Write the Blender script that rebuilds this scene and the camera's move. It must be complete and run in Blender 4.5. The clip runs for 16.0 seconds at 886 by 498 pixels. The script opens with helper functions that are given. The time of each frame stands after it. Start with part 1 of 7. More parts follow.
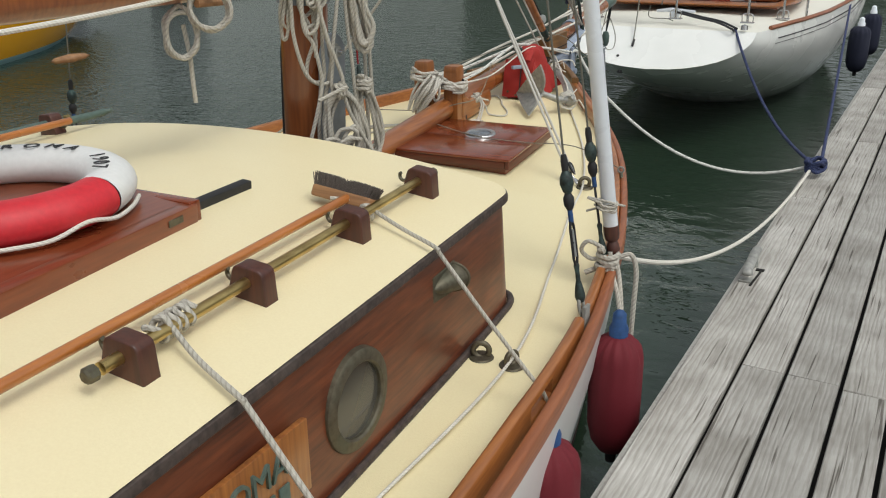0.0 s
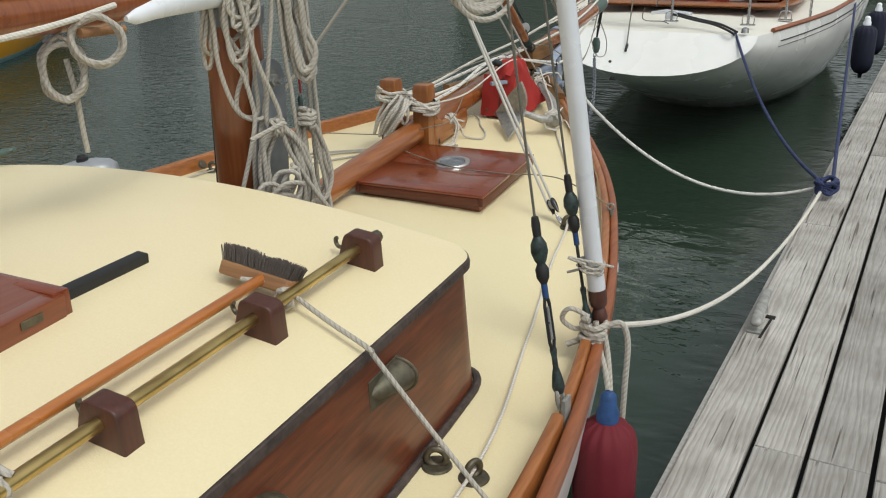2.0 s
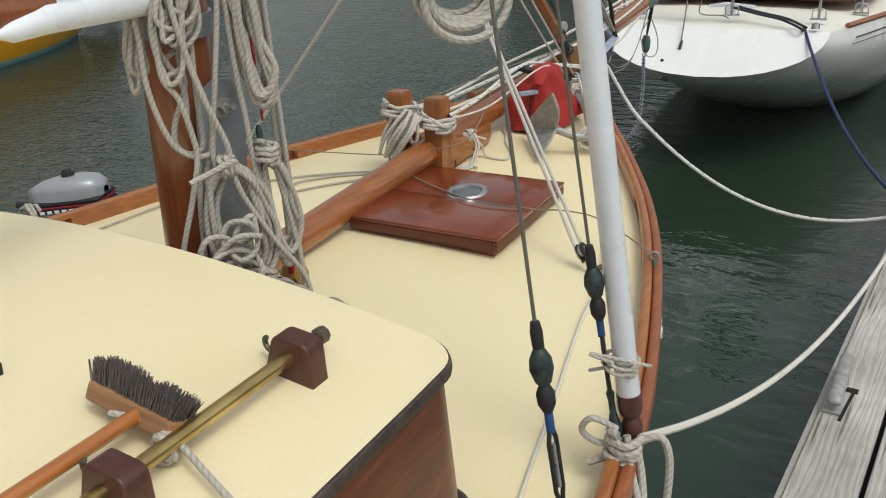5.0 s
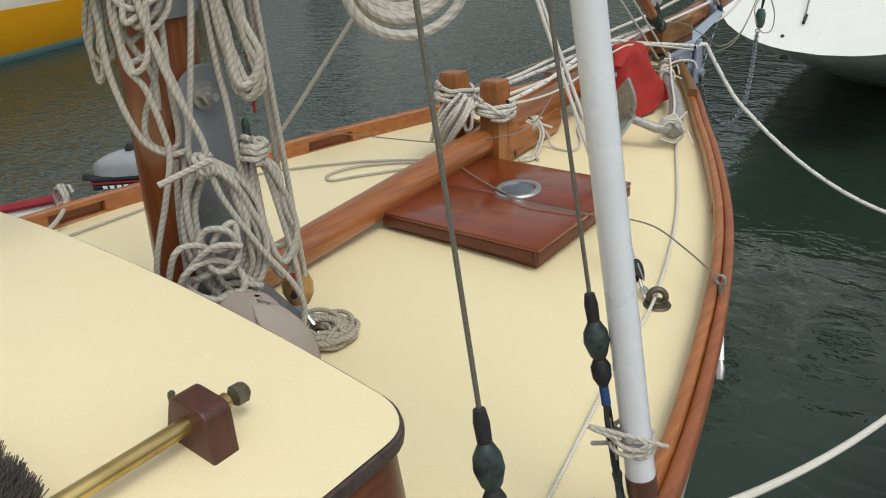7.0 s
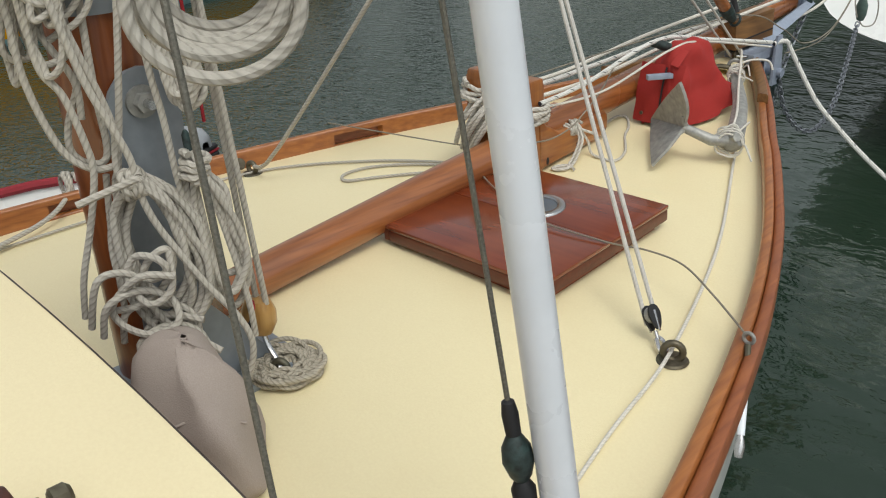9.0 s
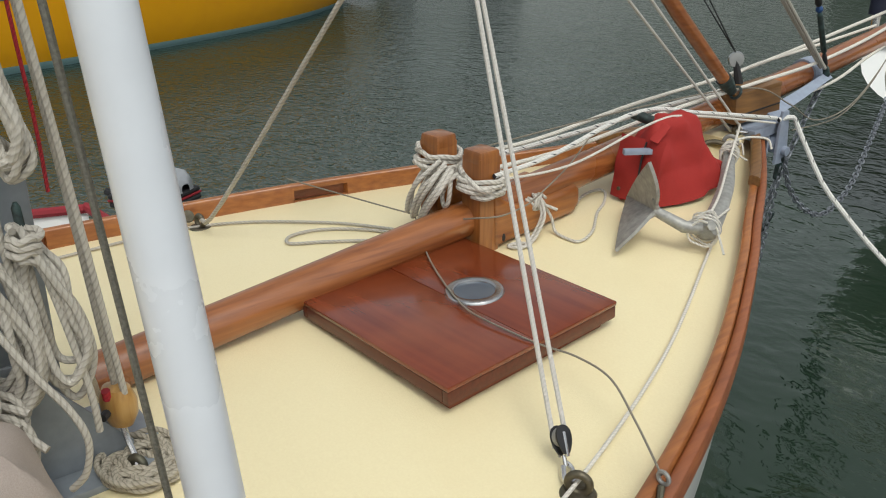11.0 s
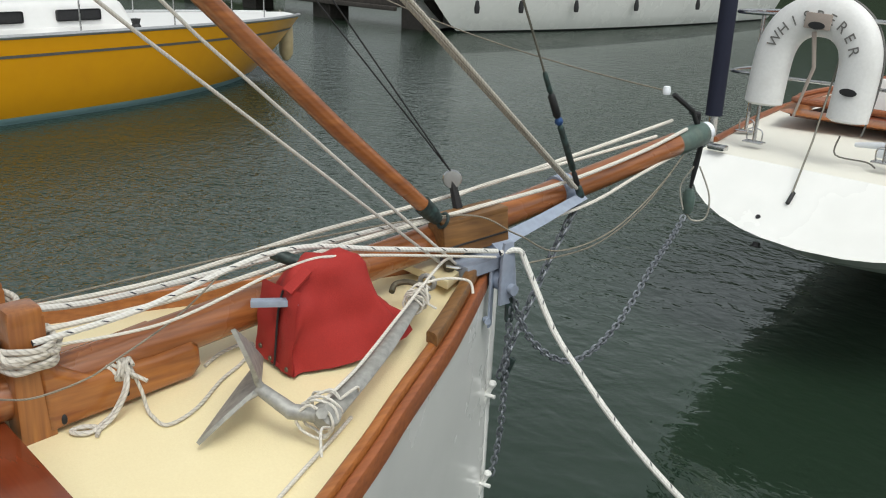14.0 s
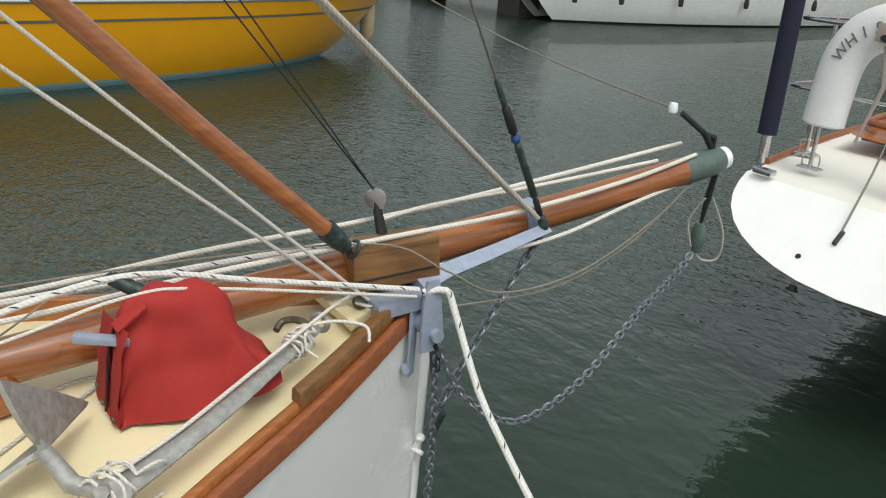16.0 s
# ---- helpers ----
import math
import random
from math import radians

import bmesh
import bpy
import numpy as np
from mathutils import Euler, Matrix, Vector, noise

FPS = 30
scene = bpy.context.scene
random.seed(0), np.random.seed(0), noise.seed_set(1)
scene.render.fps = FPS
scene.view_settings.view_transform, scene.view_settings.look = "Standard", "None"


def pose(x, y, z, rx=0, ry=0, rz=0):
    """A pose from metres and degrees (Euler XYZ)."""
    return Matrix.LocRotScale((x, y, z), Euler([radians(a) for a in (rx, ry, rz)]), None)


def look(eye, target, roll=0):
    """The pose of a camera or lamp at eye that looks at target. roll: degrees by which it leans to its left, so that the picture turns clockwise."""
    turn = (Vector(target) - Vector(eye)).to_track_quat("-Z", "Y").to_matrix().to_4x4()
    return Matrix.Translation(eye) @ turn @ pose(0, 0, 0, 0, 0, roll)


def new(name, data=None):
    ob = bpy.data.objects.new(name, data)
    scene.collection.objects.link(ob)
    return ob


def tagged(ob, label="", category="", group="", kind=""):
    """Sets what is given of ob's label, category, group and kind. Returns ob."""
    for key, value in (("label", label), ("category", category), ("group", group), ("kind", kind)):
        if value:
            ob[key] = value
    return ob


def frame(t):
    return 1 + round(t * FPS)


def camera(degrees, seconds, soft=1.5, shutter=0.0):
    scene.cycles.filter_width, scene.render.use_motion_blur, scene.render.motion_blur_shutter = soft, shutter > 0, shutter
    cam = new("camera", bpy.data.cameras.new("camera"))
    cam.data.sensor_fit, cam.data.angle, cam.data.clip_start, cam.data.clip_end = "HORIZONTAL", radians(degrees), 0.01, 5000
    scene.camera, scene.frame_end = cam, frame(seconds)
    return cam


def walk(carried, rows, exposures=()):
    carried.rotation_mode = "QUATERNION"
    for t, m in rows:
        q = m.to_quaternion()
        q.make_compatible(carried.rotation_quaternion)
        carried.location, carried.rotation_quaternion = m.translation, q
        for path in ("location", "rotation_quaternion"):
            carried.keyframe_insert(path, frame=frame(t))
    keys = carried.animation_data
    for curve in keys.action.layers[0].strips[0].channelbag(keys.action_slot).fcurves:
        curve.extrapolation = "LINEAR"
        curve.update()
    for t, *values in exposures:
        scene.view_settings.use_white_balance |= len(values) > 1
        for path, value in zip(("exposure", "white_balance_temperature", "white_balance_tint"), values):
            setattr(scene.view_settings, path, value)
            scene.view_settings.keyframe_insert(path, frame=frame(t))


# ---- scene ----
cam = camera(53.2, 16.0, 1.1)
PATH = [
    (0, (2.557, -3.802, 2.202), (1.631, -2.181, 1.487), -0.6),
    (0.5, (2.623, -3.598, 2.219), (1.673, -1.979, 1.528), 1.4),
    (1, (2.614, -3.472, 2.221), (1.639, -1.869, 1.529), 1.1),
    (1.5, (2.489, -3.335, 2.236), (1.533, -1.725, 1.536), -0.1),
    (2, (2.391, -3.223, 2.221), (1.47, -1.602, 1.497), -1.2),
    (2.5, (2.393, -3.056, 2.221), (1.418, -1.466, 1.497), 0.3),
    (3, (2.447, -2.88, 2.228), (1.396, -1.345, 1.493), 0.6),
    (3.5, (2.41, -2.804, 2.206), (1.353, -1.275, 1.468), -1.6),
    (4, (2.303, -2.705, 2.208), (1.295, -1.138, 1.482), -1.6),
    (6.5, (2.155, -2.213, 2.164), (1.029, -0.767, 1.363), -2.9),
    (7, (2.191, -2.043, 2.164), (0.973, -0.675, 1.36), -2.6),
    (7.5, (2.217, -1.887, 2.163), (0.978, -0.55, 1.339), -2.5),
    (8, (2.161, -1.758, 2.157), (0.856, -0.496, 1.317), -3.6),
    (10.5, (2.159, -1.275, 2.182), (0.741, -0.141, 1.343), -0.6),
    (11, (2.183, -1.097, 2.182), (0.723, 0.025, 1.402), -0.0),
    (11.5, (2.268, -0.871, 2.206), (0.79, 0.249, 1.456), 1.4),
    (12, (2.229, -0.691, 2.171), (0.751, 0.457, 1.466), 0.4),
    (12.5, (2.143, -0.478, 2.169), (0.671, 0.709, 1.517), -0.6),
    (13, (2.203, -0.25, 2.17), (0.713, 0.915, 1.519), 1.1),
    (13.5, (2.274, -0.049, 2.2), (0.793, 1.125, 1.545), 2.7),
    (14, (2.25, 0.173, 2.206), (0.803, 1.402, 1.576), 1.9),
    (14.5, (2.235, 0.442, 2.196), (0.822, 1.717, 1.58), 2.5),
    (15, (2.307, 0.643, 2.212), (0.873, 1.871, 1.55), 5.1),
    (15.5, (2.256, 0.782, 2.22), (0.8, 1.971, 1.536), 5.1),
    (16, (2.166, 0.903, 2.222), (0.605, 1.956, 1.549), 4.6),
]
walk(cam, [(t, look(eye, target, roll)) for t, eye, target, roll in PATH], [(0.0, -0.08, 6500, 5.5), (4.0, -0.07, 6500, 5.5), (8.0, -0.05, 6500, 5.5), (11.0, 0.0, 6500, 5.5), (13.5, 0.12, 6500, 5.5), (16.0, 0.21, 6500, 5.5)])

# ---- light ----
world = bpy.data.worlds.new("overcast")
scene.world = world
world.use_nodes = True
_n, _l = world.node_tree.nodes, world.node_tree.links
_sky = _n.new("ShaderNodeTexSky")
_sky.sky_type, _sky.sun_disc = "NISHITA", False
_sky.sun_elevation, _sky.sun_rotation = radians(60), radians(110)
_sky.air_density, _sky.dust_density, _sky.ozone_density = 1.0, 4.0, 1.0
_hs = _n.new("ShaderNodeHueSaturation")
_hs.inputs["Saturation"].default_value = 0.22
_l.new(_sky.outputs[0], _hs.inputs["Color"])
_l.new(_hs.outputs[0], _n["Background"].inputs[0])
_n["Background"].inputs[1].default_value = 0.162
sun = new("sun", bpy.data.lights.new("sun", "SUN"))
sun.data.energy, sun.data.angle, sun.data.color = 0.7, radians(22), (0.98, 0.975, 0.93)
sun.matrix_world = look((0, 0, 0), (-math.sin(radians(110)) * math.cos(radians(60)), -math.cos(radians(110)) * math.cos(radians(60)), -math.sin(radians(60))))


# ---- materials ----
def mat(name, base, rough=0.5, metal=0.0, second=None, grain=30.0, amount=0.5, stains=0.0, stain=(0.1, 0.09, 0.08), bump=0.1, bumpscale=None, stretch=(1, 1, 1), coat=0.0, spread=0.0, coords="Object", weave=0.0, wear=2.0):
    """A surface with fine grain between two tones, broad stains, and relief; spread varies it from piece to piece."""
    m = bpy.data.materials.new(name)
    m.use_nodes = True
    n, l = m.node_tree.nodes, m.node_tree.links
    p = n["Principled BSDF"]
    p.inputs["Metallic"].default_value = metal
    p.inputs["Coat Weight"].default_value = coat
    p.inputs["Coat Roughness"].default_value = 0.12
    tc, mp = n.new("ShaderNodeTexCoord"), n.new("ShaderNodeMapping")
    l.new(tc.outputs[coords], mp.inputs[0])
    mp.inputs["Scale"].default_value = stretch
    info = n.new("ShaderNodeObjectInfo")
    if spread:
        off = n.new("ShaderNodeVectorMath")
        off.operation = "SCALE"
        off.inputs[0].default_value = (17.0, 31.0, 7.0)
        l.new(info.outputs["Random"], off.inputs["Scale"])
        l.new(off.outputs[0], mp.inputs["Location"])
    fine, broad = n.new("ShaderNodeTexNoise"), n.new("ShaderNodeTexNoise")
    fine.inputs["Scale"].default_value, fine.inputs["Detail"].default_value = grain, 6
    broad.inputs["Scale"].default_value, broad.inputs["Detail"].default_value = wear, 5
    l.new(mp.outputs[0], fine.inputs["Vector"])
    l.new(tc.outputs[coords], broad.inputs["Vector"])
    second = second or tuple(c * 0.72 for c in base)
    ramp = n.new("ShaderNodeValToRGB")
    lo = 0.5 - 0.22 / max(amount, 0.15) * 0.5
    ramp.color_ramp.elements[0].position, ramp.color_ramp.elements[1].position = max(lo, 0.05), min(1 - lo, 0.95)
    ramp.color_ramp.elements[0].color, ramp.color_ramp.elements[1].color = (*second, 1), (*base, 1)
    l.new(fine.outputs["Fac"], ramp.inputs[0])
    colour = ramp.outputs[0]
    if stains:
        cut = n.new("ShaderNodeMapRange")
        cut.inputs["From Min"].default_value, cut.inputs["From Max"].default_value = 0.5, 0.75
        cut.inputs["To Max"].default_value = stains
        l.new(broad.outputs["Fac"], cut.inputs["Value"])
        mx = n.new("ShaderNodeMix")
        mx.data_type = "RGBA"
        l.new(cut.outputs[0], mx.inputs["Factor"])
        l.new(colour, mx.inputs[6])
        mx.inputs[7].default_value = (*stain, 1)
        colour = mx.outputs[2]
    if spread:
        hs = n.new("ShaderNodeHueSaturation")
        mr = n.new("ShaderNodeMapRange")
        mr.inputs["To Min"].default_value, mr.inputs["To Max"].default_value = 1 - spread, 1 + spread
        l.new(info.outputs["Random"], mr.inputs["Value"])
        l.new(mr.outputs[0], hs.inputs["Value"])
        l.new(colour, hs.inputs["Color"])
        colour = hs.outputs[0]
    l.new(colour, p.inputs["Base Color"])
    rr = n.new("ShaderNodeMapRange")
    rr.inputs["To Min"].default_value, rr.inputs["To Max"].default_value = max(rough - 0.1, 0.02), min(rough + 0.12, 1)
    l.new(broad.outputs["Fac"], rr.inputs["Value"])
    l.new(rr.outputs[0], p.inputs["Roughness"])
    if bump:
        b = n.new("ShaderNodeBump")
        b.inputs["Strength"].default_value, b.inputs["Distance"].default_value = bump, 0.004
        height = fine.outputs["Fac"]
        if bumpscale:
            extra = n.new("ShaderNodeTexNoise")
            extra.inputs["Scale"].default_value, extra.inputs["Detail"].default_value = bumpscale, 3
            l.new(mp.outputs[0], extra.inputs["Vector"])
            height = extra.outputs["Fac"]
        l.new(height, b.inputs["Height"])
        l.new(b.outputs[0], p.inputs["Normal"])
    return m


def rope_mat(name, light, dark, turns=70.0, fleck=None):
    """Laid rope: strands wind round the line; the map runs round it in u and along it, in metres, in v."""
    m = bpy.data.materials.new(name)
    m.use_nodes = True
    n, l = m.node_tree.nodes, m.node_tree.links
    p = n["Principled BSDF"]
    p.inputs["Roughness"].default_value = 0.85
    uv, sep = n.new("ShaderNodeTexCoord"), n.new("ShaderNodeSeparateXYZ")
    l.new(uv.outputs["UV"], sep.inputs[0])

    def math_node(op, a, b):
        k = n.new("ShaderNodeMath")
        k.operation = op
        for i, v in enumerate((a, b)):
            if isinstance(v, (int, float)):
                k.inputs[i].default_value = v
            elif v is not None:
                l.new(v, k.inputs[i])
        return k.outputs[0]

    along = math_node("MULTIPLY", sep.outputs[1], turns)
    phase = math_node("ADD", math_node("MULTIPLY", sep.outputs[0], 3.0), along)
    tri = math_node("PINGPONG", phase, 0.5)
    height = math_node("MULTIPLY", tri, 2.0)
    noise_t = n.new("ShaderNodeTexNoise")
    noise_t.inputs["Scale"].default_value, noise_t.inputs["Detail"].default_value = 9.0, 6
    l.new(uv.outputs["Object"], noise_t.inputs["Vector"])
    hairs = n.new("ShaderNodeTexNoise")
    hairs.inputs["Scale"].default_value = 500.0
    l.new(uv.outputs["Object"], hairs.inputs["Vector"])
    r = n.new("ShaderNodeValToRGB")
    r.color_ramp.elements[0].color, r.color_ramp.elements[1].color = (*dark, 1), (*light, 1)
    r.color_ramp.elements[0].position, r.color_ramp.elements[1].position = 0.0, 0.40
    mixv = math_node("ADD", math_node("MULTIPLY", height, 0.6), math_node("MULTIPLY", noise_t.outputs["Fac"], 0.45))
    l.new(math_node("SUBTRACT", mixv, 0.12), r.inputs[0])
    colour = r.outputs[0]
    if fleck:
        mx = n.new("ShaderNodeMix")
        mx.data_type = "RGBA"
        band = math_node("LESS_THAN", math_node("FRACT", math_node("ADD", math_node("MULTIPLY", sep.outputs[1], 11.0), sep.outputs[0]), None), 0.08)
        side = math_node("LESS_THAN", math_node("FRACT", math_node("MULTIPLY", sep.outputs[0], 2.0), None), 0.35)
        l.new(math_node("MULTIPLY", band, side), mx.inputs["Factor"])
        l.new(colour, mx.inputs[6])
        mx.inputs[7].default_value = (*fleck, 1)
        colour = mx.outputs[2]
    l.new(colour, p.inputs["Base Color"])
    b = n.new("ShaderNodeBump")
    b.inputs["Strength"].default_value, b.inputs["Distance"].default_value = 0.55, 0.002
    l.new(math_node("ADD", height, math_node("MULTIPLY", hairs.outputs["Fac"], 0.25)), b.inputs["Height"])
    l.new(b.outputs[0], p.inputs["Normal"])
    return m


def wood_mat(name, light, dark, rough=0.35, coat=0.4, axis=1, scale=1.0, bump=0.12, spread=0.0, stains=0.25, stain=(0.09, 0.035, 0.015)):
    st = [22.0 * scale] * 3
    st[axis] = 1.1 * scale
    return mat(name, light, rough, 0.0, dark, grain=3.2, amount=0.55, stains=stains, stain=stain, bump=bump, stretch=tuple(st), coat=coat, spread=spread, wear=3.0)


DECK = mat("cream_deck_paint", (0.82, 0.724, 0.460), 0.42, 0, (0.785, 0.684, 0.425), grain=140, amount=0.5, stains=0.32, stain=(0.72, 0.60, 0.35), bump=0.22, bumpscale=260, wear=2.6)
ROOF = mat("cream_roof_paint", (0.83, 0.727, 0.472), 0.40, 0, (0.795, 0.687, 0.437), grain=150, amount=0.5, stains=0.3, stain=(0.74, 0.62, 0.37), bump=0.2, bumpscale=280, wear=1.9)
MAHOG = wood_mat("varnished_mahogany", (0.215, 0.052, 0.018), (0.150, 0.033, 0.012), 0.28, 0.3, stain=(0.26, 0.080, 0.028))
MAHOGX = wood_mat("varnished_mahogany_across", (0.205, 0.040, 0.013), (0.135, 0.025, 0.009), 0.2, 0.55, axis=0, scale=0.5, stain=(0.250, 0.068, 0.024), stains=0.75, bump=0.03)
# hatch mahogany darkened: the shade on the lid's sides is in this colour
EDGESHADE = wood_mat("mahogany_edge_shade", (0.125, 0.024, 0.010), (0.070, 0.014, 0.006), 0.42, 0.15, axis=0, stain=(0.16, 0.04, 0.016), stains=0.4)
CABINWOOD = wood_mat("weathered_cabin_mahogany", (0.185, 0.048, 0.018), (0.075, 0.020, 0.010), 0.4, 0.2, stain=(0.055, 0.018, 0.010), stains=0.75)
BLOCKWOOD = wood_mat("dark_block_wood", (0.088, 0.027, 0.017), (0.050, 0.016, 0.011), 0.45, 0.15, axis=2)
RAILWOOD = wood_mat("oiled_rail_wood", (0.40, 0.148, 0.038), (0.24, 0.078, 0.020), 0.38, 0.35, stain=(0.17, 0.062, 0.026), stains=0.5)
RUBWOOD = wood_mat("reddish_rubbing_wood", (0.33, 0.108, 0.036), (0.21, 0.062, 0.022), 0.45, 0.2, stain=(0.18, 0.07, 0.04), stains=0.5)
SPAR = wood_mat("varnished_spar_wood", (0.36, 0.128, 0.036), (0.205, 0.064, 0.019), 0.28, 0.6, stain=(0.15, 0.048, 0.016), stains=0.4)
MASTWOOD = wood_mat("varnished_mast_wood", (0.30, 0.095, 0.028), (0.19, 0.052, 0.017), 0.3, 0.55, axis=2)
BITTWOOD = wood_mat("golden_bitt_wood", (0.38, 0.145, 0.036), (0.20, 0.066, 0.018), 0.35, 0.4, axis=2, stains=0.8, stain=(0.20, 0.07, 0.022))
ASH = wood_mat("golden_ash", (0.46, 0.27, 0.085), (0.32, 0.165, 0.045), 0.32, 0.5, axis=2, stains=0.5, stain=(0.22, 0.10, 0.03))
KNEEWOOD = wood_mat("knotty_knee_wood", (0.40, 0.15, 0.034), (0.22, 0.068, 0.018), 0.32, 0.5, axis=1, scale=0.8, stains=0.85, stain=(0.15, 0.05, 0.018), bump=0.2)
OAK = wood_mat("old_oak", (0.25, 0.125, 0.040), (0.13, 0.060, 0.020), 0.45, 0.15, stains=0.6, stain=(0.07, 0.032, 0.015))
ROUND = wood_mat("varnished_round_pole", (0.48, 0.175, 0.04), (0.34, 0.11, 0.025), 0.28, 0.6)
PLANKEDGE = mat("grey_edge_plank", (0.42, 0.405, 0.38), 0.85, 0, (0.29, 0.28, 0.26), grain=60, stains=0.5, stain=(0.30, 0.28, 0.25), bump=0.4)
# near-black that holds the shade of gaps and slots as colour
GAPSHADE = mat("near_black_gap_shade", (0.012, 0.011, 0.010), 0.95, bump=0.0)
WHITE = mat("white_gloss_paint", (0.85, 0.85, 0.825), 0.25, 0, (0.81, 0.815, 0.79), grain=6, stains=0.25, stain=(0.66, 0.66, 0.62), bump=0.03, coat=0.3)
WHITEDECK = mat("white_nonslip_deck", (0.80, 0.78, 0.70), 0.6, 0, (0.75, 0.73, 0.65), grain=200, stains=0.25, stain=(0.66, 0.63, 0.55), bump=0.25)
ANTIFOUL = mat("red_antifouling", (0.085, 0.014, 0.014), 0.7, 0, (0.05, 0.009, 0.01), grain=25, bump=0.2)
YELLOW = mat("yellow_gloss_hull", (1.0, 0.455, 0.006), 0.2, 0, (0.97, 0.43, 0.006), grain=5, stains=0.2, stain=(0.85, 0.36, 0.015), bump=0.02, coat=0.5)
PALEBLUE = mat("pale_blue_boot_top", (0.40, 0.62, 0.65), 0.4, 0, (0.34, 0.55, 0.58), grain=20, bump=0.05)
BLACKISH = mat("black_rubber", (0.018, 0.018, 0.020), 0.6, 0, (0.010, 0.010, 0.011), grain=40, bump=0.1)
GREY = mat("painted_grey_steel", (0.27, 0.30, 0.33), 0.5, 0.25, (0.22, 0.245, 0.27), grain=30, stains=0.5, stain=(0.17, 0.17, 0.17), bump=0.15, wear=6)
GALV = mat("galvanised_steel", (0.42, 0.415, 0.385), 0.55, 0.35, (0.25, 0.25, 0.24), grain=45, stains=0.5, stain=(0.20, 0.195, 0.17), bump=0.35, wear=9)
LILAC = mat("blue_grey_metal_paint", (0.32, 0.37, 0.46), 0.5, 0.1, (0.25, 0.29, 0.37), grain=35, stains=0.5, stain=(0.20, 0.21, 0.25), bump=0.4, wear=7)
STEEL = mat("polished_steel", (0.66, 0.66, 0.66), 0.25, 1.0, (0.52, 0.52, 0.52), grain=30, bump=0.03)
BRASS = mat("tarnished_brass", (0.66, 0.50, 0.21), 0.27, 0.95, (0.36, 0.25, 0.095), grain=7, amount=0.9, stains=0.4, stain=(0.13, 0.08, 0.04), bump=0.12, stretch=(3, 1, 3))
BRONZE = mat("dark_bronze", (0.17, 0.15, 0.105), 0.5, 0.7, (0.10, 0.085, 0.06), grain=60, stains=0.5, stain=(0.09, 0.115, 0.09), bump=0.2, wear=15)
VERDIGRIS = mat("verdigris_bronze", (0.045, 0.066, 0.062), 0.5, 0.4, (0.020, 0.028, 0.027), grain=60, amount=0.8, stains=0.7, stain=(0.085, 0.16, 0.15), bump=0.25, wear=26)
WIRE = mat("weathered_wire", (0.20, 0.19, 0.155), 0.5, 0.4, (0.10, 0.095, 0.08), grain=300, bump=0.3)
TRIM = mat("worn_dark_trim", (0.070, 0.050, 0.042), 0.6, 0, (0.034, 0.024, 0.021), grain=50, amount=0.8, stains=0.5, stain=(0.115, 0.09, 0.078), bump=0.4, wear=11)
PVC = mat("white_plastic_tube", (0.82, 0.85, 0.90), 0.28, 0, (0.79, 0.825, 0.875), grain=12, stains=0.25, stain=(0.64, 0.66, 0.70), bump=0.03, wear=9)
REDCANVAS = mat("red_canvas", (0.38, 0.022, 0.017), 0.8, 0, (0.28, 0.015, 0.012), grain=300, stains=0.6, stain=(0.24, 0.018, 0.015), bump=0.35, wear=7)
GREYCANVAS = mat("taupe_canvas", (0.40, 0.34, 0.30), 0.9, 0, (0.34, 0.285, 0.25), grain=350, stains=0.4, stain=(0.30, 0.25, 0.22), bump=0.35, wear=6)
FENDERCLOTH = mat("burgundy_fender_cloth", (0.155, 0.005, 0.014), 0.72, 0, (0.105, 0.003, 0.009), grain=500, stains=0.3, stain=(0.12, 0.004, 0.011), bump=0.3, wear=8)
BLUETIE = mat("blue_plastic", (0.02, 0.075, 0.22), 0.6, 0, (0.012, 0.045, 0.14), grain=60, bump=0.2)
REDPLASTIC = mat("faded_red_ring", (0.62, 0.022, 0.035), 0.5, 0, (0.52, 0.018, 0.03), grain=60, stains=0.3, stain=(0.55, 0.06, 0.07), bump=0.2, wear=14)
WHITEFOAM = mat("white_ring", (0.76, 0.76, 0.75), 0.5, 0, (0.70, 0.70, 0.69), grain=60, stains=0.3, stain=(0.60, 0.59, 0.56), bump=0.15, wear=9)
CREAMFOAM = mat("grubby_white_fender", (0.62, 0.50, 0.29), 0.6, 0, (0.50, 0.39, 0.21), grain=14, stains=0.5, stain=(0.34, 0.25, 0.13), bump=0.15)
BLACKTEXT = mat("black_lettering", (0.02, 0.02, 0.022), 0.6, bump=0.0)
GREYTEXT = mat("dark_grey_lettering", (0.17, 0.165, 0.155), 0.7, bump=0.0)
ROPE = rope_mat("weathered_grey_rope", (0.46, 0.43, 0.375), (0.26, 0.24, 0.205), 56)
WHITEROPE = rope_mat("white_braided_rope", (0.66, 0.63, 0.565), (0.50, 0.475, 0.42), 74)
BITTROPE = rope_mat("off_white_laid_rope", (0.58, 0.55, 0.49), (0.30, 0.28, 0.245), 50)
FALLROPE = rope_mat("pale_grey_tackle_rope", (0.54, 0.515, 0.475), (0.47, 0.45, 0.415), 95)
FLECKROPE = rope_mat("white_rope_with_dark_fleck", (0.66, 0.65, 0.61), (0.51, 0.50, 0.465), 74, (0.03, 0.03, 0.04))
BLUEROPE = rope_mat("navy_rope", (0.030, 0.042, 0.115), (0.009, 0.013, 0.038), 60)
BLACKROPE = rope_mat("black_rope", (0.035, 0.035, 0.040), (0.012, 0.012, 0.014), 60)
THINROPE = rope_mat("grey_brown_cord", (0.26, 0.23, 0.18), (0.10, 0.085, 0.065), 120)
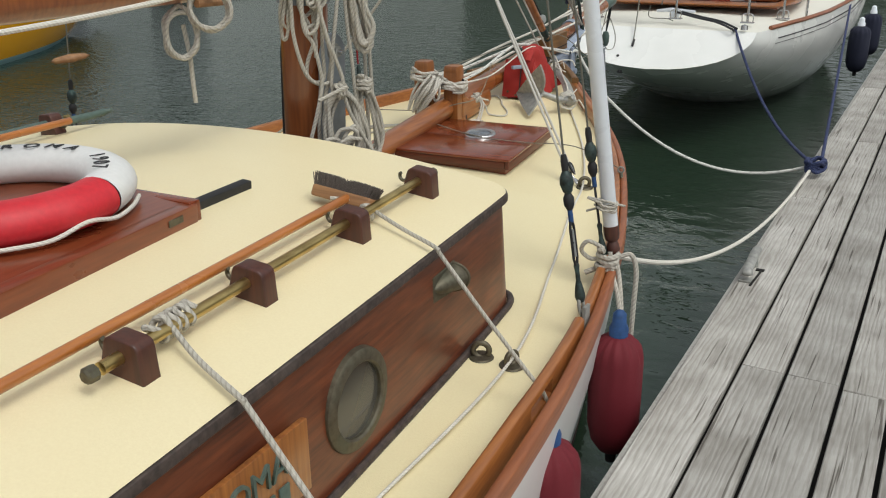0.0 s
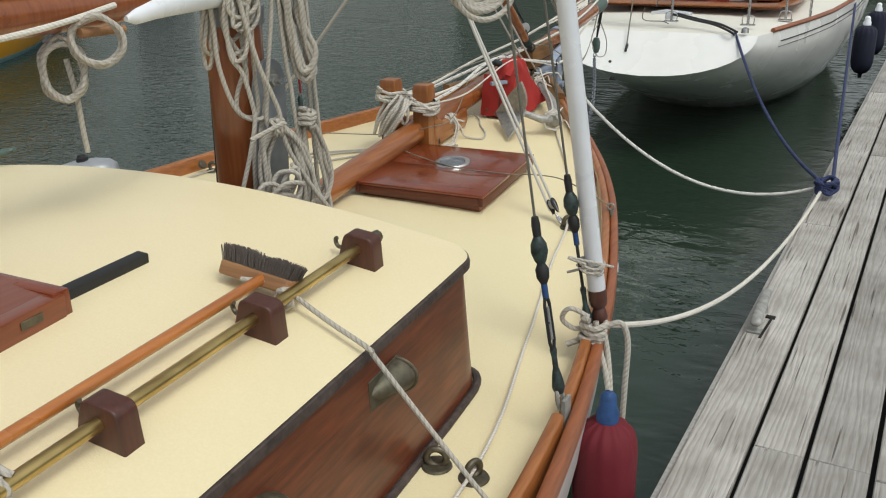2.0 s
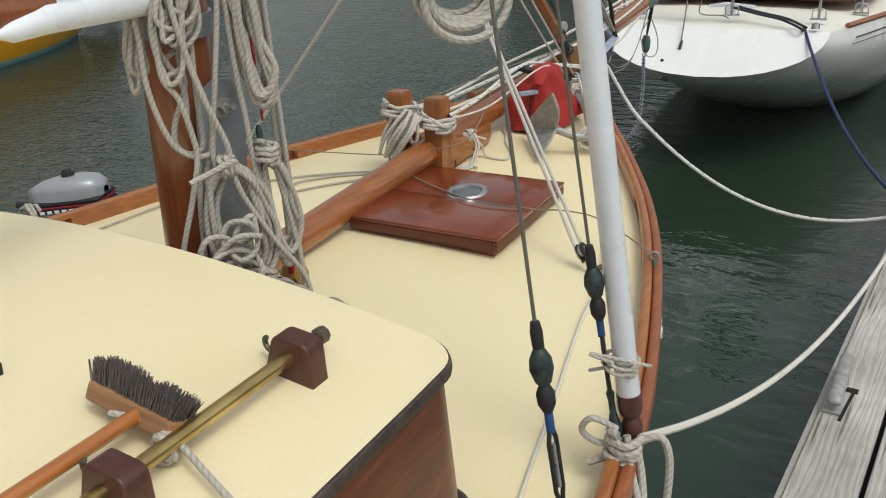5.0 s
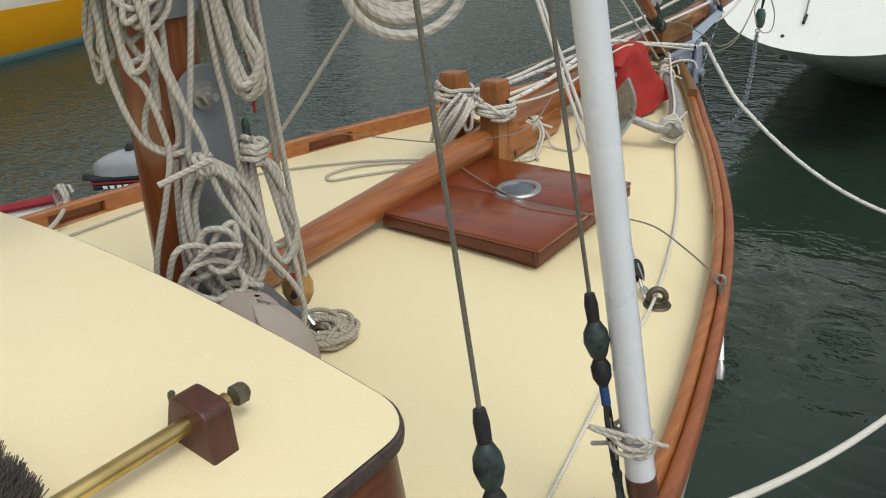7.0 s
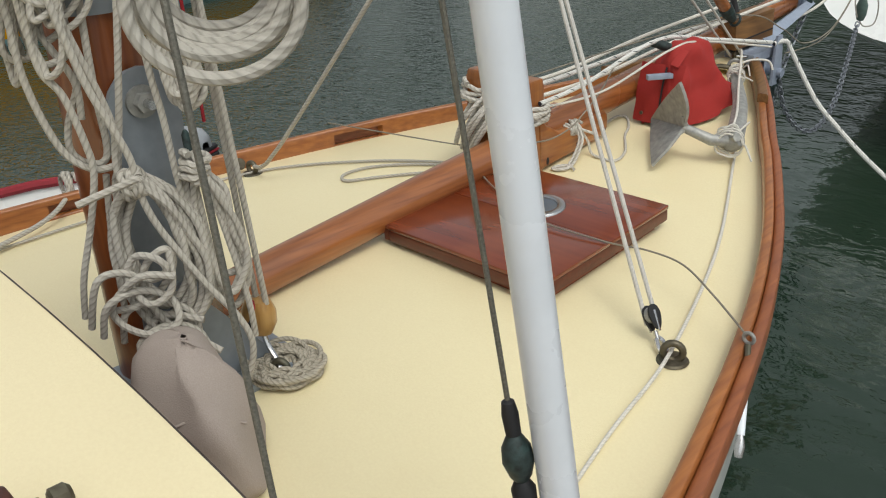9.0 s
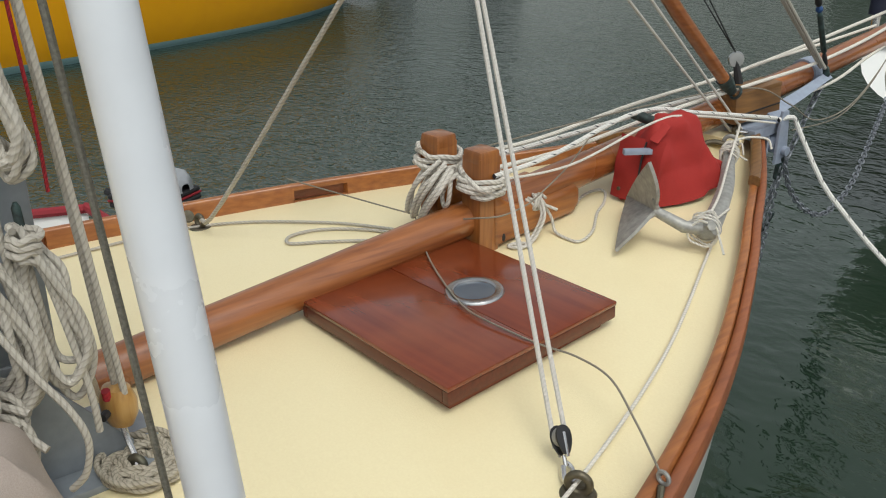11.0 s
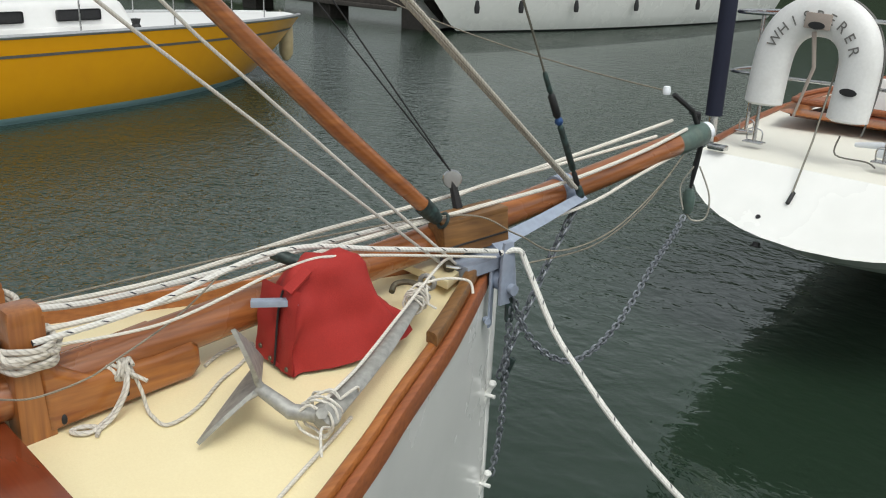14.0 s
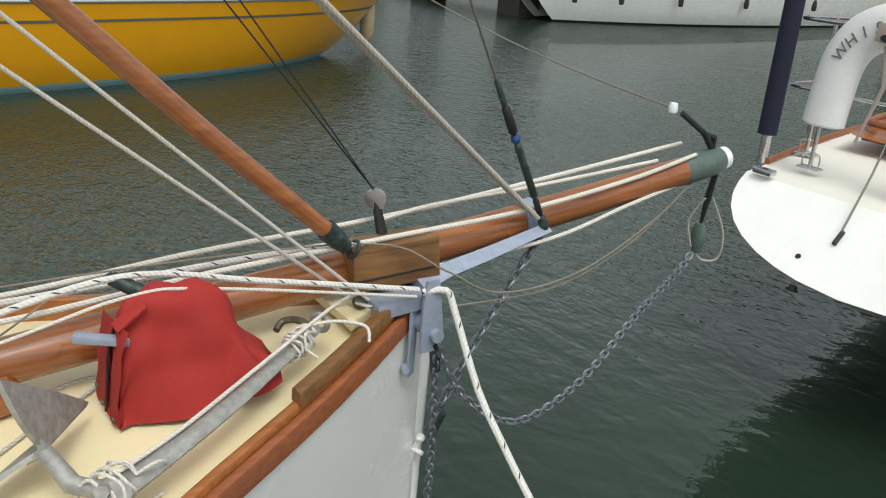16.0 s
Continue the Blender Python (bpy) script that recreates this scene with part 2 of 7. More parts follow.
MATROPE = rope_mat("grey_brown_mat_rope", (0.40, 0.36, 0.285), (0.17, 0.15, 0.11), 70)
REDROPE = rope_mat("red_cord", (0.40, 0.02, 0.03), (0.15, 0.01, 0.015), 90)
BRISTLE = mat("dark_bristles", (0.17, 0.145, 0.13), 0.9, 0, (0.075, 0.06, 0.052), grain=300, bump=0.3)
BRUSHWOOD = wood_mat("pale_brush_wood", (0.36, 0.19, 0.085), (0.22, 0.105, 0.045), 0.6, 0.05, axis=0)
GREENPAINT = mat("grey_green_paint", (0.095, 0.145, 0.125), 0.5, 0, (0.065, 0.10, 0.088), grain=50, stains=0.5, stain=(0.14, 0.13, 0.10), bump=0.3, wear=9)
NAVY = mat("navy_fender_cloth", (0.010, 0.013, 0.035), 0.85, 0, (0.006, 0.008, 0.022), grain=300, bump=0.3)
DARKPIER = mat("dark_wet_timber", (0.060, 0.052, 0.045), 0.8, 0, (0.030, 0.026, 0.023), grain=12, bump=0.4, stains=0.4)
REDPAINT = mat("red_cockpit_canvas", (0.28, 0.012, 0.022), 0.7, 0, (0.22, 0.010, 0.018), grain=80, bump=0.2)


def glass_mat(name, tint, rough=0.1):
    m = bpy.data.materials.new(name)
    m.use_nodes = True
    p = m.node_tree.nodes["Principled BSDF"]
    p.inputs["Base Color"].default_value = (*tint, 1)
    p.inputs["Roughness"].default_value, p.inputs["IOR"].default_value = rough, 1.5
    p.inputs["Coat Weight"].default_value = 0.6
    return m


DARKGLASS = glass_mat("dull_portlight_glass", (0.060, 0.058, 0.050), 0.25)
HATCHGLASS = glass_mat("hatch_glass", (0.085, 0.105, 0.135), 0.2)


def water_mat():
    m = bpy.data.materials.new("harbour_water")
    m.use_nodes = True
    n, l = m.node_tree.nodes, m.node_tree.links
    p = n["Principled BSDF"]
    p.inputs["Base Color"].default_value = (0.0145, 0.0280, 0.0165, 1)
    p.inputs["Roughness"].default_value, p.inputs["IOR"].default_value = 0.012, 1.58
    p.inputs["Specular Tint"].default_value = (0.82, 1.0, 0.89, 1)
    tc = n.new("ShaderNodeTexCoord")
    mp = n.new("ShaderNodeMapping")
    mp.inputs["Rotation"].default_value = (0, 0, radians(35))
    mp.inputs["Scale"].default_value = (1.0, 1.55, 1.0)
    l.new(tc.outputs["Object"], mp.inputs[0])
    big, small = n.new("ShaderNodeTexNoise"), n.new("ShaderNodeTexNoise")
    big.inputs["Scale"].default_value, big.inputs["Detail"].default_value = 3.2, 2
    small.inputs["Scale"].default_value, small.inputs["Detail"].default_value = 13.0, 2.5
    for k in (big, small):
        k.inputs["Distortion"].default_value = 0.4
        l.new(mp.outputs[0], k.inputs["Vector"])
    calm = n.new("ShaderNodeTexNoise")
    calm.inputs["Scale"].default_value = 0.22
    l.new(tc.outputs["Object"], calm.inputs["Vector"])
    cm = n.new("ShaderNodeMapRange")
    cm.inputs["From Min"].default_value, cm.inputs["From Max"].default_value = 0.35, 0.7
    cm.inputs["To Min"].default_value, cm.inputs["To Max"].default_value = 0.55, 1.0
    l.new(calm.outputs["Fac"], cm.inputs["Value"])
    b1, b2 = n.new("ShaderNodeBump"), n.new("ShaderNodeBump")
    b1.inputs["Distance"].default_value, b2.inputs["Distance"].default_value = 0.042, 0.034
    # ripples grow with the distance from the sheltered strip between hull and pontoon
    sx, lee, both = n.new("ShaderNodeSeparateXYZ"), n.new("ShaderNodeMapRange"), n.new("ShaderNodeMath")
    l.new(tc.outputs["Object"], sx.inputs[0])
    l.new(sx.outputs[0], lee.inputs["Value"])
    lee.inputs["From Min"].default_value, lee.inputs["From Max"].default_value = -0.3, -5.0
    lee.inputs["To Min"].default_value, lee.inputs["To Max"].default_value = 0.12, 0.85
    both.operation = "MULTIPLY"
    l.new(cm.outputs[0], both.inputs[0])
    l.new(lee.outputs[0], both.inputs[1])
    swell = n.new("ShaderNodeMapRange")
    swell.inputs["From Min"].default_value, swell.inputs["From Max"].default_value = 0.06, 0.85
    swell.inputs["To Min"].default_value, swell.inputs["To Max"].default_value = 0.30, 0.90
    l.new(both.outputs[0], swell.inputs["Value"])
    l.new(swell.outputs[0], b1.inputs["Strength"])
    l.new(both.outputs[0], b2.inputs["Strength"])
    l.new(big.outputs["Fac"], b1.inputs["Height"])
    l.new(small.outputs["Fac"], b2.inputs["Height"])
    l.new(b1.outputs[0], b2.inputs["Normal"])
    l.new(b2.outputs[0], p.inputs["Normal"])
    return m


WATER = water_mat()


def plank_mat():
    """Silver-grey softwood: flame grain that runs along each board, cracks, knots and blotches."""
    m = bpy.data.materials.new("weathered_grey_plank")
    m.use_nodes = True
    n, l = m.node_tree.nodes, m.node_tree.links
    p = n["Principled BSDF"]
    p.inputs["Roughness"].default_value = 0.88
    tc, info = n.new("ShaderNodeTexCoord"), n.new("ShaderNodeObjectInfo")
    off = n.new("ShaderNodeVectorMath")
    off.operation = "SCALE"
    off.inputs[0].default_value = (13.0, 41.0, 9.0)
    l.new(info.outputs["Random"], off.inputs["Scale"])
    add = n.new("ShaderNodeVectorMath")
    l.new(tc.outputs["Object"], add.inputs[0])
    l.new(off.outputs[0], add.inputs[1])
    st = n.new("ShaderNodeMapping")
    st.inputs["Scale"].default_value = (1.0, 0.085, 1.0)
    l.new(add.outputs[0], st.inputs[0])
    wave = n.new("ShaderNodeTexWave")
    wave.wave_type, wave.bands_direction = "BANDS", "X"
    for key, val in (("Scale", 15.0), ("Distortion", 17.0), ("Detail", 4.0), ("Detail Scale", 0.7), ("Detail Roughness", 0.55)):
        wave.inputs[key].default_value = val
    l.new(st.outputs[0], wave.inputs["Vector"])
    fib = n.new("ShaderNodeTexNoise")
    fib.inputs["Scale"].default_value, fib.inputs["Detail"].default_value = 120.0, 4
    l.new(st.outputs[0], fib.inputs["Vector"])
    blot = n.new("ShaderNodeTexNoise")
    blot.inputs["Scale"].default_value, blot.inputs["Detail"].default_value = 3.5, 6
    l.new(add.outputs[0], blot.inputs["Vector"])
    knots = n.new("ShaderNodeTexVoronoi")
    knots.inputs["Scale"].default_value = 1.7
    l.new(add.outputs[0], knots.inputs["Vector"])
    kr = n.new("ShaderNodeMapRange")
    kr.inputs["From Min"].default_value, kr.inputs["From Max"].default_value = 0.012, 0.035
    l.new(knots.outputs["Distance"], kr.inputs["Value"])
    r1 = n.new("ShaderNodeValToRGB")
    r1.color_ramp.elements[0].color, r1.color_ramp.elements[1].color = (0.365, 0.350, 0.328, 1), (0.445, 0.434, 0.412, 1)
    r1.color_ramp.elements[0].position, r1.color_ramp.elements[1].position = 0.05, 0.55
    l.new(wave.outputs["Fac"], r1.inputs[0])
    r2 = n.new("ShaderNodeValToRGB")
    r2.color_ramp.elements[0].color, r2.color_ramp.elements[1].color = (0.66, 0.64, 0.61, 1), (1.10, 1.09, 1.08, 1)
    r2.color_ramp.elements[0].position, r2.color_ramp.elements[1].position = 0.28, 0.72
    l.new(blot.outputs["Fac"], r2.inputs[0])
    r3 = n.new("ShaderNodeValToRGB")
    r3.color_ramp.elements[0].color, r3.color_ramp.elements[1].color = (0.84, 0.83, 0.815, 1), (1.0, 1.0, 1.0, 1)
    r3.color_ramp.elements[0].position, r3.color_ramp.elements[1].position = 0.3, 0.55
    l.new(fib.outputs["Fac"], r3.inputs[0])
    colour = r1.outputs[0]
    # fine drying cracks along the grain
    ct = n.new("ShaderNodeMapping")
    ct.inputs["Scale"].default_value = (1.0, 0.028, 1.0)
    l.new(add.outputs[0], ct.inputs[0])
    cr = n.new("ShaderNodeTexNoise")
    cr.inputs["Scale"].default_value, cr.inputs["Detail"].default_value = 62.0, 2.5
    l.new(ct.outputs[0], cr.inputs["Vector"])
    r4 = n.new("ShaderNodeValToRGB")
    r4.color_ramp.elements[0].color, r4.color_ramp.elements[1].color = (1.0, 1.0, 1.0, 1), (0.36, 0.34, 0.32, 1)
    r4.color_ramp.elements[0].position, r4.color_ramp.elements[1].position = 0.635, 0.69
    l.new(cr.outputs["Fac"], r4.inputs[0])
    for extra in (r2.outputs[0], r3.outputs[0], r4.outputs[0]):
        mx = n.new("ShaderNodeMix")
        mx.data_type, mx.blend_type = "RGBA", "MULTIPLY"
        mx.inputs["Factor"].default_value = 1.0
        l.new(colour, mx.inputs[6])
        l.new(extra, mx.inputs[7])
        colour = mx.outputs[2]
    kn = n.new("ShaderNodeMix")
    kn.data_type = "RGBA"
    l.new(kr.outputs[0], kn.inputs["Factor"])
    kn.inputs[6].default_value = (0.07, 0.06, 0.05, 1)
    l.new(colour, kn.inputs[7])
    hs, mr = n.new("ShaderNodeHueSaturation"), n.new("ShaderNodeMapRange")
    mr.inputs["To Min"].default_value, mr.inputs["To Max"].default_value = 0.85, 1.12
    l.new(info.outputs["Random"], mr.inputs["Value"])
    l.new(mr.outputs[0], hs.inputs["Value"])
    l.new(kn.outputs[2], hs.inputs["Color"])
    l.new(hs.outputs[0], p.inputs["Base Color"])
    b = n.new("ShaderNodeBump")
    b.inputs["Strength"].default_value, b.inputs["Distance"].default_value = 0.7, 0.003
    mul = n.new("ShaderNodeMath")
    mul.operation = "MULTIPLY"
    l.new(wave.outputs["Fac"], mul.inputs[0])
    l.new(fib.outputs["Fac"], mul.inputs[1])
    l.new(mul.outputs[0], b.inputs["Height"])
    l.new(b.outputs[0], p.inputs["Normal"])
    return m


PLANK = plank_mat()


# ---- mesh helpers ----
def mesh_of(name, bm, material, smooth=None):
    me = bpy.data.meshes.new(name)
    bm.normal_update()
    bm.to_mesh(me)
    bm.free()
    me.materials.append(material)
    if smooth is not None:
        me.shade_smooth()
        me.set_sharp_from_angle(angle=radians(smooth))
    return me


def part(name, bm, material, parent=None, label="", smooth=40):
    ob = new(name, mesh_of(name, bm, material, smooth))
    ob.parent = parent
    if label:
        tagged(ob, label)
    return ob


def thing(name, label, category, group="", kind="", at=(0, 0, 0)):
    ob = new(name)
    ob.empty_display_size = 0.1
    ob.location = at
    return tagged(ob, label, category, group, kind)


def box(bm, size, m, bevel=0.004, seg=2, taper=None):
    r = bmesh.ops.create_cube(bm, size=1.0)
    vs = r["verts"]
    for v in vs:
        k = 1.0
        if taper and v.co.z > 0:
            k = taper
        v.co = Vector((v.co.x * size[0] * k, v.co.y * size[1] * k, v.co.z * size[2]))
    if bevel:
        es = list({e for v in vs for e in v.link_edges})
        out = bmesh.ops.bevel(bm, geom=es, offset=bevel, segments=seg, affect="EDGES", profile=0.6)
        vs = list({v for fc in out["faces"] for v in fc.verts} | {v for v in vs if v.is_valid})
    bmesh.ops.transform(bm, matrix=m, verts=vs)
    return bm


def boxed(size, m, bevel=0.004, seg=2, taper=None):
    return box(bmesh.new(), size, m, bevel, seg, taper)


def smooth_line(pts, n=8, closed=False):
    """A Catmull-Rom curve through the points."""
    p = [Vector(q) for q in pts]
    k = len(p)
    if k < 3:
        return p
    out = []
    for i in range(k if closed else k - 1):
        if closed:
            a, b, c, d = p[i - 1], p[i], p[(i + 1) % k], p[(i + 2) % k]
        else:
            a, b, c, d = p[max(i - 1, 0)], p[i], p[i + 1], p[min(i + 2, k - 1)]
        for j in range(n):
            t = j / n
            out.append(0.5 * ((2 * b) + (c - a) * t + (2 * a - 5 * b + 4 * c - d) * t * t + (3 * b - a - 3 * c + d) * t ** 3))
    if not closed:
        out.append(p[-1])
    return out


def sweep(bm, pts, radius, segs=8, closed=False, flat=1.0, caps=True, up=None):
    """A tube along a line, mapped round and along. radius: a number, or one for each point."""
    pts = [Vector(q) for q in pts]
    n = len(pts)
    rad = [float(q) for q in radius] if isinstance(radius, (list, tuple)) else [float(radius)] * n
    uvl = bm.loops.layers.uv.verify()
    tang = []
    for i in range(n):
        a = pts[i - 1] if (i > 0 or closed) else pts[i]
        b = pts[(i + 1) % n] if (i < n - 1 or closed) else pts[i]
        t = b - a
        tang.append(t.normalized() if t.length > 1e-9 else Vector((0, 0, 1)))
    ref = Vector(up) if up else (Vector((0, 0, 1)) if abs(tang[0].z) < 0.9 else Vector((1, 0, 0)))
    x = tang[0].cross(ref).normalized()
    rings, dist, d = [], [], 0.0
    for i in range(n):
        x = (x - tang[i] * x.dot(tang[i])).normalized()
        y = x.cross(tang[i])
        rings.append([bm.verts.new(pts[i] + rad[i] * (math.cos(2 * math.pi * j / segs) * x + flat * math.sin(2 * math.pi * j / segs) * y)) for j in range(segs)])
        if i:
            d += (pts[i] - pts[i - 1]).length
        dist.append(d)
    for i in range(n if closed else n - 1):
        a, b = rings[i], rings[(i + 1) % n]
        v0, v1 = dist[i], dist[i + 1] if i + 1 < n else d + (pts[0] - pts[-1]).length
        for j in range(segs):
            k = (j + 1) % segs
            fc = bm.faces.new((a[j], a[k], b[k], b[j]))
            for loop, uv in zip(fc.loops, ((j / segs, v0), ((j + 1) / segs, v0), ((j + 1) / segs, v1), (j / segs, v1))):
                loop[uvl].uv = uv
    if caps and not closed:
        bm.faces.new(rings[0])
        bm.faces.new(list(reversed(rings[-1])))
    return bm


def tube(pts, radius, segs=8, closed=False, flat=1.0, up=None):
    return sweep(bmesh.new(), pts, radius, segs, closed, flat, True, up)


def rope(pts, radius, n=8, segs=8, closed=False):
    return sweep(bmesh.new(), smooth_line(pts, n, closed), radius, segs, closed)


def lathe(bm, profile, m=Matrix(), segs=24):
    """Turns (radius, height) pairs round z."""
    rings = []
    for r, z in profile:
        rings.append([bm.verts.new(m @ Vector((r * math.cos(2 * math.pi * j / segs), r * math.sin(2 * math.pi * j / segs), z))) for j in range(segs)])
    for a, b in zip(rings, rings[1:]):
        for j in range(segs):
            k = (j + 1) % segs
            bm.faces.new((a[j], a[k], b[k], b[j]))
    if profile[0][0] > 1e-5:
        bm.faces.new(list(reversed(rings[0])))
    if profile[-1][0] > 1e-5:
        bm.faces.new(rings[-1])
    bmesh.ops.remove_doubles(bm, verts=[v for ring in (rings[0], rings[-1]) for v in ring], dist=1e-5)
    return bm


def turned(profile, m=Matrix(), segs=24):
    return lathe(bmesh.new(), profile, m, segs)


def along(a, b):
    """A matrix that puts z on the line from a to b, at a."""
    a, b = Vector(a), Vector(b)
    return Matrix.Translation(a) @ (b - a).to_track_quat("Z", "Y").to_matrix().to_4x4()


def prism(outline, thick, m, bevel=0.003, seg=2):
    """An outline in x, y made thick along z."""
    bm = bmesh.new()
    lo = [bm.verts.new((x, y, 0)) for x, y in outline]
    hi = [bm.verts.new((x, y, thick)) for x, y in outline]
    bm.faces.new(list(reversed(lo)))
    bm.faces.new(hi)
    k = len(lo)
    for i in range(k):
        bm.faces.new((lo[i], lo[(i + 1) % k], hi[(i + 1) % k], hi[i]))
    bmesh.ops.recalc_face_normals(bm, faces=bm.faces[:])
    if bevel:
        rim = [e for e in bm.edges if len({round(v.co.z, 6) for v in e.verts}) == 1]
        bmesh.ops.bevel(bm, geom=rim, offset=bevel, segments=seg, affect="EDGES", profile=0.6)
    bmesh.ops.transform(bm, matrix=m, verts=bm.verts[:])
    return bm


def grid_mesh(rows, closed=False):
    """A sheet through rows of points."""
    bm = bmesh.new()
    vs = [[bm.verts.new(p) for p in r] for r in rows]
    for a, b in zip(vs, vs[1:]):
        k = len(a)
        for j in range(k if closed else k - 1):
            q = (a[j], a[(j + 1) % k], b[(j + 1) % k], b[j])
            try:
                bm.faces.new(q)
            except ValueError:
                pass
    return bm


def sag(a, b, drop, n=14):
    a, b = Vector(a), Vector(b)
    return [a.lerp(b, i / n) - Vector((0, 0, drop * 4 * (i / n) * (1 - i / n))) for i in range(n + 1)]


def lettering(text, size, m, material, parent, name="lettering", deep=0.001):
    cu = bpy.data.curves.new(name, "FONT")
    cu.body, cu.size, cu.extrude, cu.align_x, cu.align_y = text, size, deep, "CENTER", "CENTER"
    ob = bpy.data.objects.new(name + "_tmp", cu)
    me = bpy.data.meshes.new_from_object(ob)
    bpy.data.objects.remove(ob)
    me.transform(m)
    me.materials.append(material)
    out = new(name, me)
    out.parent = parent
    return out


def interp(table, v):
    xs, ys = zip(*table)
    return float(np.interp(v, xs, ys))


# ---- water, pontoon ----
_bm = bmesh.new()
for _x, _y in ((-600, -600), (600, -600), (600, 600), (-600, 600)):
    _bm.verts.new((_x, _y, 0))
_bm.faces.new(_bm.verts[:])
water = tagged(part("water", _bm, WATER, None, "dark green rippled harbour water under an overcast sky"), "", "water", "", "structure")

ZP = 0.5
PLANKS = [(1.83, 2.022), (2.038, 2.195), (2.211, 2.397), (2.413, 2.572), (2.588, 2.745), (2.761, 2.918), (2.934, 3.09), (3.106, 3.262), (3.278, 3.434), (3.45, 3.606), (3.622, 3.79)]
JOINTS = [1.9, -0.502, 3.6, -0.528, 2.2, -2.3, 1.1, 3.0, -1.4, 0.4, 2.6]


# ---- the wooden boat: hull, deck, rails ----
def B(u, v, z):
    """Boat frame (u to starboard, v ahead) to the world."""
    return Vector((0.145 + u - 0.053 * v, v + 0.053 * u, z))


def rail_z(v):
    return 1.01 + 0.055 * v + 0.012 * v * v


BEAM = smooth_line([(1.30, -7.0, 0), (1.48, -5.5, 0), (1.552, -4.0, 0), (1.560, -3.0, 0), (1.541, -2.0, 0), (1.497, -1.45, 0), (1.425, -0.96, 0), (1.360, -0.6, 0), (1.287, -0.3, 0), (1.185, 0.06, 0), (1.075, 0.39, 0), (0.92, 0.76, 0), (0.695, 1.2, 0), (0.58, 1.4, 0), (0.415, 1.7, 0), (0.295, 1.9, 0), (0.165, 2.1, 0), (0.05, 2.27, 0)], 5)
STATIONS = [(p.y, p.x) for p in BEAM]


def half(v):
    return interp(STATIONS, v)


def deck_z(u, v):
    h = max(half(v), 0.05)
    return rail_z(v) - 0.082 - 0.035 * max(0.0, min(1.0, (-0.3 - v) / 1.2)) + 0.05 * (1 - min(abs(u) / h, 1) ** 2)


boat = thing("sailing_boat", "classic wooden sailing boat with white hull and cream deck, moored", "sailing boat", at=(0.145, 0, 0))
boat.location = (0, 0, 0)

rows_top, rows_low = [], []
for v, h in STATIONS:
    tum = 0.35 + 0.65 * min(1.0, (2.3 - v) / 1.6)
    wl = h * (0.55 + 0.33 * min(1, (2.3 - v) / 2.2))
    zt = rail_z(v) - 0.05
    prof = [(h - 0.012, zt), (h - 0.012 - (h - wl) * 0.22, zt * 0.62 + 0.1 * 0.38), (h - (h - wl) * 0.62, zt * 0.3 + 0.1 * 0.7), (wl + (h - wl) * 0.12, 0.13)]
    low = [prof[-1], (wl, 0.0), (wl * 0.8, -0.25)]
    rows_top.append([B(x, v, z) for x, z in prof])
    rows_low.append([B(x, v, z) for x, z in low])


def both_sides(rows):
    bm = grid_mesh(rows)
    mirror = grid_mesh([[p.copy() for p in r] for r in rows])
    axis_pt = Vector((0.145, 0, 0))
    for v in mirror.verts:
        u = (v.co.x - 0.145 + 0.053 * v.co.y) / (1 + 0.053 ** 2)
        w = v.co.y - 0.053 * u
        v.co = B(-u, w, v.co.z)
    for fc in mirror.faces:
        fc.normal_flip()
    me = bpy.data.meshes.new("tmp")
    mirror.to_mesh(me)
    mirror.free()
    bm.from_mesh(me)
    bpy.data.meshes.remove(me)
    bmesh.ops.remove_doubles(bm, verts=bm.verts[:], dist=0.0005)
    return bm


def closed_stem(rows):
    tip = rows[-1]
    return rows + [[B(0, 2.29, p.z) for p in tip]]


part("topside", both_sides(closed_stem(rows_top)), WHITE, boat, "white painted planked topsides", 60)
part("underbody", both_sides(closed_stem(rows_low)), ANTIFOUL, boat, "dull red antifouling at the waterline", 60)
part("stem", tube([B(0, 2.275, -0.2), B(0, 2.285, 0.4), B(0, 2.30, 1.14)], 0.03, 10), WHITE, boat)

DV = [p[0] for p in STATIONS]
_rows = []
for v in DV:
    h = half(v) - 0.03
    _rows.append([B(h * s, v, deck_z(h * s, v)) for s in (-1, -0.8, -0.6, -0.4, -0.2, 0, 0.2, 0.4, 0.6, 0.8, 1)])
part("deck", grid_mesh(_rows), DECK, boat, "cream painted canvas-covered deck", 60)


def rail_strip(side, inset, width, z_lo, z_hi, v0, v1, out=0.0, step=0.06):
    """A rounded wooden strip that follows the deck edge."""
    n = max(4, int((v1 - v0) / step))
    bm = bmesh.new()
    rings = []
    for i in range(n + 1):
        v = v0 + (v1 - v0) * i / n
        h = half(v)
        o = h - (inset(v) if callable(inset) else inset) + out
        q = min(width, max(o - 0.004, 0.012))
        zt, zb = rail_z(v) + z_hi, rail_z(v) + z_lo
        b = min(0.009, q * 0.3)
        sec = [(o - q, zb), (o - q, zt - b), (o - q + b * 0.4, zt - b * 0.3), (o - q + b * 1.2, zt), (o - b * 1.2, zt), (o - b * 0.4, zt - b * 0.3), (o, zt - b), (o, zb)]
        rings.append([bm.verts.new(B(side * x, v, z)) for x, z in sec])
    for a, c in zip(rings, rings[1:]):
        for j in range(8):
            k = (j + 1) % 8
            bm.faces.new((a[j], a[k], c[k], c[j]))
    bm.faces.new(rings[0])
    bm.faces.new(list(reversed(rings[-1])))
    bmesh.ops.recalc_face_normals(bm, faces=bm.faces[:])
    return bm


def toe_inset(v):
    """The toe rail stands further inboard towards the stern."""
    return 0.040 + 0.030 * max(0.0, min(1.0, (-v - 1.2) / 0.8))


